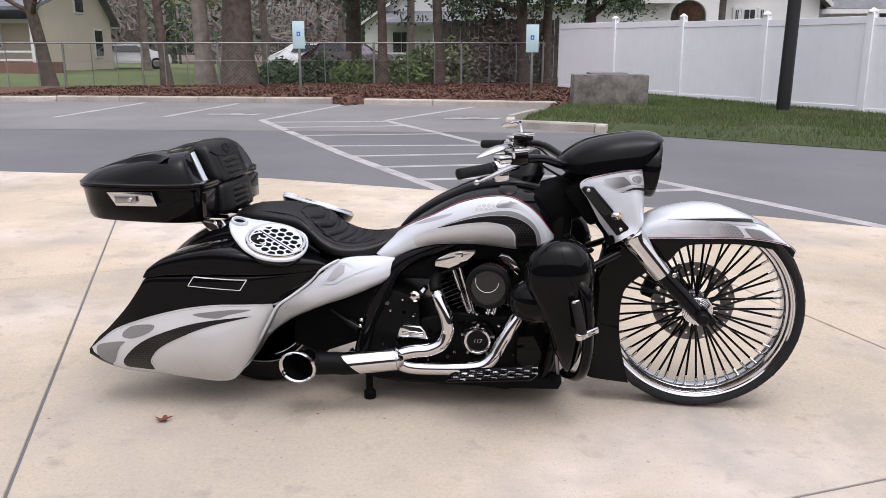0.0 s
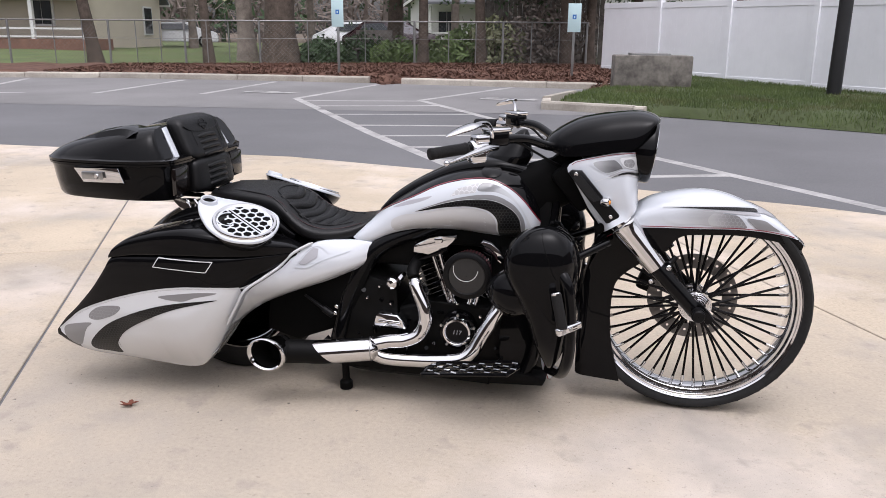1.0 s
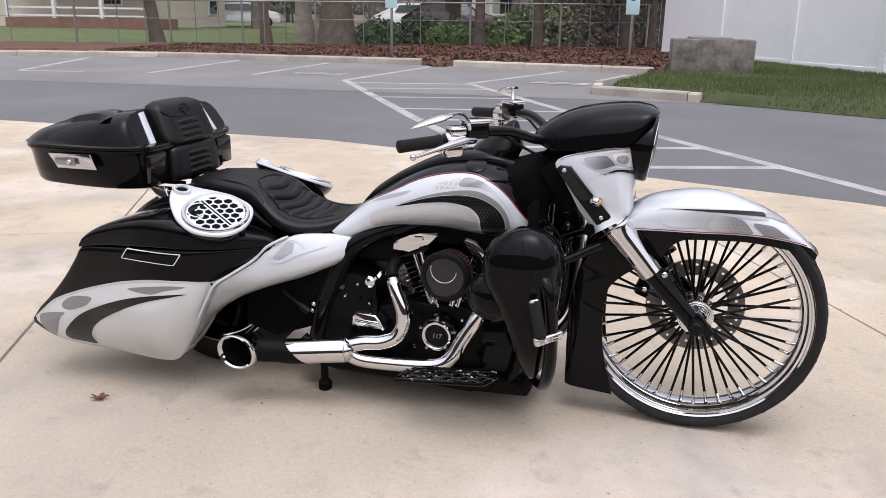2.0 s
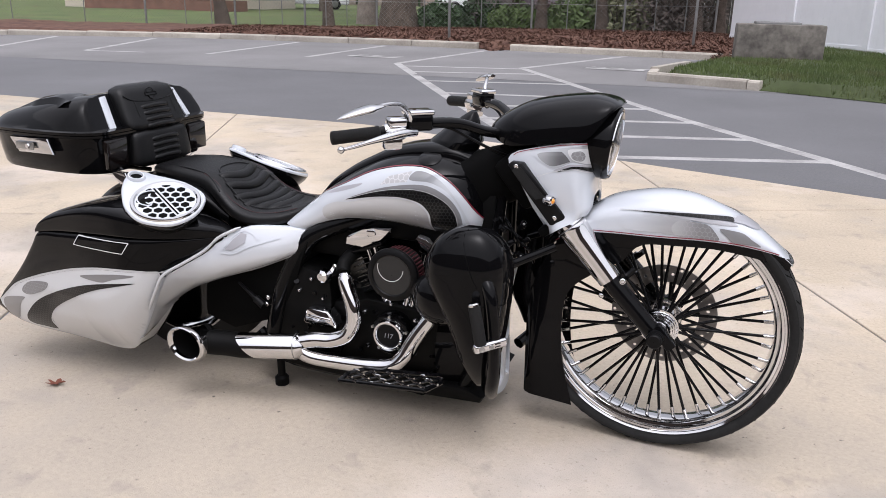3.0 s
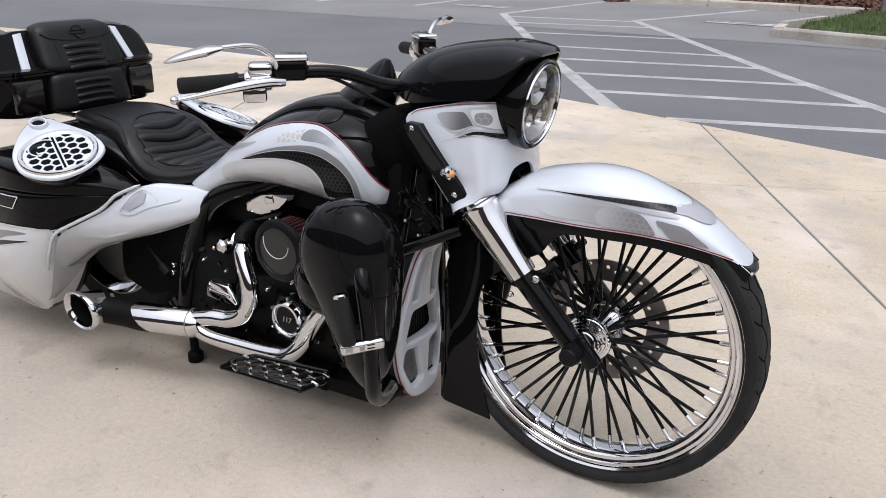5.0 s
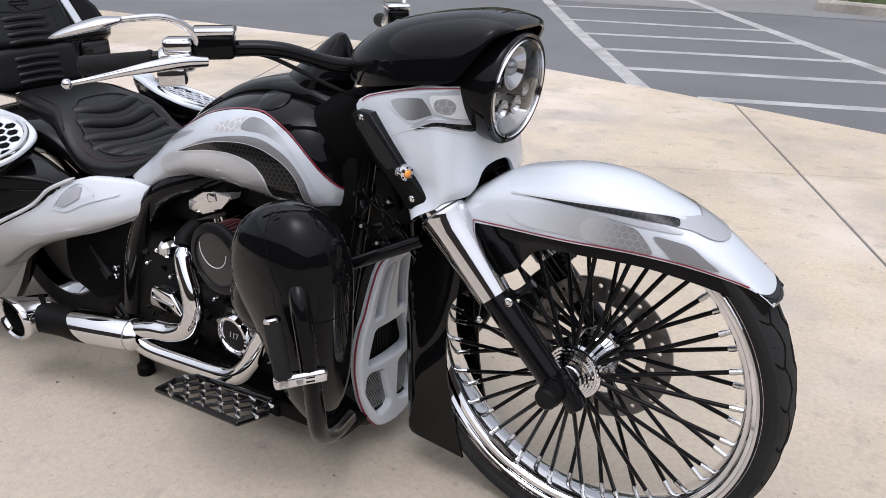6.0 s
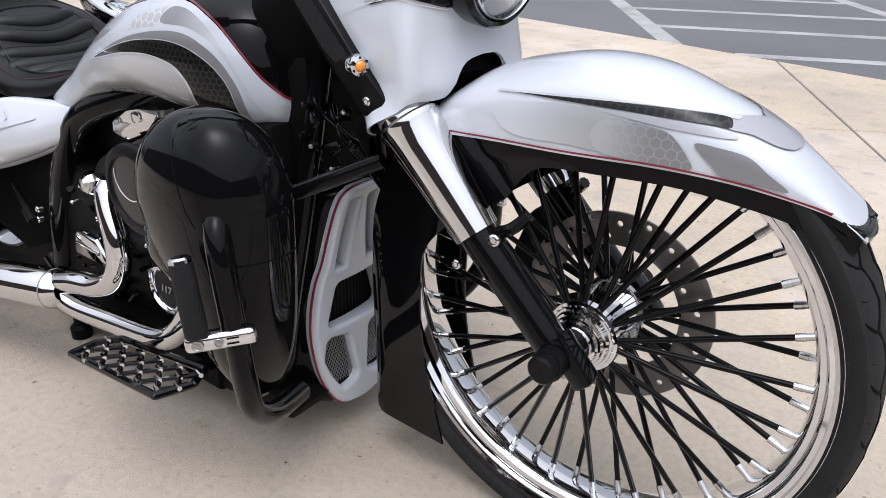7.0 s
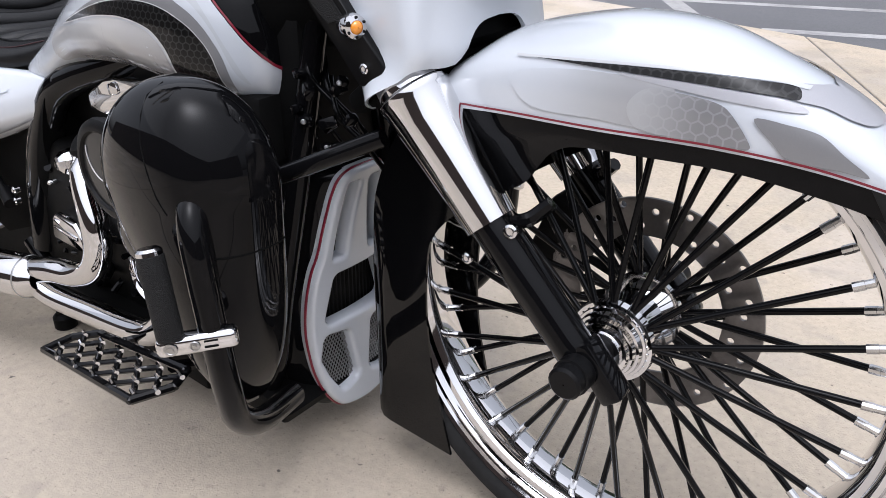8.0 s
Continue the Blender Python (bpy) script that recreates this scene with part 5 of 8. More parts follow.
# back of the skirt, behind the tyre
bm = bmesh.new()
slab(bm, [(-0.367, -0.052, 0.37), (-0.367, 0.052, 0.37), (-0.365, 0.048, 0.100), (-0.365, -0.048, 0.100)], (-0.004, 0, 0))
slab(bm, [(-0.322, -0.060, 0.585), (-0.322, 0.060, 0.585), (-0.367, 0.052, 0.371), (-0.367, -0.052, 0.371)], (-0.004, 0, 0))
part("flap_back", bm, BLACK, fender)
for s in (-1, 1):
    # gloss black skirt below the shell: it follows the arch and drops behind the wheel
    outer = [(-0.366, 0.098), (-0.369, 0.17), (-0.371, 0.25), (-0.369, 0.34), (-0.360, 0.415), (-0.336, 0.505), (-0.28, 0.604), (-0.22, 0.632), (-0.161, 0.640), (-0.12, 0.642), (-0.08, 0.643), (-0.034, 0.645), (0.090, 0.647), (0.196, 0.640), (0.285, 0.622), (0.324, 0.603)]
    inner = [(-0.217, 0.085), (-0.238, 0.165), (-0.256, 0.25), (-0.262, 0.34), (-0.254, 0.43), (-0.225, 0.475), (-0.18, 0.512), (-0.135, 0.542), (-0.104, 0.562), (-0.085, 0.588), (-0.062, 0.612), (-0.02, 0.624), (0.11, 0.627), (0.20, 0.616), (0.26, 0.602), (0.318, 0.580)]
    side_y = [(0.08, 0.0635), (0.30, 0.0655), (0.44, 0.070), (0.53, 0.079), (0.60, 0.088), (0.64, 0.0975)]
    bm = bmesh.new()
    ribbon(bm, smooth_line(outer, 5), smooth_line(inner, 5), lambda x, z: min(along(z, side_y), along(max(x, -0.28), FW) - 0.002) - 0.020 * max(0.0, (-0.340 - x) / 0.034) ** 2, s, 0.0, 11, 0.004)
    part("fender_skirt", bm, BLACK, fender, "gloss black inner skirt of the fender that drops behind the wheel", angle=40)
    # painted graphics
    fender_paint("graphic", bent([(-0.12, 0.690), (-0.051, 0.704), (0.020, 0.706), (0.060, 0.702), (0.060, 0.660), (0.020, 0.6575), (-0.014, 0.659), (-0.095, 0.659)], 5), FENDERFADE, s, 0.0003)
    fender_paint("graphic", bent([(0.0, 0.7075), (0.06, 0.707), (0.112, 0.7035), (0.160, 0.699), (0.178, 0.690), (0.115, 0.694), (0.063, 0.700)], 5), MIDGREY, s, 0.0006)
    fender_paint("graphic", bent([(-0.095, 0.7085), (-0.016, 0.714), (0.030, 0.716), (0.073, 0.716), (0.107, 0.7145), (0.148, 0.711), (0.164, 0.7075), (0.168, 0.6995), (0.149, 0.702), (0.111, 0.705), (0.060, 0.708), (0.004, 0.7095), (-0.060, 0.7095)], 5), HEXDARK, s, 0.0012)
    fender_paint("graphic", bent([(0.158, 0.7105), (0.184, 0.7062), (0.210, 0.6945), (0.236, 0.6765), (0.216, 0.6835), (0.190, 0.694), (0.164, 0.7000)], 5), MIDGREY, s, 0.0009)
    fender_paint("graphic", bent([(0.034, 0.697), (0.063, 0.697), (0.101, 0.692), (0.118, 0.682), (0.137, 0.659), (0.136, 0.652), (0.120, 0.651), (0.084, 0.652), (0.040, 0.655), (0.024, 0.662), (0.018, 0.680)], 5), HEXFENDER, s, 0.0010)
    fender_paint("graphic", bent([(0.137, 0.682), (0.166, 0.680), (0.195, 0.674), (0.218, 0.659), (0.242, 0.6425), (0.217, 0.645), (0.175, 0.648), (0.157, 0.662)], 5), GREY, s, 0.0010)
    fender_line("edge_line", [(-0.12, 0.7075), (-0.016, 0.7155), (0.073, 0.7178), (0.140, 0.7135), (0.172, 0.7070)], PALE, s, 0.0024, 0.0016)
    fender_line("pinstripe", [(-0.29, 0.601), (-0.22, 0.638), (-0.15, 0.6455), (-0.03, 0.6495), (0.09, 0.6515), (0.19, 0.645), (0.26, 0.632), (0.288, 0.624)], RED, s, 0.0024, 0.0012)
# black lip under the fender's front tip
bm = bmesh.new()
loops = []
for dx, dz, grow in ((-0.006, 0.006, -0.003), (0.0, 0.002, 0.001), (0.004, -0.005, 0.001), (0.003, -0.013, -0.001), (-0.012, -0.014, -0.006)):
    ring = []
    for k in range(13):
        a = math.pi * (k / 12 - 0.5)
        ring.append((0.286 + (0.040 + grow) * math.cos(a) ** 0.7 + dx, (0.050 + grow) * math.sin(a), 0.600 + dz + 0.020 * (1 - math.cos(a))))
    loops.append(ring)
rings(bm, loops, False, False)
part("fender_lip", bm, BLACK, fender, "black lip under the fender tip")

# nacelle, headlight, visor ----------------------------------------------


def tuck(z):
    """How far the shroud's flanks close in towards the fork's foot."""
    return along(z, [(0.62, 0.054), (0.650, 0.044), (0.675, 0.030), (0.70, 0.024), (0.82, 0.006), (0.90, 0.004)])


def nacelle_sheet(inset):
    rows = []
    for i in range(121):
        u = i / 60 - 1
        a = abs(u)
        row = []
        zlow = along(a, [(0.0, 0.732), (0.055, 0.728), (0.092, 0.717), (0.122, 0.698), (0.148, 0.685), (0.32, 0.686), (0.40, 0.683), (0.5, 0.671), (0.75, 0.648), (1.0, 0.622)])
        for j in range(25):
            z = zlow + (0.8815 - zlow) * j / 24
            xr = along(z, [(0.622, -0.304), (0.66, -0.315), (0.70, -0.334), (0.78, -0.389), (0.818, -0.420), (0.836, -0.419), (0.850, -0.396), (0.862, -0.350), (0.874, -0.298), (0.886, -0.255)])
            xf = along(z, [(0.638, -0.212), (0.684, -0.203), (0.70, -0.197), (0.73, -0.199), (0.77, -0.200), (0.82, -0.201), (0.886, -0.203)])
            hw = along(z, [(0.622, 0.170), (0.650, 0.166), (0.675, 0.153), (0.70, 0.148), (0.73, 0.146), (0.78, 0.141), (0.84, 0.129), (0.886, 0.118)]) - inset
            dx = along(z, [(0.638, 0.030), (0.72, 0.036), (0.80, 0.055), (0.886, 0.052)])
            if a > 0.5:
                x = xf - dx + (xr - xf + dx) * (a - 0.5) / 0.5
                y = hw
            else:
                ang = a * math.pi
                x = xf - inset - dx * (1 - math.cos(ang) ** 0.8)
                y = hw * math.sin(ang) ** 0.78
            low = max(0.0, min(1.0, (0.70 - z) / 0.05))
            k = tuck(z) * max(0.0, (a - 0.5) / 0.5) ** (1 + 1.6 * low)
            row.append((x - 0.9 * (1 - low) * k, math.copysign(y - k, u), z))
        rows.append(row)
    return rows


bm = bmesh.new()
outer, inner = nacelle_sheet(0.0), nacelle_sheet(0.005)
rings(bm, [a + b[::-1] for a, b in zip(outer, inner)], True, True)
nbvh = surface(bm)
nacelle = part("headlight_nacelle", bm, WHITE, bike, "pearl white fork shroud below the headlight", angle=45)
BAND = fade_paint("airbrushed_band", (0.56, 0.59, 0.63), (0.33, 0.34, 0.35), (-0.37, 0.84), (-0.23, 0.84))
SMOKE = fade_paint("airbrushed_smoke", (0.36, 0.37, 0.38), (0.10, 0.10, 0.105), (-0.345, 0.835), (-0.275, 0.84))
for s in (-1, 1):
    decal("graphic", bent([(-0.362, 0.848), (-0.30, 0.8625), (-0.24, 0.8735), (-0.209, 0.871), (-0.206, 0.824), (-0.230, 0.829), (-0.254, 0.831), (-0.302, 0.812)], 4), nbvh, BAND, nacelle, s, 0.0004)
    decal("graphic", bent([(-0.347, 0.8455), (-0.290, 0.8565), (-0.274, 0.852), (-0.257, 0.835), (-0.262, 0.831), (-0.309, 0.8175)], 4), nbvh, SMOKE, nacelle, s)
    decal("graphic", bent([(-0.265, 0.861), (-0.245, 0.8665), (-0.209, 0.865), (-0.205, 0.845), (-0.206, 0.825), (-0.227, 0.8305), (-0.252, 0.840)], 5), nbvh, PALE, nacelle, s)
    decal("graphic", bent([(-0.250, 0.858), (-0.232, 0.861), (-0.222, 0.850), (-0.226, 0.836), (-0.244, 0.838), (-0.254, 0.847)], 5), nbvh, HEXGREY, nacelle, s, 0.0014)
    decal("graphic", bent([(-0.298, 0.8055), (-0.275, 0.8185), (-0.250, 0.8265), (-0.215, 0.8235), (-0.206, 0.818), (-0.206, 0.800), (-0.221, 0.8085), (-0.248, 0.8145)], 5), nbvh, MIDGREY, nacelle, s)
    decal("graphic", bent([(-0.289, 0.8035), (-0.252, 0.8205), (-0.226, 0.8205), (-0.207, 0.813), (-0.205, 0.801), (-0.219, 0.810), (-0.243, 0.8155)], 5), nbvh, HEXDARK, nacelle, s, 0.0012)
    stripe("pinstripe", [(-0.345, 0.785), (-0.298, 0.8035), (-0.248, 0.8135), (-0.222, 0.8075), (-0.206, 0.799)], nbvh, SILVER, nacelle, s, 0.0012)
    stripe("pinstripe", [(-0.413, 0.837), (-0.400, 0.846), (-0.358, 0.8575), (-0.305, 0.869), (-0.24, 0.879), (-0.208, 0.8775)], nbvh, RED, nacelle, s, 0.0020)
    # turn signal plate
    bm = bmesh.new()
    y = s * 0.160
    slab(bm, side([(-0.416, 0.814), (-0.407, 0.823), (-0.375, 0.822), (-0.295, 0.742), (-0.234, 0.686), (-0.233, 0.672), (-0.243, 0.662), (-0.276, 0.658), (-0.352, 0.745)], y - s * 0.012), (0, s * 0.024, 0), 0.003)
    for v in bm.verts:
        k = along(v.co.z, [(0.65, 0.022), (0.68, 0.023), (0.70, 0.023), (0.74, 0.017), (0.82, 0.006), (0.90, 0.004)])
        v.co.x, v.co.y = v.co.x - 0.9 * k, v.co.y + s * (along(v.co.z, [(0.67, 0.0), (0.76, -0.006), (0.85, -0.026)]) - k)
    plate = part("signal_plate", bm, SATIN, bike, "black turn signal plate")
    bm = bmesh.new()
    slab(bm, side([(-0.402, 0.800), (-0.392, 0.810), (-0.378, 0.810), (-0.298, 0.735), (-0.322, 0.726), (-0.346, 0.744)], y + s * 0.012), (0, s * 0.002, 0))
    for v in bm.verts:
        k = along(v.co.z, [(0.65, 0.022), (0.68, 0.023), (0.70, 0.023), (0.74, 0.017), (0.82, 0.006), (0.90, 0.004)])
        v.co.x, v.co.y = v.co.x - 0.9 * k, v.co.y + s * (along(v.co.z, [(0.67, 0.0), (0.76, -0.006), (0.85, -0.026)]) - k)
    part("insert", bm, GRIP, plate)
    bolt("bolt", (-0.398, y + s * -0.014, 0.812), (0, s, 0), 0.0065, 0.006, plate)
    bolt("bolt", (-0.284, y + s * -0.011, 0.681), (0, s, 0), 0.0065, 0.006, plate)
    bm = bmesh.new()
    c = Vector((-0.302, s * 0.152, 0.728))
    lathe(bm, [(0.001, 0.013), (0.007, 0.013), (0.008, 0.014), (0.0135, 0.012), (0.0148, 0.007), (0.0148, -0.010), (0.010, -0.016), (0.001, -0.018)], c, (0.93, s * 0.37, 0), 24)
    sig = part("turn_signal", bm, CHROME, plate, "round chrome turn signal with amber lens")
    bm = bmesh.new()
    lathe(bm, [(0.0005, 0.0175), (0.004, 0.0170), (0.0068, 0.0150), (0.0075, 0.0125)], c, (0.93, s * 0.37, 0), 20)
    part("lens", bm, AMBER, sig)
    ax = Vector((0.93, s * 0.37, 0)).normalized()
    for k in range(6):
        a = 2 * math.pi * (k + 0.5) / 6
        bm = bmesh.new()
        lathe(bm, [(0.0018, 0.0), (0.0018, 0.0012), (0.0008, 0.0013), (0.0006, 0.0004)], c + ax * 0.0128 + (ax.cross(Vector((0, 0, 1))) * math.cos(a) + Vector((0, 0, 1)) * math.sin(a)) * 0.0112, ax, 8)
        part("screw", bm, SATIN, sig)
# headlight
HL, HD = Vector((-0.175, 0.0, 0.870)), Vector((0.985, 0.0, -0.12)).normalized()
head = Group("headlight", bike)
bm = bmesh.new()
lathe(bm, [(0.05, -0.11), (0.090, -0.085), (0.1, -0.055), (0.1015, 0.004), (0.1005, 0.011), (0.096, 0.016), (0.091, 0.014), (0.0895, 0.006), (0.0895, -0.02)], HL, HD, 64)
part("bucket", bm, BLACK, head, "gloss black headlight bucket")
bm = bmesh.new()
lathe(bm, [(0.0895, 0.006), (0.0890, 0.015), (0.0872, 0.018), (0.0855, 0.015), (0.085, 0.008)], HL, HD, 64)
part("ring", bm, CHROME, head, "chrome headlight ring")
bm = bmesh.new()
lathe(bm, [(0.001, -0.055), (0.05, -0.05), (0.080, -0.02), (0.087, 0.004)], HL, HD, 48)
part("reflector", bm, shade("dark_reflector", (0.03, 0.03, 0.032), 0.18, metal=1.0, vary=0.2), head)
PROJ = shade("projector_glass", (0.35, 0.36, 0.38), 0.06, metal=0.6, coat=1.0)
up = HD.cross(Vector((0, 1, 0)))
if up.z < 0:
    up = -up
for dz, dy, r, m in ((0.034, 0.0, 0.038, CHROME), (-0.036, -0.024, 0.017, CHROME), (-0.036, 0.024, 0.017, CHROME), (-0.012, -0.052, 0.012, STEEL), (-0.012, 0.052, 0.012, STEEL)):
    bm = bmesh.new()
    c = HL + up * dz + Vector((0, dy, 0))
    lathe(bm, [(r * 0.42, -0.016), (r * 0.62, -0.010), (r * 0.95, 0.002), (r, 0.002), (r * 1.04, -0.03)], c, HD, 28)
    bowl = part("lamp_projector", bm, m, head)
    bm = bmesh.new()
    lathe(bm, [(0.0005, 0.0 + r * 0.12), (r * 0.22, r * 0.06), (r * 0.38, -r * 0.1), (r * 0.44, -0.016)], c, HD, 20)
    part("bulb_lens", bm, PROJ, bowl)
bm = bmesh.new()
box(bm, HL + up * -0.003 - HD * 0.006, (0.006, 0.168, 0.012), 0.001, HD.to_track_quat("X", "Z").to_matrix().to_4x4())
part("divider", bm, SATIN, head)
# bright crescent at the foot of the lamp
bm = bmesh.new()
side_axis = Vector((0, 1, 0))
arc = [math.radians(-150 + 120 * k / 20) for k in range(21)]
rings(bm, [[HL + (side_axis * math.cos(a) + up * math.sin(a)) * rr + HD * hh for rr, hh in ((0.084, 0.004), (0.084 - 0.024 * math.sin((a + math.radians(150)) / math.radians(120) * math.pi), -0.012), (0.083, -0.014))] for a in arc])
part("crescent_reflector", bm, CHROME, head, "bright reflector crescent")
GLASS = bpy.data.materials.new("clear_lens")
GLASS.use_nodes = True
GLASS.node_tree.nodes["Principled BSDF"].inputs["Transmission Weight"].default_value = 1.0
GLASS.node_tree.nodes["Principled BSDF"].inputs["Roughness"].default_value = 0.02
GLASS.node_tree.nodes["Principled BSDF"].inputs["IOR"].default_value = 1.22
bm = bmesh.new()
lathe(bm, [(0.0005, 0.026), (0.03, 0.0245), (0.06, 0.020), (0.0855, 0.010), (0.0855, 0.008), (0.06, 0.017), (0.03, 0.0215), (0.0005, 0.023)], HL, HD, 48)
lens = part("lens", bm, GLASS, head, "clear domed headlight lens")
lens.visible_shadow = False
# visor
VT = [(-0.512, 0.893), (-0.500, 0.912), (-0.454, 0.947), (-0.399, 0.974), (-0.325, 0.991), (-0.233, 1.002), (-0.190, 0.999), (-0.160, 0.990), (-0.147, 0.980)]
VL = [(-0.512, 0.886), (-0.470, 0.868), (-0.431, 0.860), (-0.322, 0.876), (-0.240, 0.886), (-0.212, 0.900), (-0.186, 0.932), (-0.166, 0.960), (-0.153, 0.971), (-0.147, 0.975)]
VW = [(-0.512, 0.030), (-0.490, 0.072), (-0.440, 0.108), (-0.36, 0.126), (-0.27, 0.124), (-0.21, 0.119), (-0.18, 0.107), (-0.160, 0.088), (-0.147, 0.050)]
bm = bmesh.new()
loops = []
for i in range(46):
    x = -0.512 + 0.365 * i / 45
    top, low, hw = along(x, VT), along(x, VL), along(x, VW)

    def arch(inset):
        out = []
        for j in range(29):
            a = math.pi * j / 28
            c, sn = math.cos(a), math.sin(a)
            out.append((x - inset * 0.3, -math.copysign(abs(c) ** 0.75, c) * (hw - inset), low + (top - inset - low) * max(sn, 0.0) ** 0.78))
        return out
    loops.append(arch(0.0) + arch(0.006)[::-1])
rings(bm, loops, True, True)
visor = part("headlight_visor", bm, BLACK, bike, "gloss black headlight visor", angle=50)
bm = bmesh.new()
rings(bm, [[(x, y, z) for y, z in ((-w, b), (w, b), (w * 0.9, t), (-w * 0.9, t))] for x, w, b, t in ((-0.50, 0.02, 0.88, 0.895), (-0.44, 0.09, 0.862, 0.90), (-0.30, 0.108, 0.872, 0.92), (-0.23, 0.10, 0.882, 0.93))])
part("inner_panel", bm, MATTE, visor)
# fork crown as a dark block, added to fill the shaded hollow inside the nacelle
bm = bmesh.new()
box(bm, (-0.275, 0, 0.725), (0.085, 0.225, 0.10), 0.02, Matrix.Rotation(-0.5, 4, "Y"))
part("fork_crown", bm, DARK, bike, "dark fork crown block that fills the shaded nacelle hollow")
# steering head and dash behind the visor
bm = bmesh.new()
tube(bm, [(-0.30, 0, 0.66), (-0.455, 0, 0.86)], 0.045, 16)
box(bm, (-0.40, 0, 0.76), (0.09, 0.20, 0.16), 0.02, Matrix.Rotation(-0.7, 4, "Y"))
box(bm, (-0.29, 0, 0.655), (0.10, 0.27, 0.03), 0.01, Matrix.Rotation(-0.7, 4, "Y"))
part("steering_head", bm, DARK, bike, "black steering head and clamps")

# handlebar ---------------------------------------------------------------
TURNB = Matrix.Translation((0.006, 0.012, 0))


def bar(p):
    return TURNB @ Vector(p)


for s in (-1, 1):
    bm = bmesh.new()
    line = smooth_line([bar((-0.455, 0.0, 0.895)), bar((-0.462, s * 0.06, 0.885)), bar((-0.500, s * 0.125, 0.893)), bar((-0.565, s * 0.195, 0.921)), bar((-0.640, s * 0.262, 0.922)), bar((-0.715, s * 0.34, 0.908)), bar((-0.79, s * 0.405, 0.900))], 6)
    tube(bm, line, 0.0145, 14)
    hb = part("handlebar", bm, BLACK, bike, "gloss black handlebar")
    a, b = bar((-0.722, s * 0.348, 0.9065)), bar((-0.818, s * 0.430, 0.8965))
    d = (b - a)
    L = d.length
    bm = bmesh.new()
    prof = [(0.012, 0), (0.0175, 0.0), (0.019, 0.004), (0.0178, 0.008)]
    for i in range(14):
        prof += [(0.0168, 0.012 + i * (L - 0.024) / 14), (0.0174, 0.012 + (i + 0.5) * (L - 0.024) / 14)]
    prof += [(0.0178, L - 0.01), (0.0172, L - 0.002), (0.014, L), (0.001, L + 0.001)]
    lathe(bm, prof, a, d, 24)
    part("grip", bm, GRIP, hb, "ribbed black rubber grip", angle=60)
    # switch housing and controls in chrome
    bm = bmesh.new()
    c = bar((-0.695, s * 0.322, 0.907))
    lathe(bm, [(0.001, -0.030), (0.022, -0.030), (0.0235, -0.026), (0.0235, 0.020), (0.021, 0.024), (0.001, 0.024)], c, d, 24)
    box(bm, c + Vector((0.002, 0.01 * s, -0.026)), (0.050, 0.040, 0.036), 0.008, Matrix.Rotation(-s * 0.7, 4, "Z"))
    box(bm, c + Vector((0.008, -0.004 * s, 0.024)), (0.052, 0.044, 0.030), 0.009, Matrix.Rotation(-s * 0.75, 4, "Z"), 3)
    part("switch_housing", bm, CHROME, hb, "chrome switch housing")
    bm = bmesh.new()
    c2 = bar((-0.645, s * 0.272, 0.930))
    box(bm, c2, (0.072, 0.050, 0.046), 0.010, Matrix.Rotation(-s * 0.75, 4, "Z"), 3)
    part("master_cylinder", bm, BLACK, hb, "black reservoir")
    bm = bmesh.new()
    box(bm, c2 + Vector((0, 0, 0.026)), (0.078, 0.055, 0.014), 0.006, Matrix.Rotation(-s * 0.75, 4, "Z"), 3)
    part("reservoir_cap", bm, CHROME, hb, "chrome reservoir cap")
    # lever
    bm = bmesh.new()
    lev = smooth_line([bar((-0.640, s * 0.298, 0.906)), bar((-0.660, s * 0.345, 0.908)), bar((-0.695, s * 0.41, 0.900)), bar((-0.735, s * 0.475, 0.888)), bar((-0.752, s * 0.500, 0.884))], 5)
    m = len(lev)
    tube(bm, lev, [0.010 + 0.0035 * math.sin(math.pi * min(1, i / m * 1.8)) - 0.007 * (i / m) for i in range(m)], 10)
    bmesh.ops.create_uvsphere(bm, u_segments=12, v_segments=8, radius=0.009, matrix=Matrix.Translation(lev[-1]))
    part("lever", bm, CHROME, hb, "chrome hand lever")
    # mirror: a chrome blade on a curved stem
    bm = bmesh.new()
    stem = smooth_line([bar((-0.652, s * 0.30, 0.925)), bar((-0.655, s * 0.315, 0.960)), bar((-0.664, s * 0.36, 0.985)), bar((-0.685, s * 0.425, 0.986)), bar((-0.70, s * 0.455, 0.982))], 5)
    tube(bm, stem, [0.0075 - 0.003 * i / len(stem) for i in range(len(stem))], 10)
    mir = part("mirror_stem", bm, CHROME, hb, "curved chrome mirror stem")
    bm = bmesh.new()
    loops = []
    for i in range(15):
        t = i / 14
        p = bar((-0.668 - 0.085 * t, s * (0.440 + 0.078 * t), 0.988 - 0.016 * t - 0.012 * t * t))
        w = 0.024 * (1 - t ** 2.2) ** 0.6 * min(1.0, 0.35 + t * 2.5) + 0.0012
        dirn = Vector((-0.085, s * 0.078, 0)).normalized()
        wide = Vector((0, 0, 1)).cross(dirn)
        loops.append([p + wide * (w * math.cos(a)) + Vector((0, 0, 1)) * (0.011 * (w / 0.024) * math.sin(a)) for a in (2 * math.pi * k / 16 for k in range(16))])
    rings(bm, loops)
    part("mirror", bm, CHROME, hb, "leaf-shaped chrome mirror")
    bm = bmesh.new()
    tube(bm, smooth_line([bar((-0.625, s * 0.235, 0.918)), bar((-0.58, s * 0.205, 0.908)), bar((-0.54, s * 0.165, 0.880)), bar((-0.49, s * 0.12, 0.845)), bar((-0.44, s * 0.05, 0.81))], 5), 0.0042, 8)
    part("cable", bm, SATIN, hb, "black control cable")
STEER[0] = Matrix.Identity(4)
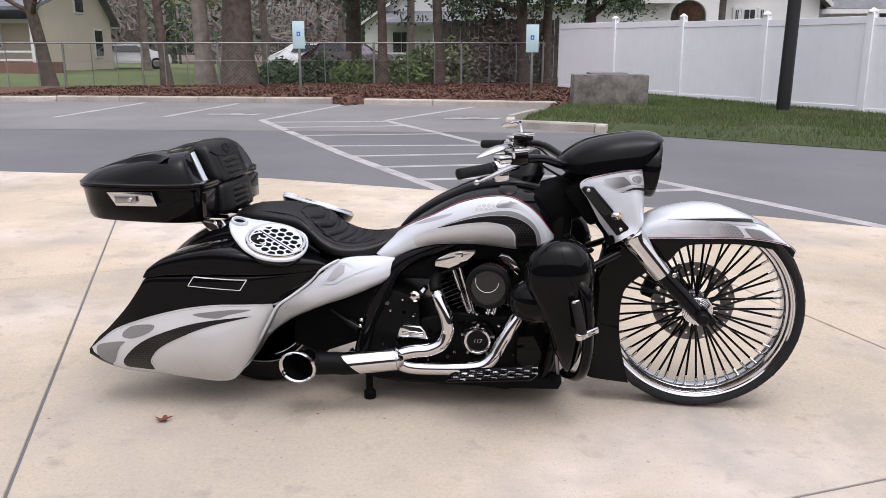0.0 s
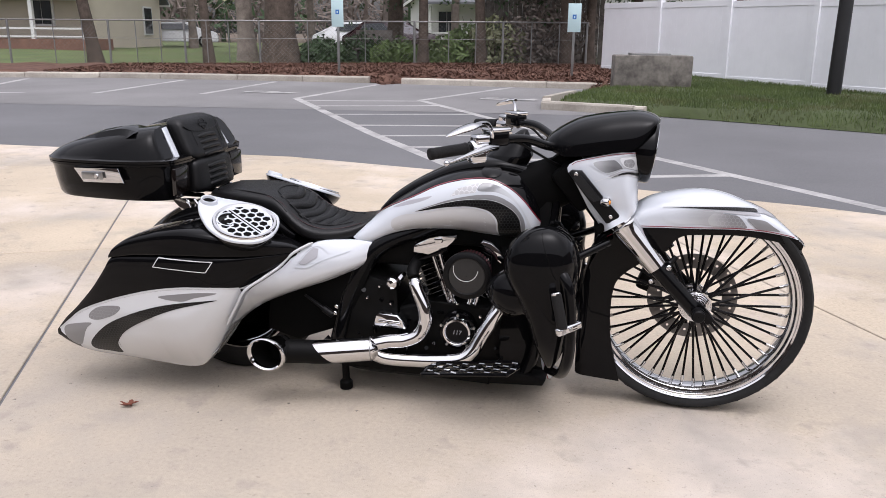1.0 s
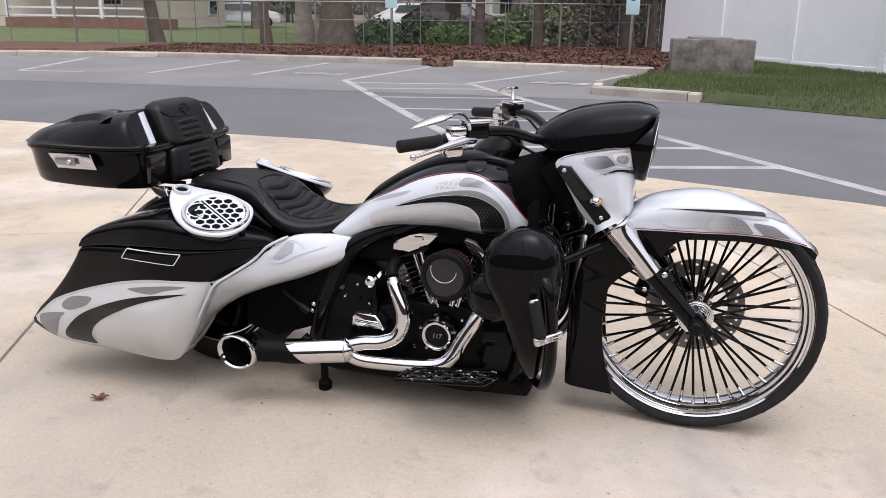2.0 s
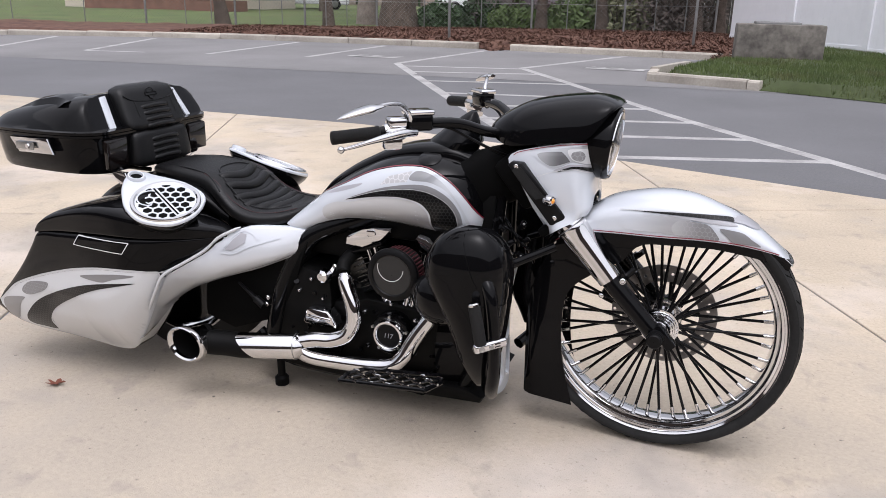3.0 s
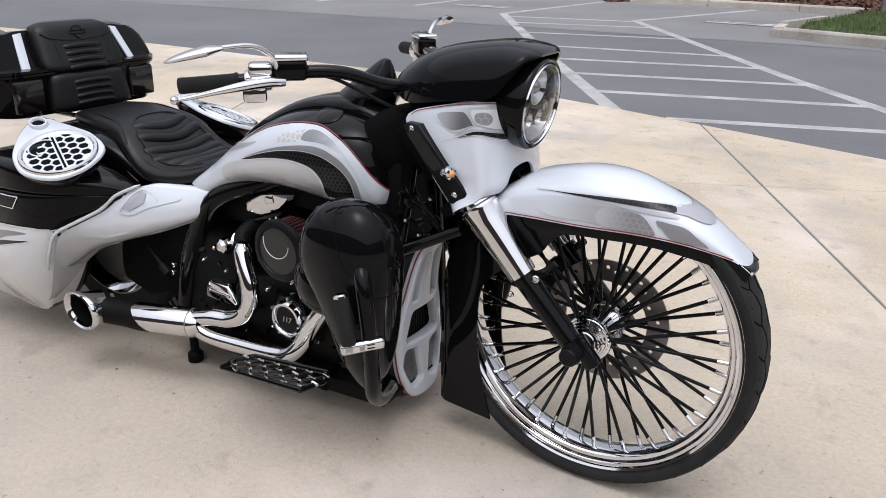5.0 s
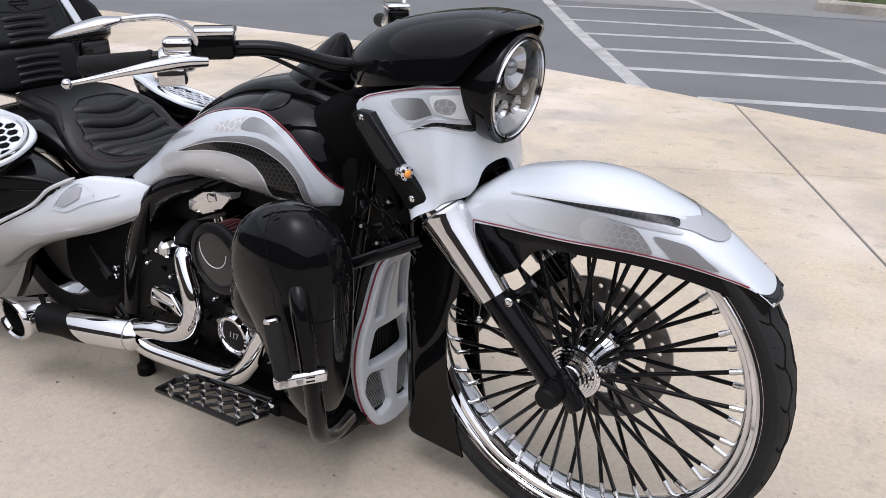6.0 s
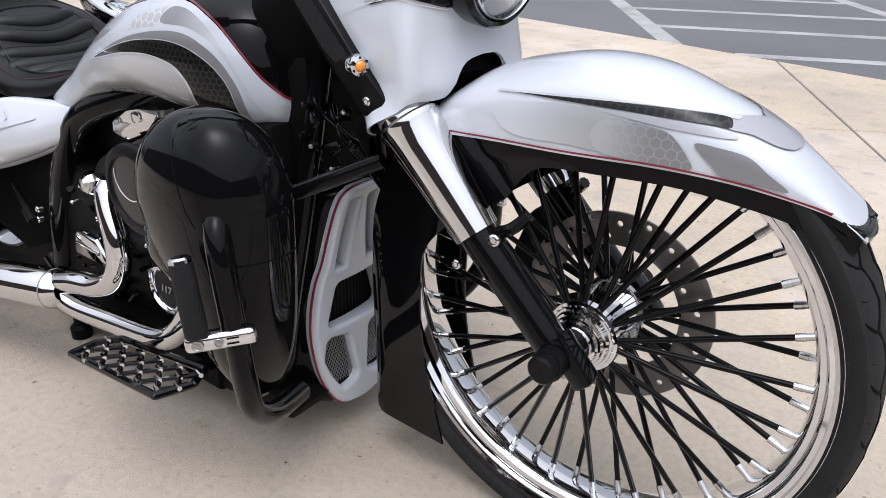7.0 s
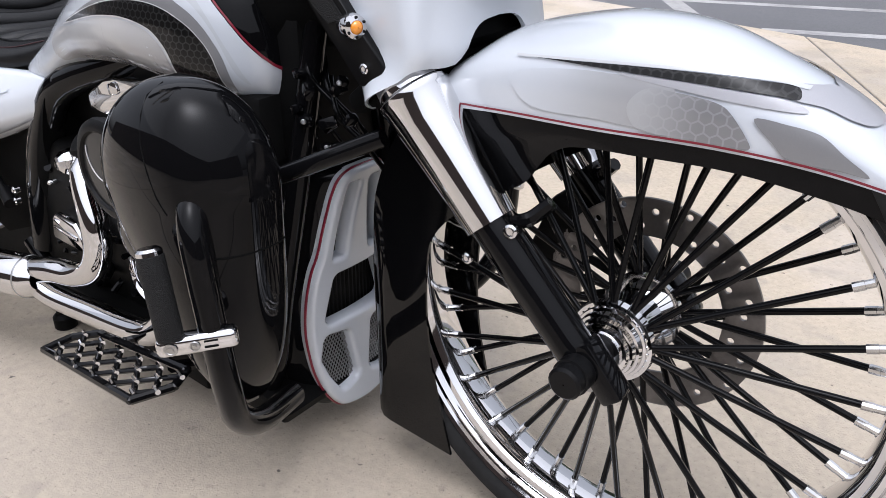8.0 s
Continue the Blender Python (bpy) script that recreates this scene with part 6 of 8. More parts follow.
# cover between the tank and the steering head, its near-black standing for deep shade
bm = bmesh.new()
loops = []
for i in range(21):
    t = i / 20
    x = -0.600 + 0.185 * t
    top, bot, hw = 0.800 + 0.048 * math.sin(1.5 * t), 0.590 + 0.10 * t, 0.105 - 0.045 * t ** 1.5
    loops.append([(x, hw * math.copysign(abs(math.cos(a)) ** 0.8, math.cos(a)), (top + bot) / 2 + (top - bot) / 2 * math.copysign(abs(math.sin(a)) ** 0.8, math.sin(a))) for a in (2 * math.pi * k / 32 for k in range(32))])
rings(bm, loops)
part("neck_cover", bm, DARK, bike, "black neck cover before the tank", angle=60)
# small wedge-shaped dash pod in front of the tank
bm = bmesh.new()
base = smooth_line([(-0.075, -0.050), (-0.02, -0.115), (0.045, -0.125), (0.085, -0.06), (0.095, 0.0), (0.085, 0.06), (0.045, 0.125), (-0.02, 0.115), (-0.075, 0.050)], 4, True)
rings(bm, [[Vector((-0.640 + 0.95 * p.x * k + 0.60 * (z - 0.83), 0.012 + 0.60 * p.y * k, z)) for p in base] for z, k in ((0.800, 0.95), (0.840, 0.94), (0.846, 0.90), (0.912, 0.30), (0.926, 0.14), (0.929, 0.05))])
part("dash_pod", bm, BLACK, bike, "gloss black wedge-shaped dash pod", angle=28)

# fuel tank ---------------------------------------------------------------
TT = [(-1.168, 0.556), (-1.13, 0.585), (-1.069, 0.634), (-1.016, 0.677), (-0.960, 0.716), (-0.903, 0.750), (-0.822, 0.787), (-0.742, 0.807), (-0.663, 0.812), (-0.604, 0.803), (-0.558, 0.782), (-0.530, 0.754), (-0.512, 0.715), (-0.503, 0.665)]
TB = [(-1.168, 0.540), (-1.12, 0.524), (-1.075, 0.522), (-1.040, 0.535), (-1.000, 0.557), (-0.95, 0.575), (-0.88, 0.585), (-0.78, 0.588), (-0.68, 0.578), (-0.61, 0.570), (-0.565, 0.570), (-0.538, 0.572), (-0.517, 0.584), (-0.503, 0.620)]
TW = [(-1.168, 0.118), (-1.12, 0.136), (-1.05, 0.140), (-0.98, 0.148), (-0.88, 0.166), (-0.75, 0.178), (-0.68, 0.173), (-0.63, 0.166), (-0.60, 0.157), (-0.565, 0.144), (-0.54, 0.129), (-0.525, 0.114), (-0.512, 0.092), (-0.503, 0.062)]


def loft_x(knots_top, knots_bot, knots_w, x0, x1, n, m, power_y=0.7, power_z=0.75, bias=0.5):
    loops = []
    for i in range(n + 1):
        x = x0 + (x1 - x0) * i / n
        top, bot, hw = along(x, knots_top), along(x, knots_bot), along(x, knots_w)
        mid = bot + (top - bot) * bias
        ring = []
        for j in range(m):
            a = 2 * math.pi * j / m
            c, sn = math.cos(a), math.sin(a)
            y = math.copysign(abs(c) ** power_y, c) * hw
            z = mid + ((top - mid) if sn > 0 else (mid - bot)) * math.copysign(abs(sn) ** power_z, sn)
            ring.append((x, y, z))
        loops.append(ring)
    return loops


bm = bmesh.new()
rings(bm, loft_x(TT, TB, TW, -1.168, -0.503, 84, 56, 0.80, 0.85, 0.40))
tbvh = surface(bm)
tank = part("fuel_tank", bm, BLACK, bike, "stretched fuel tank, pearl white sides under a black top", angle=60)
tank.data.materials.append(WHITE)
for poly in tank.data.polygons:
    if abs(poly.center.y) > 0.035 and poly.center.x > -1.12 and poly.center.z < -0.004 + along(poly.center.x, [(-1.15, 0.535), (-1.031, 0.625), (-0.837, 0.735), (-0.723, 0.760), (-0.64, 0.752), (-0.590, 0.724), (-0.555, 0.685), (-0.515, 0.620)]):
        poly.material_index = 1
WT = [(-1.150, 0.560), (-1.112, 0.595), (-1.031, 0.654), (-0.928, 0.705), (-0.842, 0.748), (-0.756, 0.772), (-0.680, 0.777), (-0.632, 0.764), (-0.589, 0.739), (-0.555, 0.706), (-0.528, 0.668), (-0.507, 0.630), (-0.509, 0.604), (-0.545, 0.582), (-0.634, 0.590), (-0.720, 0.598), (-0.798, 0.604), (-0.895, 0.603), (-0.94, 0.596), (-0.994, 0.574), (-1.035, 0.552), (-1.060, 0.543), (-1.10, 0.545)]
PANEL = fade_paint("airbrushed_panel", (0.20, 0.203, 0.21), (0.52, 0.545, 0.57), (-0.690, 0.75), (-0.590, 0.72))
BELLY = fade_paint("airbrushed_belly", (0.55, 0.555, 0.56), (0.34, 0.34, 0.345), (-0.80, 0.685), (-0.78, 0.59))
for s in (-1, 1):
    decal("white_panel", bent(WT, 3), tbvh, WHITE, tank, s, 0.0010, 0.009, "pearl white airbrushed side")
    decal("graphic", bent([(-0.706, 0.744), (-0.695, 0.766), (-0.655, 0.764), (-0.612, 0.742), (-0.576, 0.706), (-0.548, 0.660), (-0.532, 0.618), (-0.543, 0.630), (-0.566, 0.684), (-0.602, 0.722), (-0.648, 0.741)], 4), tbvh, PANEL, tank, s, 0.0013, 0.007)
    decal("graphic", bent([(-0.900, 0.672), (-0.818, 0.705), (-0.756, 0.723), (-0.690, 0.733), (-0.640, 0.729), (-0.596, 0.706), (-0.569, 0.677), (-0.554, 0.642), (-0.555, 0.600), (-0.585, 0.592), (-0.572, 0.640), (-0.60, 0.685), (-0.66, 0.715), (-0.74, 0.712), (-0.82, 0.696)], 4), tbvh, GREY, tank, s, 0.0016, 0.007)
    decal("graphic", bent([(-0.915, 0.664), (-0.815, 0.699), (-0.739, 0.715), (-0.678, 0.7175), (-0.630, 0.707), (-0.592, 0.683), (-0.570, 0.653), (-0.565, 0.618), (-0.572, 0.592), (-0.634, 0.592), (-0.638, 0.617), (-0.640, 0.652), (-0.660, 0.677), (-0.688, 0.689), (-0.736, 0.695), (-0.812, 0.687)], 4), tbvh, HEXDARK, tank, s, 0.0020, 0.007)
    stripe("pinstripe", [(-0.925, 0.660), (-0.812, 0.686), (-0.736, 0.694), (-0.688, 0.688), (-0.661, 0.677), (-0.641, 0.652), (-0.639, 0.617), (-0.636, 0.594)], tbvh, SILVER, tank, s, 0.0016, 0.0026)
    stripe("pinstripe", [(-0.915, 0.665), (-0.815, 0.700), (-0.739, 0.716), (-0.678, 0.7185), (-0.630, 0.708), (-0.592, 0.684), (-0.570, 0.653), (-0.564, 0.612)], tbvh, SILVER, tank, s, 0.0010, 0.0026)
    decal("graphic", bent([(-0.955, 0.650), (-0.900, 0.660), (-0.812, 0.683), (-0.736, 0.690), (-0.690, 0.684), (-0.664, 0.672), (-0.646, 0.650), (-0.644, 0.617), (-0.642, 0.598), (-0.72, 0.602), (-0.80, 0.608), (-0.86, 0.608), (-0.94, 0.602), (-0.99, 0.592), (-1.0, 0.625)]), tbvh, BELLY, tank, s, 0.0013, 0.010)
    decal("graphic", [(-0.796, 0.722), (-0.774, 0.747), (-0.704, 0.767), (-0.714, 0.738), (-0.755, 0.732)], tbvh, HEXPALE, tank, s, 0.0013)
    decal("graphic", bent([(-1.004, 0.663), (-0.946, 0.692), (-0.862, 0.717), (-0.882, 0.703), (-0.94, 0.682)], 4), tbvh, MIDGREY, tank, s, 0.0013)
    stripe("pinstripe", [(-1.112, 0.597), (-1.031, 0.656), (-0.928, 0.707), (-0.842, 0.750), (-0.756, 0.774), (-0.680, 0.779), (-0.631, 0.766), (-0.588, 0.741), (-0.554, 0.708), (-0.527, 0.670), (-0.507, 0.634)], tbvh, RED, tank, s, 0.0022, 0.0022)
# console along the tank's top
bm = bmesh.new()
CT = [(-1.075, 0.640), (-1.03, 0.688), (-0.96, 0.738), (-0.903, 0.770), (-0.822, 0.808), (-0.742, 0.830), (-0.663, 0.838), (-0.604, 0.830), (-0.56, 0.812)]
CB = [(-1.075, 0.58), (-0.903, 0.70), (-0.742, 0.76), (-0.60, 0.76), (-0.56, 0.75)]
CW = [(-1.075, 0.03), (-0.96, 0.055), (-0.8, 0.07), (-0.65, 0.075), (-0.56, 0.06)]
rings(bm, loft_x(CT, CB, CW, -1.075, -0.56, 36, 28, 0.6, 0.7, 0.5))
part("tank_console", bm, BLACK, tank, "gloss black tank console", angle=60)
bm = bmesh.new()
lathe(bm, [(0.034, -0.01), (0.034, 0.000), (0.032, 0.0015), (0.001, 0.0025)], (-0.672, -0.094, 0.799), (0.05, -0.45, 0.85), 32)
part("fuel_cap", bm, BLACK, tank, "flush black fuel cap")

# seat --------------------------------------------------------------------
ST = [(-1.700, 0.668), (-1.687, 0.684), (-1.60, 0.698), (-1.498, 0.694), (-1.43, 0.683), (-1.38, 0.658), (-1.335, 0.620), (-1.290, 0.598), (-1.235, 0.589), (-1.154, 0.596), (-1.10, 0.616), (-1.04, 0.656), (-1.005, 0.690)]
SB = [(-1.700, 0.655), (-1.645, 0.650), (-1.528, 0.632), (-1.42, 0.606), (-1.345, 0.555), (-1.282, 0.533), (-1.164, 0.536), (-1.08, 0.575), (-1.005, 0.665)]
SW = [(-1.700, 0.075), (-1.67, 0.105), (-1.58, 0.125), (-1.45, 0.135), (-1.38, 0.158), (-1.28, 0.172), (-1.18, 0.150), (-1.10, 0.105), (-1.05, 0.070), (-1.005, 0.040)]
bm = bmesh.new()
rings(bm, loft_x(ST, SB, SW, -1.700, -1.005, 60, 40, 0.55, 0.62, 0.45))
seat = part("seat", bm, LEATHER, bike, "black leather seat with pleated bucket", angle=70)
def seat_top(x, y):
    c = min(1.0, (abs(y) / along(x, SW)) ** (1 / 0.55))
    low = along(x, SB) + (along(x, ST) - along(x, SB)) * 0.45
    return low + (along(x, ST) - low) * math.sqrt(1 - c * c) ** 0.62


for i in range(6):
    x = -1.402 + 0.038 * i
    hw = along(x, SW) * (0.52 + 0.20 * math.sin(math.pi * (i + 0.6) / 6.2))
    bm = bmesh.new()
    line = [Vector((x - 0.016 + 0.024 * math.cos(t * math.pi / 2), y, seat_top(x - 0.016 + 0.024 * math.cos(t * math.pi / 2), y) - 0.0095 - 0.008 * t ** 6)) for t, y in ((abs(k) / 10, hw * k / 10) for k in range(-10, 11))]
    tube(bm, line, 0.0195, 14)
    part("pleat", bm, LEATHER, seat, "", True, 80)
# seams that frame the bucket and the passenger pad
for s in (-1, 1):
    bm = bmesh.new()
    tube(bm, smooth_line([(x, s * along(x, SW) * k, seat_top(x, along(x, SW) * k) + 0.0006) for x, k in ((-1.455, 0.0), (-1.450, 0.30), (-1.43, 0.52), (-1.38, 0.66), (-1.30, 0.70), (-1.22, 0.66), (-1.16, 0.50))], 6), 0.0026, 6)
    part("seam", bm, LEATHER, seat)
    bm = bmesh.new()
    tube(bm, smooth_line([(x, s * along(x, SW) * k, seat_top(x, along(x, SW) * k) + 0.0006) for x, k in ((-1.66, 0.80), (-1.55, 0.82), (-1.46, 0.84), (-1.41, 0.90), (-1.375, 0.95))], 6), 0.0026, 6)
    part("seam", bm, LEATHER, seat)
STITCH = shade("red_stitching", (0.035, 0.006, 0.008), 0.6)
for s in (-1, 1):
    bm = bmesh.new()
    tube(bm, smooth_line([(x, s * along(x, SW) * 0.86, seat_top(x, along(x, SW) * 0.86) + 0.0003) for x in (-1.46, -1.40, -1.33, -1.26, -1.19, -1.12)], 5), 0.0012, 6)
    part("piping", bm, STITCH, seat, "dark red stitching")

# side covers -------------------------------------------------------------
SC_A = [(-1.588, 0.336, 0.160), (-1.555, 0.343, 0.195), (-1.498, 0.358, 0.288), (-1.454, 0.367, 0.365), (-1.428, 0.360, 0.413), (-1.385, 0.322, 0.444), (-1.343, 0.270, 0.475), (-1.307, 0.240, 0.515), (-1.250, 0.200, 0.546), (-1.145, 0.158, 0.549), (-1.085, 0.142, 0.545), (-1.040, 0.128, 0.535)]
SC_B = [(-1.600, 0.310, 0.154), (-1.560, 0.290, 0.203), (-1.520, 0.275, 0.258), (-1.475, 0.262, 0.301), (-1.425, 0.250, 0.334), (-1.376, 0.236, 0.356), (-1.325, 0.222, 0.376), (-1.270, 0.208, 0.395), (-1.215, 0.192, 0.413), (-1.147, 0.170, 0.441), (-1.090, 0.148, 0.468), (-1.045, 0.130, 0.505)]
COVERFADE = fade_paint("airbrushed_cover", (0.57, 0.60, 0.64), (0.50, 0.505, 0.51), (-1.30, 0.50), (-1.27, 0.40))
for s in (-1, 1):
    bm = bmesh.new()
    loops = []
    for p, q in zip(smooth_line(SC_A, 4), smooth_line(SC_B, 4)):
        face, back = [], []
        swell = along(p.x, [(-1.60, 0.014), (-1.46, 0.018), (-1.36, 0.028), (-1.15, 0.030), (-1.06, 0.012)])
        for k in range(22):
            t = k / 21
            m = p.lerp(q, t)
            face.append((m.x, s * (m.y + swell * (math.sin(math.pi / 2 * min(1.0, t / 0.74)) ** 0.95 if t < 0.74 else 1 - 0.8 * ((t - 0.74) / 0.26) ** 2.0)), m.z))
            back.append((m.x, s * (m.y - 0.022), m.z))
        loops.append(face + back[::-1])
    rings(bm, loops, True, True)
    cbvh = surface(bm)
    cover = part("side_cover", bm, COVERFADE, bike, "pearl white swept side cover", angle=60)
    decal("graphic", [(-1.297, 0.482), (-1.276, 0.512), (-1.257, 0.530), (-1.240, 0.527), (-1.241, 0.501), (-1.278, 0.477)], cbvh, MIDGREY, cover, s, 0.0016)
    stripe("pinstripe", [(-1.308, 0.474), (-1.282, 0.517), (-1.252, 0.537), (-1.222, 0.528), (-1.205, 0.512)], cbvh, WHITE, cover, s, 0.006, 0.0018)
    stripe("pinstripe", [(-1.306, 0.472), (-1.270, 0.470), (-1.225, 0.492), (-1.140, 0.520)], cbvh, WHITE, cover, s, 0.006, 0.0018)
    stripe("pinstripe", [(-1.515, 0.272), (-1.42, 0.343), (-1.30, 0.391), (-1.147, 0.448), (-1.06, 0.492)], cbvh, GREY, cover, s, 0.0022)

# saddlebags --------------------------------------------------------------
BT = [(-2.150, 0.222), (-2.11, 0.268), (-2.06, 0.312), (-1.980, 0.395), (-1.925, 0.467), (-1.896, 0.507), (-1.80, 0.520), (-1.60, 0.530), (-1.42, 0.525), (-1.34, 0.520), (-1.300, 0.515)]
BB = [(-2.150, 0.198), (-2.11, 0.166), (-2.04, 0.138), (-1.90, 0.116), (-1.80, 0.102), (-1.70, 0.096), (-1.64, 0.106), (-1.597, 0.150), (-1.555, 0.207), (-1.498, 0.302), (-1.454, 0.380), (-1.428, 0.425), (-1.385, 0.455), (-1.343, 0.484), (-1.300, 0.504)]
BO = [(-2.150, 0.385), (-2.05, 0.402), (-1.95, 0.412), (-1.80, 0.417), (-1.65, 0.420), (-1.52, 0.405), (-1.40, 0.340), (-1.300, 0.235)]
BI = [(-2.150, 0.30), (-2.05, 0.26), (-1.9, 0.215), (-1.6, 0.195), (-1.40, 0.19), (-1.300, 0.19)]
LT = [(-1.898, 0.518), (-1.885, 0.542), (-1.84, 0.573), (-1.764, 0.600), (-1.70, 0.616), (-1.63, 0.624), (-1.54, 0.615), (-1.46, 0.592), (-1.38, 0.568), (-1.32, 0.545), (-1.296, 0.530)]
LB = [(-1.898, 0.506), (-1.80, 0.5205), (-1.60, 0.5305), (-1.42, 0.5255), (-1.34, 0.5205), (-1.296, 0.518)]


def bag_ring(x, top, bot, s, grow, tuck, top_e=0.12, bot_e=0.45):
    o, i = along(x, BO) + grow, along(x, BI)
    out, m = [], 44
    yc, hw = (o + i) / 2, (o - i) / 2
    zc, hz = (top + bot) / 2, (top - bot) / 2
    for j in range(m):
        a = 2 * math.pi * j / m
        c, sn = math.cos(a), math.sin(a)
        e = (top_e if sn > 0 else bot_e) if c > 0 else 0.3
        y, z = math.copysign(abs(c) ** e, c), math.copysign(abs(sn) ** e, sn)
        w = hw
        shift = tuck * max(0.0, -z) ** 1.6 * max(0.0, y)
        out.append((x, s * (yc + w * y - shift), zc + hz * z))
    return out


def grille_field(u, v):
    """Negative where the speaker's grille plate is solid."""
    pitch, c, sn = 0.0305, math.cos(radians(-25)), math.sin(radians(-25))
    x, y = u * c + v * sn, v * c - u * sn
    best = np.full(np.shape(u), -1.0)
    for ox, oy in ((0.0, pitch * 0.433), (pitch / 2, -pitch * 0.433)):
        cx = np.round((x - ox) / pitch) * pitch + ox
        cy = np.round((y - oy) / (pitch * 1.732)) * pitch * 1.732 + oy
        dx, dy = x - cx, y - cy
        cell = np.maximum(np.abs(dx), np.maximum(np.abs(dx / 2 + dy * 0.866), np.abs(dx / 2 - dy * 0.866)))
        hole = np.where(np.hypot(cx, cy) < 0.086, pitch / 2 - 0.0030 - cell, -1.0)
        best = np.maximum(best, hole)
    best = np.minimum(np.minimum(best, np.abs(y) - 0.0080), 0.086 - np.hypot(u, v))
    slit = np.minimum(0.0032 - np.abs(y), 0.080 - np.abs(x))
    moon = np.minimum(0.036 - np.hypot(u + 0.048, v + 0.012), np.hypot(u + 0.030, v + 0.006) - 0.034)
    best = np.where(np.hypot(u + 0.030, v + 0.006) < 0.034, best, np.minimum(best, np.hypot(u + 0.048, v + 0.012) - 0.040))
    return np.maximum(np.hypot(u, v) - 0.094, np.maximum(np.maximum(best, slit), moon))


BAGFADE = fade_paint("airbrushed_bag", (0.62, 0.64, 0.66), (0.60, 0.60, 0.60), (-1.75, 0.36), (-1.70, 0.12))
for s in (-1, 1):
    bag = Group("saddlebag", bike)
    bm = bmesh.new()
    rings(bm, [bag_ring(x, along(x, BT), along(x, BB), s, 0.0, 0.11 * min(1.0, (x + 2.150) / 0.4) * min(1.0, max(0.15, (-1.4 - x) / 0.25))) for x in [-2.150 + 0.850 * i / 70 for i in range(71)]])
    bbvh = surface(bm)
    body = part("bag_body", bm, BLACK, bag, "stretched saddlebag, black above, white flames below", angle=50)
    body.data.materials.append(BAGFADE)
    for poly in body.data.polygons:
        if poly.center.x > -2.06 and abs(poly.center.y) > (0.31 if poly.center.x < -1.62 else 0.24) and max(body.data.vertices[v].co.z for v in poly.vertices) < along(poly.center.x, [(-2.134, 0.208), (-2.02, 0.290), (-1.91, 0.338), (-1.72, 0.394), (-1.53, 0.410), (-1.457, 0.410), (-1.41, 0.428), (-1.366, 0.460), (-1.329, 0.495), (-1.30, 0.512)]):
            poly.material_index = 1
    bm = bmesh.new()
    rings(bm, [bag_ring(x, along(x, LT), along(x, LB), s, 0.0008, 0.0, 0.5, 0.12) for x in [-1.898 + 0.602 * i / 50 for i in range(51)]])
    lbvh = surface(bm)
    lid = part("bag_lid", bm, BLACK, bag, "gloss black bag lid", angle=50)
    # paint
    white = [(-2.134, 0.224), (-2.085, 0.262), (-2.02, 0.308), (-1.91, 0.353), (-1.80, 0.387), (-1.72, 0.406), (-1.63, 0.419), (-1.53, 0.422), (-1.457, 0.422), (-1.432, 0.428), (-1.458, 0.380), (-1.502, 0.302), (-1.560, 0.205), (-1.602, 0.152), (-1.64, 0.122), (-1.74, 0.122), (-1.85, 0.136), (-1.95, 0.155), (-2.03, 0.172), (-2.10, 0.196)]
    decal("white_panel", bent(white, 3), bbvh, BAGFADE, body, s, 0.0008, 0.025, "airbrushed white lower panel")
    decal("graphic", bent([(-2.116, 0.214), (-2.10, 0.246), (-1.995, 0.268), (-2.020, 0.240), (-2.055, 0.176), (-2.095, 0.186)], 5), bbvh, GREY, body, s, 0.0013)
    decal("graphic", bent([(-2.012, 0.165), (-2.007, 0.200), (-1.928, 0.271), (-1.802, 0.328), (-1.674, 0.365), (-1.521, 0.386), (-1.656, 0.350), (-1.764, 0.306), (-1.864, 0.250), (-1.914, 0.195), (-1.915, 0.150), (-1.965, 0.155)]), bbvh, HEXDARK, body, s, 0.0014)
    decal("graphic", bent([(-1.994, 0.304), (-1.951, 0.331), (-1.875, 0.339), (-1.890, 0.312), (-1.957, 0.283), (-1.997, 0.284)], 5), bbvh, HEXGREY, body, s, 0.0013)
    decal("graphic", bent([(-1.724, 0.387), (-1.592, 0.409), (-1.519, 0.409), (-1.594, 0.391), (-1.644, 0.376)], 5), bbvh, GREY, body, s, 0.0013)
    stripe("pinstripe", [(-2.134, 0.227), (-2.085, 0.266), (-2.02, 0.312), (-1.91, 0.357), (-1.80, 0.391), (-1.72, 0.410), (-1.63, 0.423), (-1.53, 0.426), (-1.457, 0.422)], bbvh, PALE, body, s, 0.007, 0.0016)
    bm = bmesh.new()
    tube(bm, smooth_line([(x - 0.008, s * (y + 0.012), z + 0.003) for x, y, z in SC_A[2:9]], 5), [0.003] + [0.0052] * 29 + [0.002], 10)
    part("bag_edge", bm, PALE, bag, "pale band along the bag's front edge")
    stripe("pinstripe", [(-1.913, 0.150), (-1.912, 0.195), (-1.862, 0.249), (-1.764, 0.304), (-1.656, 0.348), (-1.521, 0.384)], bbvh, PALE, body, s, 0.003, 0.0018)
    # outlined hinge panel
    fr = [(-1.712, 0.519), (-1.527, 0.515), (-1.550, 0.480), (-1.733, 0.489)]
    for p, q in zip(fr, fr[1:] + fr[:1]):
        d = (Vector(q) - Vector(p)).normalized() * 0.0014
        n = Vector((-d.y, d.x))
        decal("panel_outline", [Vector(p) + n, Vector(q) + n, Vector(q) - n, Vector(p) - n], bbvh, SILVER, body, s, 0.0022)
    # speaker pod on the lid
    C, N = Vector((-1.454, s * 0.311, 0.625)), Vector((0.23, s * 0.29, 0.929)).normalized()
    U = (Vector((1, 0, -0.10)) - N * Vector((1, 0, -0.10)).dot(N)).normalized()
    V = N.cross(U)
    if V.z < 0:
        V = -V

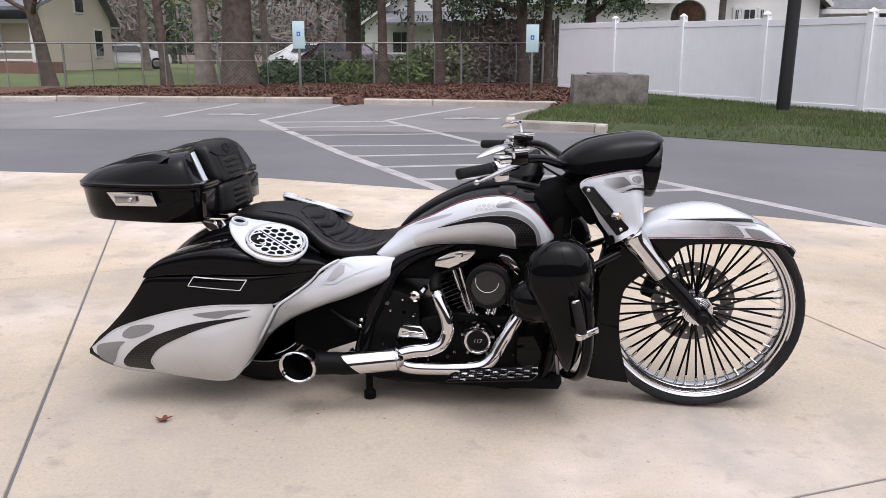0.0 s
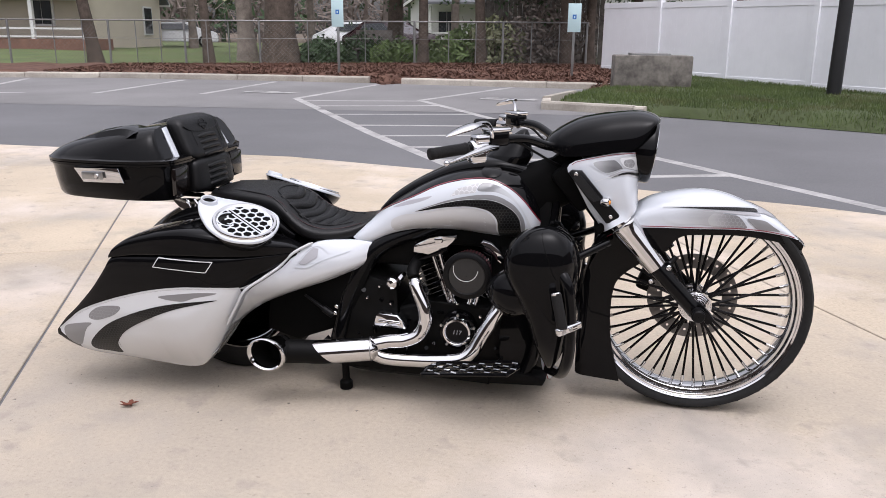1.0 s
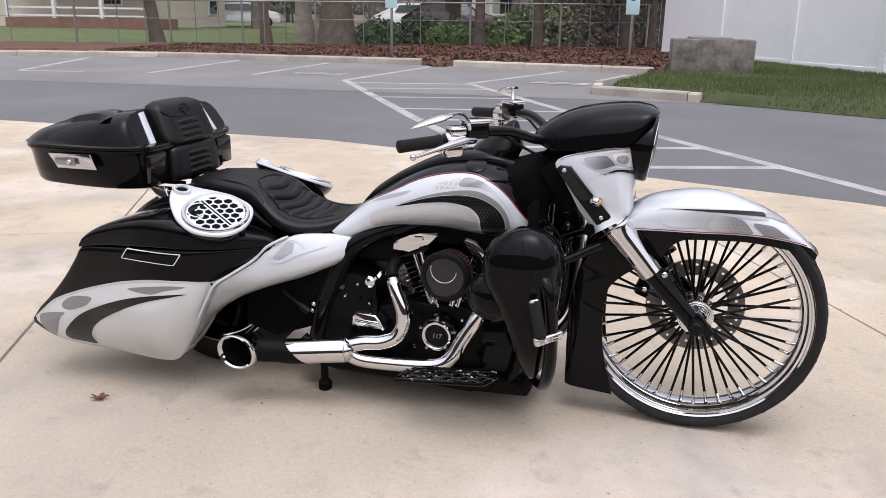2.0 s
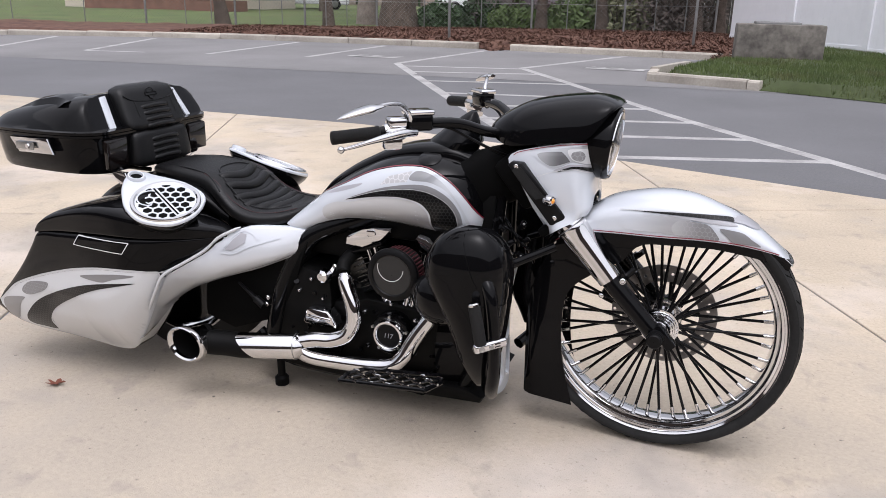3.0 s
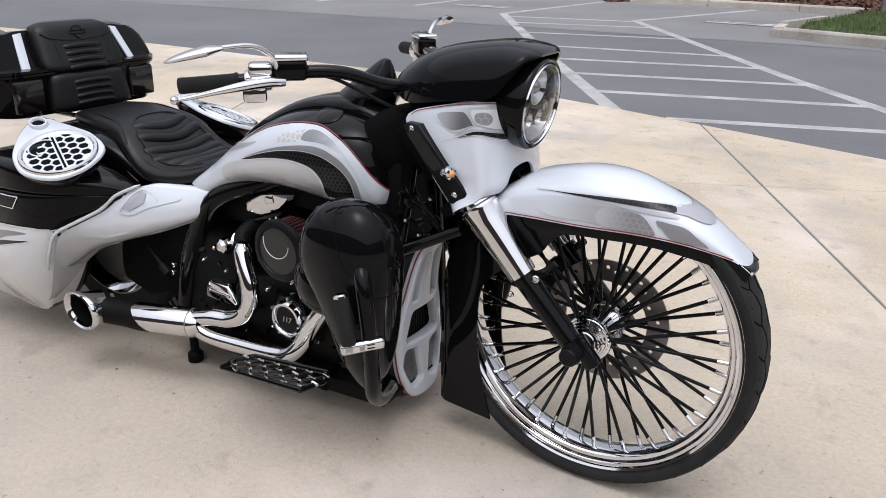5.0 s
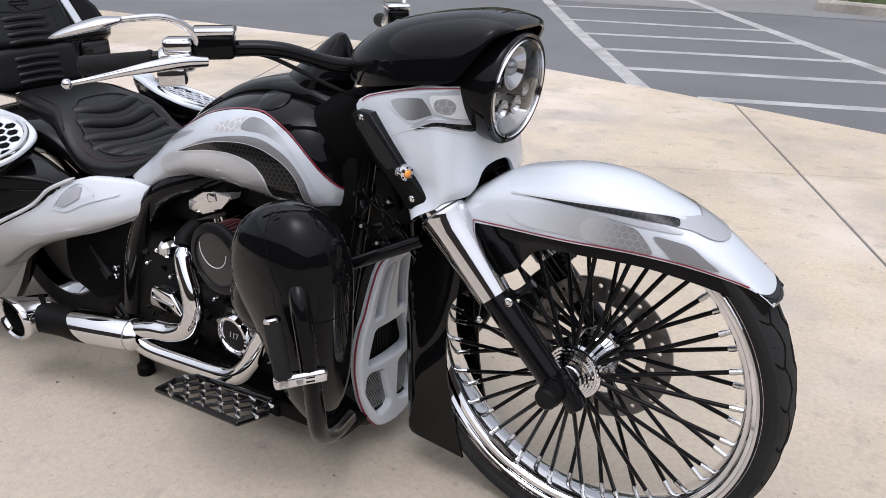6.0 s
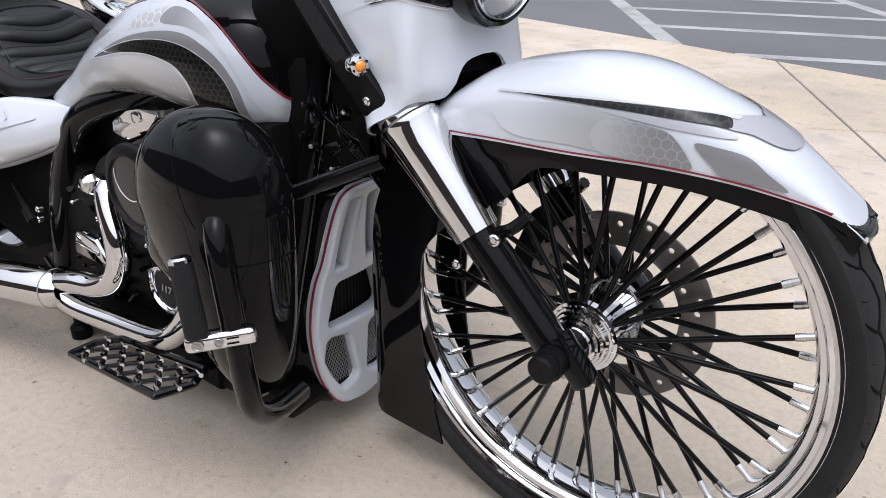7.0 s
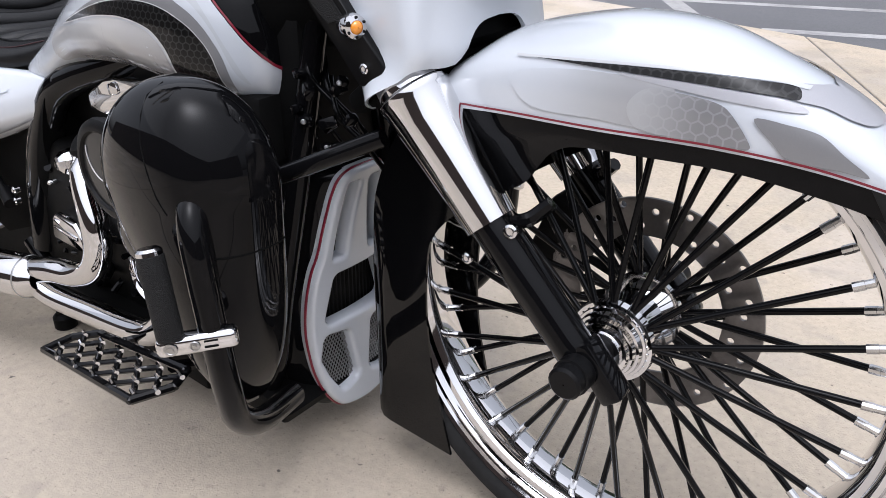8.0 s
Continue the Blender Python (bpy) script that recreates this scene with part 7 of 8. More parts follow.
    def on(u, v, h):
        return C + U * u + V * v + N * h
    oval = [(0.104 * math.cos(t), 0.104 * math.sin(t)) for t in (2 * math.pi * k / 40 for k in range(40))]
    shape = smooth_line([(0.110, 0.0), (0.082, -0.080), (0.0, -0.113), (-0.075, -0.090), (-0.128, -0.045), (-0.168, 0.005), (-0.188, 0.055), (-0.165, 0.092), (-0.12, 0.100), (-0.06, 0.112), (0.0, 0.116), (0.080, 0.088)], 5, True)
    bm = bmesh.new()
    rings(bm, [[on(p.x * k, p.y * k, h) for p in shape] for k, h in ((0.55, -0.060), (0.80, -0.045), (0.94, -0.020), (0.985, -0.006), (0.985, 0.0005))])
    part("pod_base", bm, BLACK, lid, "gloss black foot of the speaker pod", angle=35)
    bm = bmesh.new()
    rings(bm, [[on(p.x * k, p.y * k, h) for p in shape] for k, h in ((0.98, -0.004), (1.0, -0.002), (1.0, 0.003), (0.985, 0.006), (0.955, 0.008))])
    pod = part("speaker_pod", bm, WHITE, lid, "pearl white speaker pod", angle=35)
    bm = bmesh.new()
    rings(bm, [[on(x * k, y * k, h) for x, y in oval] for k, h in ((1.0, 0.006), (1.0, 0.012), (0.97, 0.016), (0.90, 0.016), (0.86, 0.012), (0.86, 0.006))], True, False)
    part("trim_ring", bm, CHROME, pod, "chrome speaker trim ring")
    bm = bmesh.new()
    bm.faces.new([bm.verts.new(on(x * 0.90, y * 0.90, 0.0088)) for x, y in oval])
    part("speaker_cone", bm, DARK, pod)
    bm = bmesh.new()
    rings(bm, [[on(-0.05 + x * 0.30 + 0.0, -0.03 + y * 0.30, 0.010) for x, y in oval], [on(-0.05 + x * 0.16, -0.03 + y * 0.16, 0.0092) for x, y in oval]], True, False)
    part("tweeter", bm, SATIN, pod)
    # white plate pierced by hexagons on both sides of a long slot
    bm = bmesh.new()
    pierced(bm, grille_field, lambda u, v, h: on(u, v, 0.0118 + h), (-0.096, 0.096, -0.096, 0.096), 0.0021, 0.004, 0.0012)
    part("grille", bm, WHITE, pod, "white honeycomb speaker grille")
    bm = bmesh.new()
    hc = (-0.154, 0.054)
    rings(bm, [[on(hc[0] + r * math.cos(t), hc[1] + r * 0.8 * math.sin(t), h) for t in (2 * math.pi * k / 24 for k in range(24))] for r, h in ((0.030, 0.004), (0.030, 0.014), (0.027, 0.019), (0.023, 0.019), (0.020, 0.014), (0.019, 0.004))], True, False)
    part("port_ring", bm, WHITE, pod)
    bm = bmesh.new()
    bm.faces.new([bm.verts.new(on(hc[0] + 0.0205 * math.cos(t), hc[1] + 0.0165 * math.sin(t), 0.0105)) for t in (2 * math.pi * k / 24 for k in range(24))])
    part("port", bm, DARK, pod)

# rear fender and rear wheel ----------------------------------------------
bm = bmesh.new()
RC = Vector((-1.62, 0, 0.315))
lathe(bm, [(0.225, -0.09), (0.29, -0.092), (0.308, -0.08), (0.314, -0.04), (0.315, 0), (0.314, 0.04), (0.308, 0.08), (0.29, 0.092), (0.225, 0.09)], RC, (0, 1, 0), 72, closed=True)
rw = part("rear_wheel", bm, RUBBER, bike, "wide rear tyre on a chrome rim")
bm = bmesh.new()
lathe(bm, [(0.228, -0.092), (0.222, -0.094), (0.205, -0.07), (0.19, -0.06), (0.06, -0.05), (0.05, -0.10), (0.001, -0.10)], RC, (0, 1, 0), 48)
part("rim", bm, CHROME, rw, "chrome rear rim")
bm = bmesh.new()
RT = [(-2.12, 0.30), (-2.05, 0.40), (-1.95, 0.52), (-1.85, 0.60), (-1.75, 0.645), (-1.60, 0.660), (-1.45, 0.64), (-1.35, 0.58)]
RBt = [(-2.12, 0.24), (-1.95, 0.28), (-1.80, 0.50), (-1.60, 0.60), (-1.45, 0.58), (-1.35, 0.50)]
RW = [(-2.12, 0.14), (-1.9, 0.19), (-1.6, 0.20), (-1.35, 0.15)]
rings(bm, loft_x(RT, RBt, RW, -2.12, -1.35, 30, 28, 0.6, 0.7, 0.5))
part("rear_fender", bm, BLACK, bike, "gloss black rear fender")

MARKER = shade("dark_lens_panel", (0.007, 0.005, 0.0045), 0.10, coat=0.3)
# trunk -------------------------------------------------------------------
trunk = Group("trunk", bike)
PLAN = smooth_line([(-1.734, 0.0), (-1.735, 0.18), (-1.745, 0.250), (-1.80, 0.292), (-1.90, 0.312), (-2.05, 0.312), (-2.155, 0.290), (-2.215, 0.21), (-2.230, 0.0), (-2.215, -0.21), (-2.155, -0.290), (-2.05, -0.312), (-1.90, -0.312), (-1.80, -0.292), (-1.745, -0.250), (-1.735, -0.18)], 4, True)
TC = Vector((-1.97, 0.0))


def plan(k, z, lean=0.0):
    return [((TC.x + (p.x - TC.x) * k), p.y * k, z + lean * (p.x - TC.x)) for p in PLAN]


bm = bmesh.new()
rings(bm, [plan(0.86, 0.674, -0.02), plan(0.925, 0.677, -0.02), plan(0.948, 0.689, -0.018), plan(0.970, 0.733, -0.008), plan(0.988, 0.780), plan(1.0, 0.792), plan(1.018, 0.794), plan(1.02, 0.801), plan(1.0, 0.803)])
part("trunk_base", bm, BLACK, trunk, "gloss black lower trunk shell", angle=35)
bm = bmesh.new()


def lid_z(x, k):
    h = along(x, [(-2.25, 0.010), (-2.19, 0.032), (-2.06, 0.062), (-1.935, 0.088), (-1.83, 0.102), (-1.76, 0.106), (-1.70, 0.100)])
    return 0.806 + h * (1 - k ** 11) + 0.010


loops = [plan(1.022, 0.8035), plan(1.024, 0.812)]
for k in (1.0, 0.985, 0.96, 0.92, 0.87, 0.80, 0.70, 0.58, 0.45, 0.30, 0.15, 0.02):
    loops.append([(min(x, -1.760 - 0.52 * (lid_z(x, k) - 0.815)), y, lid_z(x, k)) for x, y, _ in plan(k, 0)])
rings(bm, loops)
tlid = part("trunk_lid", bm, BLACK, trunk, "gloss black trunk lid", angle=40)
for s in (-1, 1):
    # raised sculpted panel on the lid's flank
    bm = bmesh.new()
    loops = []
    for i in range(19):
        t = i / 18
        x = -2.13 + 0.275 * t
        w = 0.012 + 0.050 * min(1.0, t * 2.2)
        zc = lid_z(x, 0.72) - 0.010
        hh = 0.010 + 0.016 * min(1.0, t * 2.0) - (0.024 * max(0.0, (t - 0.75) / 0.25) ** 1.5)
        loops.append([(x, s * (0.205 + yy * w), zc + zz * hh) for yy, zz in ((-1.15, -1), (-1.0, 0.55), (-0.8, 0.9), (0.35, 1.0), (0.75, 0.75), (1.15, -1))])
    rings(bm, loops)
    part("lid_ridge", bm, BLACK, tlid, "", True, 25)
    # white stripe that runs over the lid beside the pad
    bm = bmesh.new()
    slab(bm, [(-1.838, s * 0.152, 0.912), (-1.806, s * 0.152, 0.914), (-1.752, s * 0.172, 0.815), (-1.770, s * 0.172, 0.815)], (0, s * 0.026, -0.004), 0.001)
    part("white_stripe", bm, WHITE, tlid)
    # latch
    bm = bmesh.new()
    slab(bm, [(-2.066, s * 0.304, 0.786), (-1.888, s * 0.318, 0.792), (-1.872, s * 0.314, 0.741), (-2.035, s * 0.300, 0.736)], (0, s * 0.016, 0), 0.005)
    latch = part("latch", bm, CHROME, trunk, "chrome trunk latch")
    bm = bmesh.new()
    slab(bm, [(-2.03, s * 0.321, 0.774), (-1.945, s * 0.332, 0.777), (-1.945, s * 0.332, 0.752), (-2.03, s * 0.321, 0.750)], (0, s * 0.008, 0), 0.003)
    part("latch_lever", bm, STEEL, latch)
    bm = bmesh.new()
    lathe(bm, [(0.0005, 0.012), (0.007, 0.012), (0.009, 0.009), (0.009, 0)], (-1.965, s * 0.331, 0.764), (0, s, 0), 16)
    part("lock", bm, CHROME, latch)
    bm = bmesh.new()
    box(bm, (-1.738, s * 0.200, 0.737), (0.020, 0.096, 0.098), 0.008)
    part("marker_panel", bm, MARKER, trunk, "dark reflective corner panel")
    bm = bmesh.new()
    slab(bm, [(-1.80, s * 0.16, 0.665), (-1.74, s * 0.16, 0.665), (-1.70, s * 0.17, 0.60), (-1.73, s * 0.17, 0.60)], (0, s * 0.012, 0), 0.002)
    tube(bm, [(-1.95, s * 0.15, 0.655), (-1.72, s * 0.15, 0.655), (-1.69, s * 0.16, 0.62)], 0.009, 8)
    part("trunk_bracket", bm, CHROME, trunk, "chrome trunk bracket")
bm = bmesh.new()
for y in (-0.15, -0.05, 0.05, 0.15):
    tube(bm, [(-2.12, y, 0.655), (-1.74, y, 0.655)], 0.008, 8)
part("rack", bm, BLACK, trunk)


def pad(name, c, size, lean, ribs, r0, r1):
    """A stuffed backrest with raised horizontal rolls."""
    bm = bmesh.new()
    sx, sy, sz = size
    loops = []
    for i in range(13):
        t = -1 + 2 * i / 12
        k = (1 - abs(t) ** 5) ** 0.3
        ring = []
        for j in range(36):
            a = 2 * math.pi * j / 36
            cs, sn = math.cos(a), math.sin(a)
            ring.append(Vector(c) + Vector((math.copysign(abs(cs) ** 0.55, cs) * sx / 2 * (0.55 + 0.45 * k) + lean * t * sz / 2, math.copysign(abs(sn) ** 0.4, sn) * sy / 2 * (0.72 + 0.28 * k - 0.05 * t), t * sz / 2)))
        loops.append(ring)
    rings(bm, loops)
    ob = part(name, bm, LEATHER, trunk, "black stitched leather backrest", angle=70)
    for i in range(ribs):
        bm = bmesh.new()
        z = r0 + (r1 - r0) * i / (ribs - 1)
        x = c[0] + sx / 2 * 0.88 + lean * (z - c[2])
        tube(bm, [(x + 0.004 - 0.010 * abs(k / 6) ** 4, c[1] + 0.072 * k / 6, z - 0.006 * (k / 6) ** 2) for k in range(-6, 7)], [0.004 if abs(k) == 6 else 0.0092 for k in range(-6, 7)], 10)
        part("roll", bm, LEATHER, ob)
    return ob


upper = pad("upper_backrest", (-1.775, 0, 0.867), (0.078, 0.272, 0.145), -0.42, 4, 0.812, 0.872)
lower = pad("lower_backrest", (-1.741, 0, 0.738), (0.078, 0.275, 0.125), -0.10, 4, 0.705, 0.768)
bm = bmesh.new()
tube(bm, smooth_line([(-1.7600, -0.122, 0.9120), (-1.7485, -0.09, 0.8950), (-1.7445, 0.0, 0.8870), (-1.7485, 0.09, 0.8950), (-1.7600, 0.122, 0.9120)], 6), 0.0022, 6)
part("seam", bm, LEATHER, upper)
for y in (-0.088, 0.088):
    bm = bmesh.new()
    tube(bm, [(-1.7480, y, 0.8920), (-1.7285, y, 0.8470), (-1.7185, y, 0.8090)], 0.0020, 6)
    part("seam", bm, LEATHER, upper)
# emblem on the backrest, as a plain shield and bar
bm = bmesh.new()
E0 = Vector((-1.7527, 0, 0.9095))
eu, ev = Vector((0, 1, 0)), Vector((-0.387, 0, 0.922))
for pts in ([(-0.026, -0.005), (0.026, -0.005), (0.026, 0.005), (-0.026, 0.005)],):
    tube(bm, [E0 + eu * a + ev * b for a, b in pts + pts[:1]], 0.0014, 5)
for pts in ([(-0.016, 0.007), (-0.014, 0.017), (0.0, 0.021), (0.014, 0.017), (0.016, 0.007)], [(-0.016, -0.007), (-0.008, -0.016), (0.0, -0.020), (0.008, -0.016), (0.016, -0.007)]):
    tube(bm, [E0 + eu * a + ev * b for a, b in pts], 0.0014, 5)
part("emblem", bm, BLACK, upper, "embossed plain shield emblem")

# engine ------------------------------------------------------------------
engine = Group("engine", bike)
bm = bmesh.new()
slab(bm, side([(-1.02, 0.16), (-0.98, 0.12), (-0.66, 0.12), (-0.60, 0.17), (-0.60, 0.28), (-0.66, 0.345), (-0.86, 0.345), (-0.95, 0.33), (-1.03, 0.30)], -0.135), (0, 0.27, 0), 0.015)
part("crankcase", bm, CAST, engine, "black engine crankcase", angle=30)
bm = bmesh.new()
slab(bm, side([(-1.22, 0.17), (-1.18, 0.14), (-1.00, 0.14), (-0.97, 0.20), (-0.98, 0.40), (-1.08, 0.43), (-1.20, 0.38)], -0.15), (0, 0.30, 0), 0.02)
part("gearbox", bm, CAST, engine, "black gearbox casting", angle=30)


def cylinder(foot, top):
    foot, top = Vector(foot), Vector(top)
    d = (top - foot)
    L = d.length
    q = d.to_track_quat("Z", "X").to_matrix().to_4x4()
    bm = bmesh.new()
    tube(bm, [foot, top], 0.056, 24)
    cyl = part("cylinder", bm, CAST, engine, "black finned cylinder")
    for i in range(11):
        bm = bmesh.new()
        c = foot + d * (0.06 + 0.90 * i / 10)
        box(bm, c, (0.128, 0.150, 0.0045), 0.0018, q, 1)
        part("fin", bm, FIN, cyl)
    bm = bmesh.new()
    c = top + d.normalized() * 0.022
    box(bm, c, (0.150, 0.165, 0.05), 0.012, q, 2)
    part("cylinder_head", bm, CAST, cyl, angle=30)
    bm = bmesh.new()
    c = top + d.normalized() * 0.062
    loops = []
    for z, k in ((-0.022, 0.95), (-0.016, 1.0), (-0.008, 0.98), (0.012, 0.90), (0.021, 0.74), (0.0225, 0.4)):
        loops.append([q @ Vector((0.075 * k * math.copysign(abs(math.cos(a)) ** 0.5, math.cos(a)), 0.085 * k * math.copysign(abs(math.sin(a)) ** 0.5, math.sin(a)), z)) + c for a in (2 * math.pi * j / 32 for j in range(32))])
    rings(bm, loops)
    part("rocker_cover", bm, CHROME, cyl, "chrome rocker cover", angle=30)


FIN = shade("fin_edges", (0.20, 0.20, 0.20), 0.26, metal=1.0, vary=0.3)
cylinder((-0.825, 0.0, 0.325), (-0.905, 0.0, 0.500))
cylinder((-0.735, 0.0, 0.325), (-0.645, 0.0, 0.500))
for x0, x1 in ((-0.800, -0.865), (-0.785, -0.838), (-0.735, -0.70), (-0.715, -0.675)):
    bm = bmesh.new()
    tube(bm, [(x0, -0.120, 0.345), (x0 + (x1 - x0) * 0.1, -0.12, 0.352), (x1, -0.120, 0.515)], [0.011, 0.0085, 0.0085], 12)
    part("pushrod_tube", bm, CHROME, engine, "chrome pushrod tube")
# rocker ends that show beside the tank
bm = bmesh.new()
slab(bm, side([(-0.926, 0.519), (-0.924, 0.543), (-0.905, 0.556), (-0.868, 0.572), (-0.835, 0.580), (-0.778, 0.584), (-0.774, 0.574), (-0.792, 0.563), (-0.812, 0.552), (-0.835, 0.532), (-0.872, 0.514)], -0.145), (0, 0.10, 0), 0.006)
end = part("rocker_end", bm, CHROME, engine, "chrome rocker box end", angle=35)
bm = bmesh.new()
box(bm, (-0.838, -0.140, 0.566), (0.030, 0.020, 0.022), 0.006, Matrix.Rotation(-0.3, 4, "Y"), 2)
part("rocker_boss", bm, CHROME, end)
bm = bmesh.new()
box(bm, (-0.865, -0.088, 0.510), (0.125, 0.10, 0.012), 0.003, Matrix.Rotation(-0.42, 4, "Y"), 2)
part("rocker_gasket", bm, BLACK, end)
bm = bmesh.new()
slab(bm, side([(-0.700, 0.562), (-0.690, 0.573), (-0.660, 0.566), (-0.628, 0.540), (-0.610, 0.512), (-0.628, 0.498), (-0.655, 0.520), (-0.672, 0.546)], -0.140), (0, 0.10, 0), 0.006)
part("rocker_end", bm, CHROME, engine, "chrome rocker box end", angle=35)
# air cleaner
AC = Vector((-0.722, -0.149, 0.481))
bm = bmesh.new()
lathe(bm, [(0.04, 0.0), (0.064, 0.012), (0.067, 0.020), (0.067, 0.082), (0.062, 0.086)], AC, (0, -1, 0), 48)
air = part("air_cleaner", bm, MATTE, engine, "round black air cleaner")
for i in range(40):
    a = 2 * math.pi * i / 40
    bm = bmesh.new()
    tube(bm, [AC + Vector((0.068 * math.cos(a), -0.024, 0.068 * math.sin(a))), AC + Vector((0.068 * math.cos(a), -0.080, 0.068 * math.sin(a)))], 0.0026, 4)
    part("filter_pleat", bm, shade("red_filter", (0.055, 0.008, 0.011), 0.6) if i == 0 else bpy.data.materials["red_filter"], air)
bm = bmesh.new()
lathe(bm, [(0.066, 0.080), (0.078, 0.081), (0.080, 0.088), (0.078, 0.096), (0.070, 0.101), (0.062, 0.102), (0.059, 0.098)], AC, (0, -1, 0), 64)
part("cleaner_face", bm, SATIN, air, "black ring of the air cleaner", angle=25)
bm = bmesh.new()
lathe(bm, [(0.060, 0.0975), (0.045, 0.0985), (0.001, 0.0990)], AC, (0, -1, 0), 56)
part("cleaner_glass", bm, shade("smoked_cover", (0.022, 0.022, 0.022), 0.28, coat=0.3, vary=0.2, spec=0.2), air, "smoked grey cover plate")
# pale tube arc that imitates a highlight on the smoked plate
bm = bmesh.new()
tube(bm, [AC + Vector((-0.004 + 0.040 * math.cos(a), -0.0992, 0.022 + 0.040 * math.sin(a))) for a in (radians(165 + 190 * k / 28) for k in range(29))], 0.0011, 6)
part("cleaner_arc", bm, SILVER, air, "thin pale arc drawn as a highlight on the cover plate")
# dark block added to fill the gap between the cylinders with shade
bm = bmesh.new()
box(bm, (-0.76, 0.05, 0.47), (0.36, 0.035, 0.26), 0.02)
part("coil_cover", bm, DARK, engine, "dark filler block in the gap between the cylinders")
# timer cover
TM = Vector((-0.763, -0.148, 0.260))
bm = bmesh.new()
slab(bm, side([(TM.x + 0.068 * math.cos(a) * (1.0 if abs(math.cos(a)) < 0.8 else 0.94), TM.z + 0.068 * math.sin(a)) for a in (2 * math.pi * k / 20 for k in range(20))], -0.130), (0, -0.046, 0), 0.008)
part("cam_cover", bm, BLACK, engine, "gloss black cam cover", angle=30)
bm = bmesh.new()
lathe(bm, [(0.054, 0.026), (0.052, 0.036), (0.047, 0.044), (0.041, 0.045), (0.037, 0.041), (0.036, 0.034)], TM, (0, -1, 0), 48)
timer = part("timer_cover", bm, CHROME, engine, "chrome-rimmed timer cover")
bm = bmesh.new()
lathe(bm, [(0.038, 0.034), (0.036, 0.037), (0.001, 0.038)], TM, (0, -1, 0), 40)
part("timer_face", bm, SATIN, timer)
for i in range(5):
    a = 2 * math.pi * i / 5 + 0.3
    bm = bmesh.new()
    tube(bm, [TM + Vector((0.059 * math.cos(a), -0.024, 0.059 * math.sin(a))), TM + Vector((0.059 * math.cos(a), -0.034, 0.059 * math.sin(a)))], 0.0045, 10)
    part("cover_bolt", bm, STEEL, timer)
txt = bpy.data.curves.new("engine_number", "FONT")
txt.body, txt.size, txt.extrude, txt.align_x, txt.align_y, txt.shear = "117", 0.021, 0.001, "CENTER", "CENTER", 0.15
tmp = bpy.data.objects.new("engine_number", txt)
me = bpy.data.meshes.new_from_object(tmp)
bpy.data.objects.remove(tmp)
bm = bmesh.new()
bm.from_mesh(me)
bm.transform(Matrix.Translation(TM + Vector((0, -0.0392, 0))) @ Matrix.Rotation(radians(90), 4, "X"))
part("engine_number", bm, MIDGREY, timer, "silver numerals 117", False)
for x, z, r in ((-0.86, 0.31, 0.007), (-0.69, 0.31, 0.007), (-0.85, 0.20, 0.007), (-0.69, 0.20, 0.007), (-0.77, 0.35, 0.006), (-1.04, 0.395, 0.0065), (-1.00, 0.335, 0.006), (-1.085, 0.35, 0.006), (-1.06, 0.25, 0.005), (-0.955, 0.285, 0.005)):
    bolt("engine_bolt", (x, -0.152 if x < -0.95 else -0.140, z), (0, -1, 0), r, 0.016, engine)
bm = bmesh.new()
slab(bm, side([(-1.052, 0.255), (-1.056, 0.266), (-1.046, 0.300), (-1.036, 0.309), (-0.968, 0.309), (-0.952, 0.288), (-0.936, 0.262), (-0.940, 0.252)], -0.195), (0, 0.05, 0), 0.009)
starter = part("starter_cover", bm, CHROME, engine, "chrome wedge-shaped cover", angle=35)
bm = bmesh.new()
box(bm, (-0.998, -0.192, 0.282), (0.080, 0.014, 0.010), 0.004, Matrix.Rotation(0.05, 4, "Y"), 2)
part("cover_rib", bm, CHROME, starter)
bm = bmesh.new()
lathe(bm, [(0.001, 0.030), (0.012, 0.029), (0.020, 0.022), (0.024, 0.010), (0.025, 0.0)], (-0.990, -0.158, 0.412), (-0.15, -1, 0.1), 9)
cap = part("sensor_cap", bm, CHROME, engine, "faceted chrome cap", angle=20)
bm = bmesh.new()
tube(bm, [(-0.968, -0.150, 0.428), (-0.955, -0.160, 0.446)], [0.012, 0.010], 6)
part("cap_nut", bm, CHROME, cap)
random.seed(7)
for k in range(26):
    x, z = random.uniform(-1.14, -0.62), random.uniform(0.16, 0.44)
    bm = bmesh.new()
    tube(bm, [(x, -0.13, z), (x + random.uniform(-0.03, 0.03), -0.155, z + random.uniform(-0.02, 0.02))], random.uniform(0.004, 0.010), 8)
    part("fitting", bm, BLACK, engine)

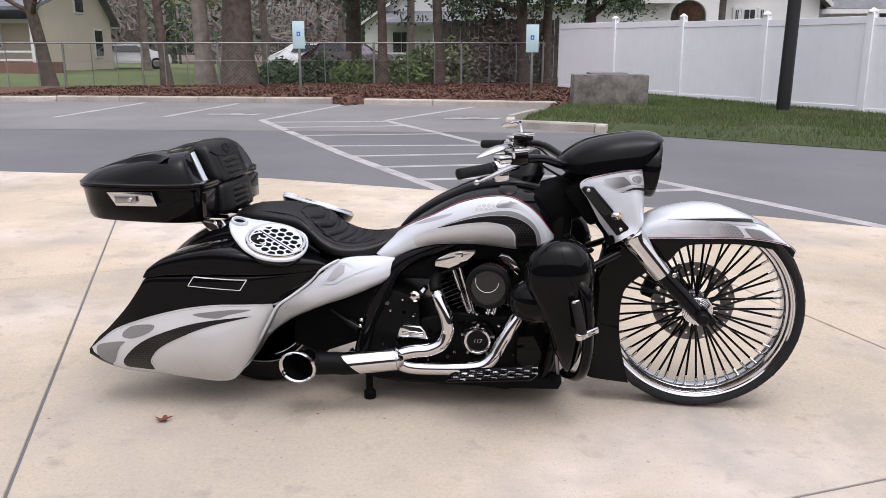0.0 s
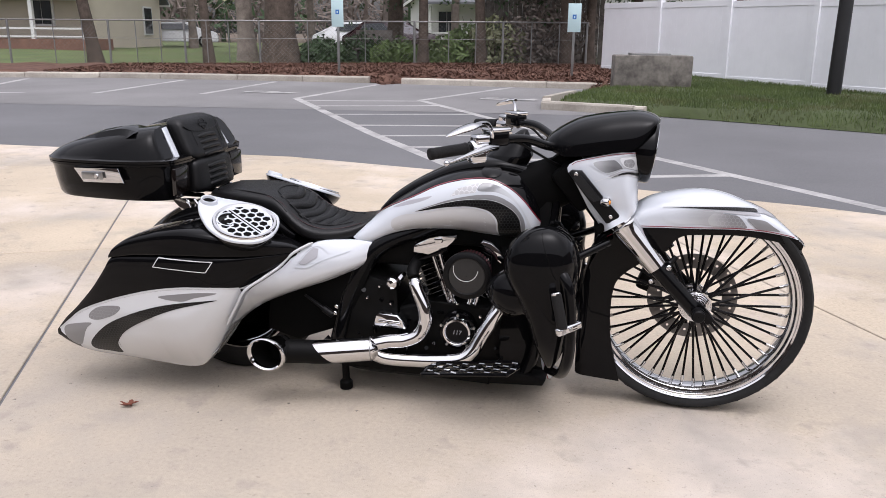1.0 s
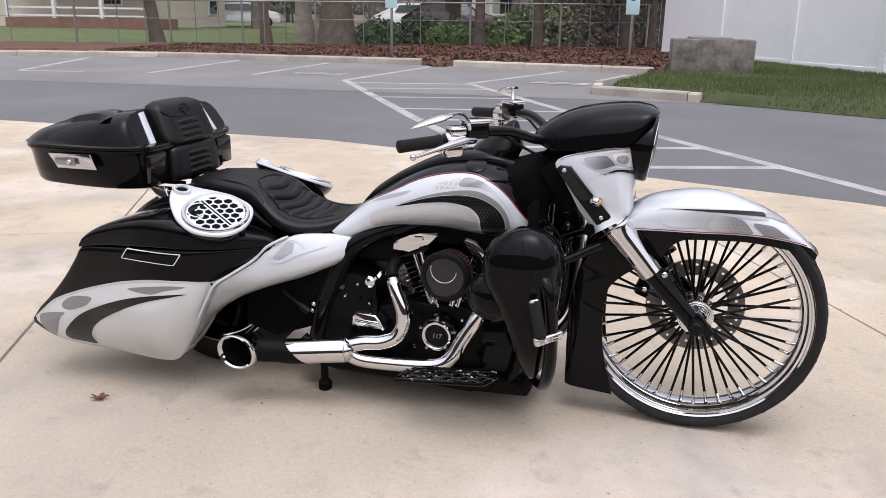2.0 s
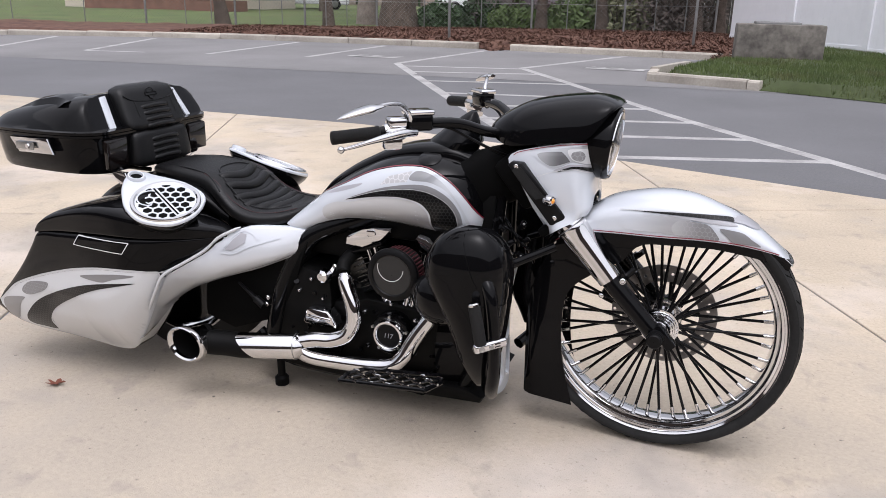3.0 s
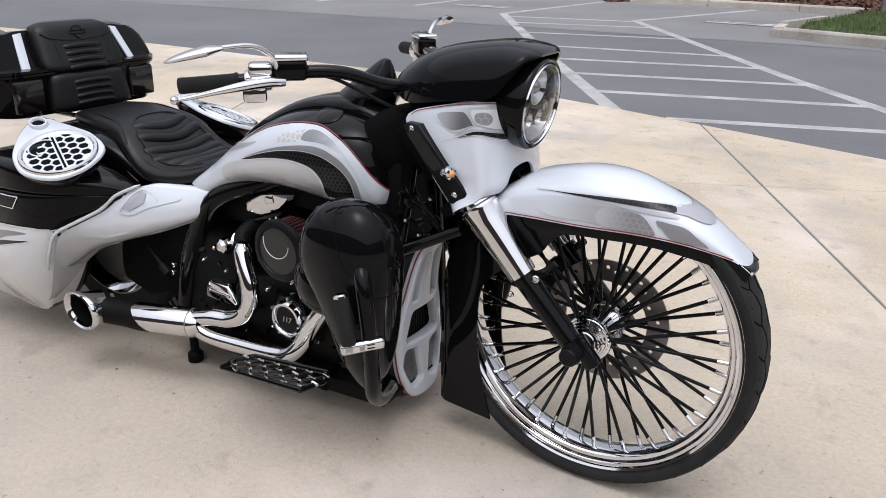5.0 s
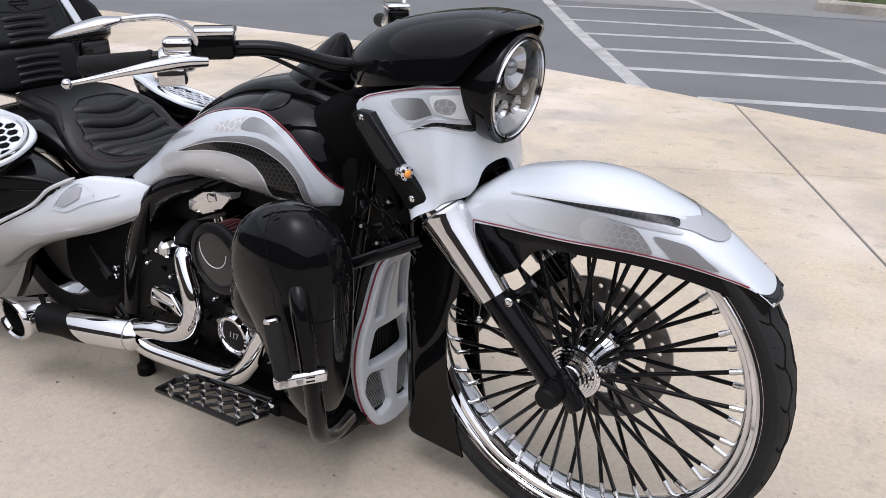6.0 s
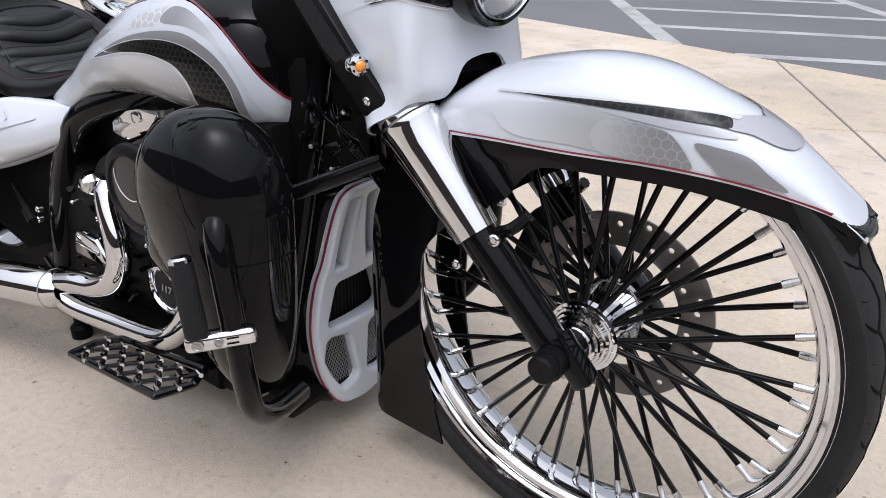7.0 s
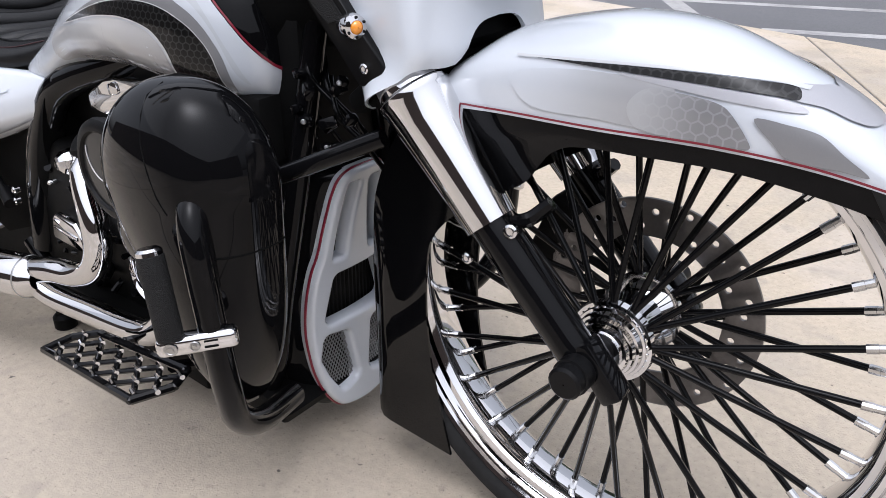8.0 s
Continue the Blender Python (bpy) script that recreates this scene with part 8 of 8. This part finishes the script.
# exhaust -----------------------------------------------------------------
exhaust = Group("exhaust", bike)
bm = bmesh.new()
tube(bm, smooth_line([(-0.890, -0.050, 0.490), (-0.915, -0.110, 0.482), (-0.922, -0.160, 0.462), (-0.916, -0.178, 0.444)], 5), 0.0215, 16)
part("header_flange", bm, MATTE, exhaust, "black exhaust port elbow")
for line, r in (([(-0.918, -0.172, 0.450), (-0.899, -0.192, 0.402), (-0.872, -0.204, 0.345), (-0.868, -0.209, 0.294), (-0.888, -0.216, 0.252), (-0.935, -0.224, 0.230), (-0.990, -0.236, 0.226), (-1.050, -0.250, 0.212)], 0.0240),
                ([(-0.600, -0.150, 0.390), (-0.640, -0.175, 0.325), (-0.675, -0.191, 0.262), (-0.700, -0.202, 0.214), (-0.735, -0.211, 0.180), (-0.790, -0.216, 0.167), (-0.900, -0.222, 0.161), (-1.000, -0.236, 0.166), (-1.050, -0.250, 0.190)], 0.0240)):
    bm = bmesh.new()
    run = smooth_line(line, 7)
    tube(bm, run, [r * min(1.0, 0.35 + 0.16 * k) if line[0][0] < -0.9 else r for k in range(len(run))], 20)
    part("header_pipe", bm, CHROME, exhaust, "polished chrome header pipe")
M0, M1, M2 = Vector((-1.042, -0.254, 0.202)), Vector((-1.215, -0.287, 0.186)), Vector((-1.315, -0.312, 0.190))
MD = (M1 - M0).normalized()
bm = bmesh.new()
lathe(bm, [(0.022, -0.022), (0.036, -0.006), (0.0405, 0.002), (0.0415, (M1 - M0).length), (0.039, (M1 - M0).length)], M0, MD, 40)
for v in bm.verts:
    if (v.co - M0).dot(MD) > 0.1:
        v.co += MD * (0.9 * (v.co.z - M0.z))
part("muffler", bm, CHROME, exhaust, "polished muffler with slash cut", angle=30)
bm = bmesh.new()
tube(bm, smooth_line([M0 + MD * 0.09, M1, (M1 + M2) / 2 + Vector((0, 0.003, 0)), M2, Vector((-1.335, -0.325, 0.194))], 5), 0.0400, 32)
part("muffler_sleeve", bm, MATTE, exhaust, "matte black muffler sleeve")
TD = Vector((-0.36, -0.932, 0.03)).normalized()
T0 = Vector((-1.372, -0.372, 0.197)) - TD * 0.066


def slash_cut(bm):
    """Cuts the mouth of the exhaust tip at a slant."""
    for v in bm.verts:
        if (v.co - T0).dot(TD) > 0.03:
            v.co += TD * (-0.42 * (v.co - T0).dot(Vector((0.932, -0.36, 0))) + 0.10 * (v.co.z - T0.z))


bm = bmesh.new()
lathe(bm, [(0.044, -0.02), (0.047, 0.0), (0.052, 0.040), (0.0575, 0.056), (0.060, 0.064), (0.059, 0.072), (0.055, 0.075), (0.050, 0.070), (0.0495, 0.060)], T0, TD, 48)
slash_cut(bm)
part("exhaust_tip", bm, CHROME, exhaust, "flared chrome exhaust tip", angle=35)
bm = bmesh.new()
lathe(bm, [(0.0496, 0.062), (0.0490, 0.050), (0.0470, -0.010), (0.001, -0.010)], T0, TD, 48)
slash_cut(bm)
part("bore", bm, DARK, exhaust)
bm = bmesh.new()
lathe(bm, [(0.0400, 0.001), (0.0412, 0.002), (0.0412, 0.004), (0.0400, 0.005)], M0, MD, 40)
part("clamp", bm, STEEL, exhaust)

# frame and dark hardware -------------------------------------------------
frame_ob = Group("bike_frame", bike)
for s in (-1, 1):
    bm = bmesh.new()
    tube(bm, smooth_line([(-0.46, s * 0.03, 0.80), (-0.47, s * 0.08, 0.55), (-0.49, s * 0.13, 0.30), (-0.52, s * 0.14, 0.14), (-0.60, s * 0.145, 0.095), (-0.90, s * 0.15, 0.09), (-1.15, s * 0.15, 0.10), (-1.25, s * 0.15, 0.18)], 5), 0.018, 12)
    part("frame_tube", bm, BLACK, frame_ob, "gloss black frame tube")
    bm = bmesh.new()
    tube(bm, smooth_line([(-0.50, s * 0.04, 0.72), (-0.80, s * 0.06, 0.62), (-1.02, s * 0.12, 0.545), (-1.10, s * 0.135, 0.46), (-1.16, s * 0.14, 0.34), (-1.20, s * 0.14, 0.18)], 5), 0.030, 14)
    part("frame_tube", bm, BLACK, frame_ob)
    bm = bmesh.new()
    ribbon(bm, [(-1.44, 0.36), (-1.33, 0.395), (-1.20, 0.44), (-1.10, 0.50), (-1.04, 0.54)], [(-1.46, 0.20), (-1.35, 0.17), (-1.22, 0.22), (-1.14, 0.30), (-1.10, 0.38)], lambda x, z: 0.150, s, 0.012, 7, 0.03)
    part("frame_cover", bm, DARK, frame_ob, "gloss black swingarm cover")
    bm = bmesh.new()
    tube(bm, [(-1.31, s * 0.170, 0.345), (-1.225, s * 0.188, 0.300)], [0.004, 0.008], 10)
    tube(bm, [(-1.235, s * 0.186, 0.306), (-1.20, s * 0.194, 0.288)], 0.013, 10)
    part("passenger_peg", bm, SATIN, frame_ob, "folded black passenger peg")
    for k in range(2):
        bolt("frame_bolt", (-1.196 + 0.006 * k, s * 0.178, 0.292 + 0.024 * k), (0, s, 0), 0.008, 0.012, frame_ob)
bm = bmesh.new()
slab(bm, side([(-0.66, 0.075), (-0.47, 0.085), (-0.46, 0.105), (-0.52, 0.125), (-0.70, 0.12)], -0.17), (0, 0.34, 0), 0.01)
slab(bm, side([(-1.25, 0.10), (-0.65, 0.076), (-0.65, 0.13), (-1.25, 0.15)], -0.18), (0, 0.36, 0), 0.01)
part("belly_pan", bm, MATTE, frame_ob, "matte black belly pan")
bm = bmesh.new()
box(bm, (-0.545, 0, 0.42), (0.06, 0.24, 0.36), 0.01)
part("radiator", bm, MATTE, frame_ob, "black radiator")
for name, c, size in (("electrics_box", (-0.55, 0, 0.62), (0.16, 0.16, 0.26)), ("electrics_box", (-0.60, 0, 0.50), (0.14, 0.18, 0.20)), ("battery_box", (-1.25, 0, 0.45), (0.30, 0.22, 0.20)), ("battery_box", (-1.05, 0, 0.50), (0.26, 0.18, 0.10)), ("backbone", (-0.84, 0, 0.578), (0.50, 0.19, 0.085))):
    bm = bmesh.new()
    box(bm, c, size, 0.02)
    part(name, bm, MATTE, frame_ob)
# loom, plugs and small fittings under the tank's nose
random.seed(11)
for k in range(4):
    c = Vector((-0.470 + 0.024 * k, -0.060 - 0.012 * (k % 2), 0.575 + 0.022 * ((k * 2) % 3)))
    bm = bmesh.new()
    tube(bm, smooth_line([c + Vector((-0.05, 0.03, 0.05)), c + Vector((-0.012, -0.004, 0.022)), c, c + Vector((0.030, 0.006, -0.024)), c + Vector((0.034, 0.04, -0.07))], 5), random.uniform(0.0032, 0.0048), 10)
    part("hose", bm, BLACK, frame_ob)
for k in range(16):
    c = Vector((random.uniform(-0.475, -0.370), random.uniform(-0.095, -0.070), random.uniform(0.515, 0.640)))
    turn = Matrix.Rotation(random.uniform(-0.9, 0.9), 4, "Y") @ Matrix.Rotation(random.uniform(-0.6, 0.6), 4, "Z")
    bm = bmesh.new()
    box(bm, c, (random.uniform(0.012, 0.026), 0.016, random.uniform(0.010, 0.018)), 0.004, turn, 2)
    plug = part("plug", bm, BLACK, frame_ob)
    if k % 3 == 0:
        bolt("bolt", c + Vector((0.004, -0.008, 0.002)), (0.5, -0.8, 0.3), 0.0036, 0.004, plug, STEEL)
# jack leg that holds the machine up
bm = bmesh.new()
tube(bm, [(-1.172, -0.157, 0.13), (-1.170, -0.157, 0.02)], 0.013, 12)
lathe(bm, [(0.001, 0.034), (0.016, 0.034), (0.023, 0.026), (0.023, 0.002), (0.021, 0.0), (0.001, 0.0)], (-1.170, -0.157, 0.0), (0, 0, 1), 20)
box(bm, (-1.17, -0.14, 0.115), (0.08, 0.05, 0.04), 0.008)
part("lift_leg", bm, MATTE, bike, "black lift leg with a rubber foot")
bm = bmesh.new()
tube(bm, [(-0.95, 0.14, 0.12), (-0.99, 0.30, 0.008)], 0.012, 10)
part("side_stand", bm, BLACK, bike)

# lower fairings ----------------------------------------------------------
LX0 = [(0.200, -0.455), (0.25, -0.478), (0.30, -0.502), (0.35, -0.515), (0.40, -0.535), (0.45, -0.562), (0.50, -0.590), (0.53, -0.600)]
LX1 = [(0.200, -0.430), (0.23, -0.412), (0.28, -0.394), (0.35, -0.380), (0.44, -0.370), (0.53, -0.364)]
LYO = [(0.200, 0.270), (0.23, 0.292), (0.28, 0.315), (0.35, 0.332), (0.45, 0.344), (0.53, 0.348)]
LYI = [(0.200, 0.225), (0.30, 0.205), (0.53, 0.200)]
SECTION = smooth_line([(0.16, 0.0), (0.02, 0.34), (0.015, 0.68), (0.13, 0.92), (0.36, 1.0), (0.62, 0.985), (0.83, 0.87), (0.96, 0.62), (1.0, 0.32), (0.97, 0.10), (0.80, 0.0)], 5, True)


def fairing_ring(z, s, grow=0.0):
    """A level cut through the leg fairing on side s; above 0.53 it closes like a dome."""
    flat = min(z, 0.53)
    x0, x1, yo, yi = along(flat, LX0) - grow, along(flat, LX1) + grow, along(flat, LYO) + grow, along(flat, LYI)
    k = (1 - min(1.0, max(0.0, (z - 0.53) / 0.1355)) ** 2.2) ** (1 / 2.2)
    cx, cy = -0.472, 0.268
    return [Vector((cx + (x0 + (x1 - x0) * p.x - cx) * k, s * (cy + (yi + (yo - yi) * p.y - cy) * k), z)) for p in SECTION]


for s in (-1, 1):
    low = Group("lower_fairing", bike)
    bm = bmesh.new()
    rings(bm, [fairing_ring(0.200 + 0.4653 * math.sin(math.pi / 2 * i / 64), s) for i in range(65)])
    part("fairing_shell", bm, BLACK, low, "bulbous gloss black leg fairing", angle=60)
    bm = bmesh.new()
    loops = []
    for i in range(17):
        t = i / 16
        k = math.sin(math.pi * min(max(t, 0.02), 0.98)) ** 0.5
        loops.append([(-0.655 + 0.17 * t, s * (0.250 + 0.066 * k * math.cos(a)), 0.445 - 0.015 * t + 0.078 * k * math.sin(a)) for a in (2 * math.pi * j / 20 for j in range(20))])
    rings(bm, loops)
    part("speaker_back", bm, BLACK, low, "rounded black rear cup")
    bm = bmesh.new()
    tube(bm, [p + Vector((0, 0, 0.012 - 0.10 * (p.x + 0.38))) for p in fairing_ring(0.452, s, 0.0004)[28:46]], 0.0015, 5)
    part("seam", bm, DARK, low)
    bm = bmesh.new()
    tube(bm, [fairing_ring(z, s, 0.0002)[22 + int(8 * (0.66 - z) / 0.2)] for z in (0.662, 0.65, 0.63, 0.60, 0.57, 0.54, 0.52)], 0.0010, 5)
    part("seam", bm, DARK, low)
    bolt("bolt", (-0.574, s * 0.318, 0.53), (-0.3, s, 0), 0.006, 0.006, low)
    # engine guard
    bm = bmesh.new()
    tube(bm, smooth_line([(-0.455, s * 0.26, 0.530), (-0.425, s * 0.305, 0.535), (-0.400, s * 0.330, 0.510), (-0.386, s * 0.336, 0.45), (-0.380, s * 0.334, 0.37), (-0.382, s * 0.324, 0.28), (-0.392, s * 0.306, 0.222), (-0.41, s * 0.255, 0.180), (-0.45, s * 0.16, 0.15)], 6), 0.0188, 18)
    guard = part("engine_guard", bm, BLACK, bike, "gloss black engine guard bar")
    # highway peg on a chrome arm
    bm = bmesh.new()
    d = Vector((-0.026, s * -0.006, 0.112))
    p0 = Vector((-0.402, s * 0.380, 0.380))
    lathe(bm, [(0.001, 0), (0.0155, 0.0), (0.0165, 0.004), (0.0165, 0.104), (0.0155, 0.108)], p0, d, 24)
    peg = part("highway_peg", bm, GRIP, guard, "knurled black highway peg")
    bm = bmesh.new()
    lathe(bm, [(0.0158, 0.106), (0.0155, 0.112), (0.012, 0.115), (0.001, 0.115)], p0, d, 24)
    part("peg_end", bm, CHROME, peg, "chrome peg end")
    bm = bmesh.new()
    a, b = p0 + Vector((-0.006, 0, -0.010)), Vector((-0.362, s * 0.330, 0.376))
    q = (b - a).to_track_quat("X", "Z").to_matrix().to_4x4()
    box(bm, (a + b) / 2, ((b - a).length + 0.03, 0.024, 0.026), 0.008, q, 3)
    part("peg_arm", bm, CHROME, guard, "chrome peg arm")
    out = Vector((0.62, s * 0.78, 0)).normalized()
    bolt("bolt", (a + b) / 2 + out * 0.0125, out, 0.0065, 0.003, guard, STEEL)
    bolt("bolt", a + (b - a) * 0.08 + out * 0.0125, out, 0.0085, 0.002, guard, STEEL)
    for dz in (-0.004, 0.004):
        bm = bmesh.new()
        tube(bm, [a + (b - a) * 0.66 + out * 0.0125 + Vector((0, 0, dz)), a + (b - a) * 0.90 + out * 0.0125 + Vector((0, 0, dz))], 0.0013, 6)
        part("slot", bm, DARK, guard)
    # floorboard
    fb = Group("floorboard", bike)
    O, A, B = Vector((-0.845, s * 0.285, 0.172)), Vector((0.300, 0.0, 0.036)), Vector((0.0, s * 0.070, -0.004))

    def fbp(u, v, h=0.0):
        return O + A * u + B * v + Vector((0, 0, h))
    edge = [(0.0, 0.85), (0.02, 0.2), (0.14, -0.25), (0.95, -0.25), (1.02, 0.3), (0.92, 1.05)]
    bm = bmesh.new()
    for p, q2 in zip(edge, edge[1:] + edge[:1]):
        tube(bm, [fbp(*p), fbp(*q2)], 0.007, 8)
    for p in edge:
        bmesh.ops.create_icosphere(bm, subdivisions=1, radius=0.0072, matrix=Matrix.Translation(fbp(*p)))
    part("board_frame", bm, BLACK, fb, "gloss black floorboard frame")
    bm, studs = bmesh.new(), []
    ok = lambda u, v: 0.02 < u < 1.0 and -0.26 < v < 0.95 + u * 0.1
    for iu in range(0, 6):
        for iv in range(-1, 4):
            u, v = 0.08 + iu * 0.18 + (0.09 if iv % 2 else 0), iv * 0.30
            for du, dv in ((0.09, 0.30), (-0.09, 0.30)):
                if ok(u, v) and ok(u + du, v + dv):
                    tube(bm, [fbp(u, v, 0.002), fbp(u + du, v + dv, 0.002)], 0.0048, 6)
            if ok(u, v):
                bm3 = bmesh.new()
                tube(bm3, [fbp(u - 0.03, v - 0.03, 0.0055), fbp(u + 0.035, v + 0.06, 0.0055)], [0.0030, 0.0042], 8)
                studs.append(bm3)
    part("board_lattice", bm, BLACK, fb, "black lattice")
    for bm3 in studs:
        part("stud", bm3, CHROME, fb)
    bm = bmesh.new()
    tube(bm, [fbp(0.3, -0.3, -0.01), (-0.78, s * 0.15, 0.13)], 0.010, 8)
    part("board_mount", bm, BLACK, fb)
    bm = bmesh.new()
    tube(bm, [fbp(0.8, -0.3, -0.01), (-0.64, s * 0.15, 0.13)], 0.010, 8)
    part("board_mount", bm, BLACK, fb)
# white front spoiler with vents
SPL = [(0.045, -0.445), (0.08, -0.447), (0.15, -0.452), (0.25, -0.456), (0.36, -0.452), (0.46, -0.433), (0.56, -0.400)]


def chin(y, z, h=0.0):
    return Vector((along(z, SPL) + h - 1.2 * y * y, y, z))


spoiler = Group("front_spoiler", bike)
CHIN = [(0.0, 0.056), (0.032, 0.059), (0.056, 0.067), (0.077, 0.095), (0.093, 0.140), (0.100, 0.190), (0.101, 0.230), (0.096, 0.276), (0.085, 0.322), (0.072, 0.356), (0.061, 0.415), (0.055, 0.452), (0.046, 0.477), (0.028, 0.488), (0.0, 0.490)]
half = smooth_line(CHIN, 5)
whole = [(-p.x, p.y) for p in half] + [(p.x, p.y) for p in reversed(half)]
shell = poly_field(whole)
vent = poly_field([(0.066, 0.194), (0.038, 0.190), (0.026, 0.118), (0.046, 0.110), (0.060, 0.135), (0.072, 0.168)])
cooler = poly_field([(-0.058, 0.238), (-0.040, 0.298), (0.040, 0.298), (0.058, 0.238)])
slot = poly_field([(0.048, 0.342), (0.030, 0.342), (0.014, 0.462), (0.030, 0.462)])


def spoiler_field(u, v):
    f = np.maximum(shell(u, v), 0.012 - cooler(u, v))
    return np.maximum(np.maximum(f, 0.012 - vent(np.abs(u), v)), 0.003 - slot(np.abs(u), v))


bm = bmesh.new()
pierced(bm, spoiler_field, lambda u, v, h: chin(u, v, h + 0.004), (-0.106, 0.106, 0.050, 0.494), 0.0028, 0.026, 0.007)
part("spoiler_face", bm, WHITE, spoiler, "pearl white spoiler face with mesh vents", angle=60)
for s in (-1, 1):
    ro = half
    bm = bmesh.new()
    tube(bm, [chin(s * (a.x + 0.0015), a.y, -0.008) for a in ro], 0.0022, 6)
    part("spoiler_edge", bm, RED, spoiler, "thin red edge line")
    # woven wire in the lower vents
    bm = bmesh.new()
    for k in range(-14, 15):
        for lean in (-1, 1):
            run = []
            for q in range(41):
                v = -0.066 + 0.132 * q / 40
                w = k * 0.0062 + lean * v * 0.55
                if abs(w / 0.044) ** 3 + abs(v / 0.062) ** 3 < 1:
                    run.append((0.046 + w, 0.152 + v))
            if len(run) > 3:
                tube(bm, [chin(s * run[0][0], run[0][1], -0.013 + lean * 0.0006), chin(s * run[-1][0], run[-1][1], -0.013 + lean * 0.0006)], 0.0010, 4)
    part("vent_mesh", bm, VENT, spoiler, "grey wire mesh in the vent")
    for k in range(9):
        bm = bmesh.new()
        y = s * (0.005 + 0.009 * k)
        tube(bm, [chin(y, 0.22, -0.03), chin(y, 0.325, -0.03)], 0.004, 6)
        part("cooler_fin", bm, MATTE, spoiler)
    # gloss black panel beside the white surround
    bm = bmesh.new()
    rings(bm, [[chin(s * a.x, a.y, -0.02), chin(s * (a.x + 0.012), a.y - 0.004, -0.030), chin(s * (a.x + 0.040), a.y - 0.006, -0.075), chin(s * (a.x + 0.050), a.y - 0.004, -0.14)] for a in ro], False, False)
    part("spoiler_side", bm, BLACK, spoiler, "gloss black side of the spoiler", angle=60)
bm = bmesh.new()
slab(bm, [(-0.515, -0.12, 0.08), (-0.515, 0.12, 0.08), (-0.515, 0.10, 0.50), (-0.515, -0.10, 0.50)], (-0.02, 0, 0))
part("backing", bm, DARK, spoiler)
bm = bmesh.new()
tube(bm, [(-0.44, -0.19, 0.514), (-0.28, -0.125, 0.592)], 0.0125, 12)
part("fairing_strut", bm, BLACK, bike, "black strut from fairing to fork")
bm = bmesh.new()
tube(bm, [(-0.44, 0.19, 0.514), (-0.28, 0.125, 0.592)], 0.0125, 12)
part("fairing_strut", bm, BLACK, bike, "black strut from fairing to fork")
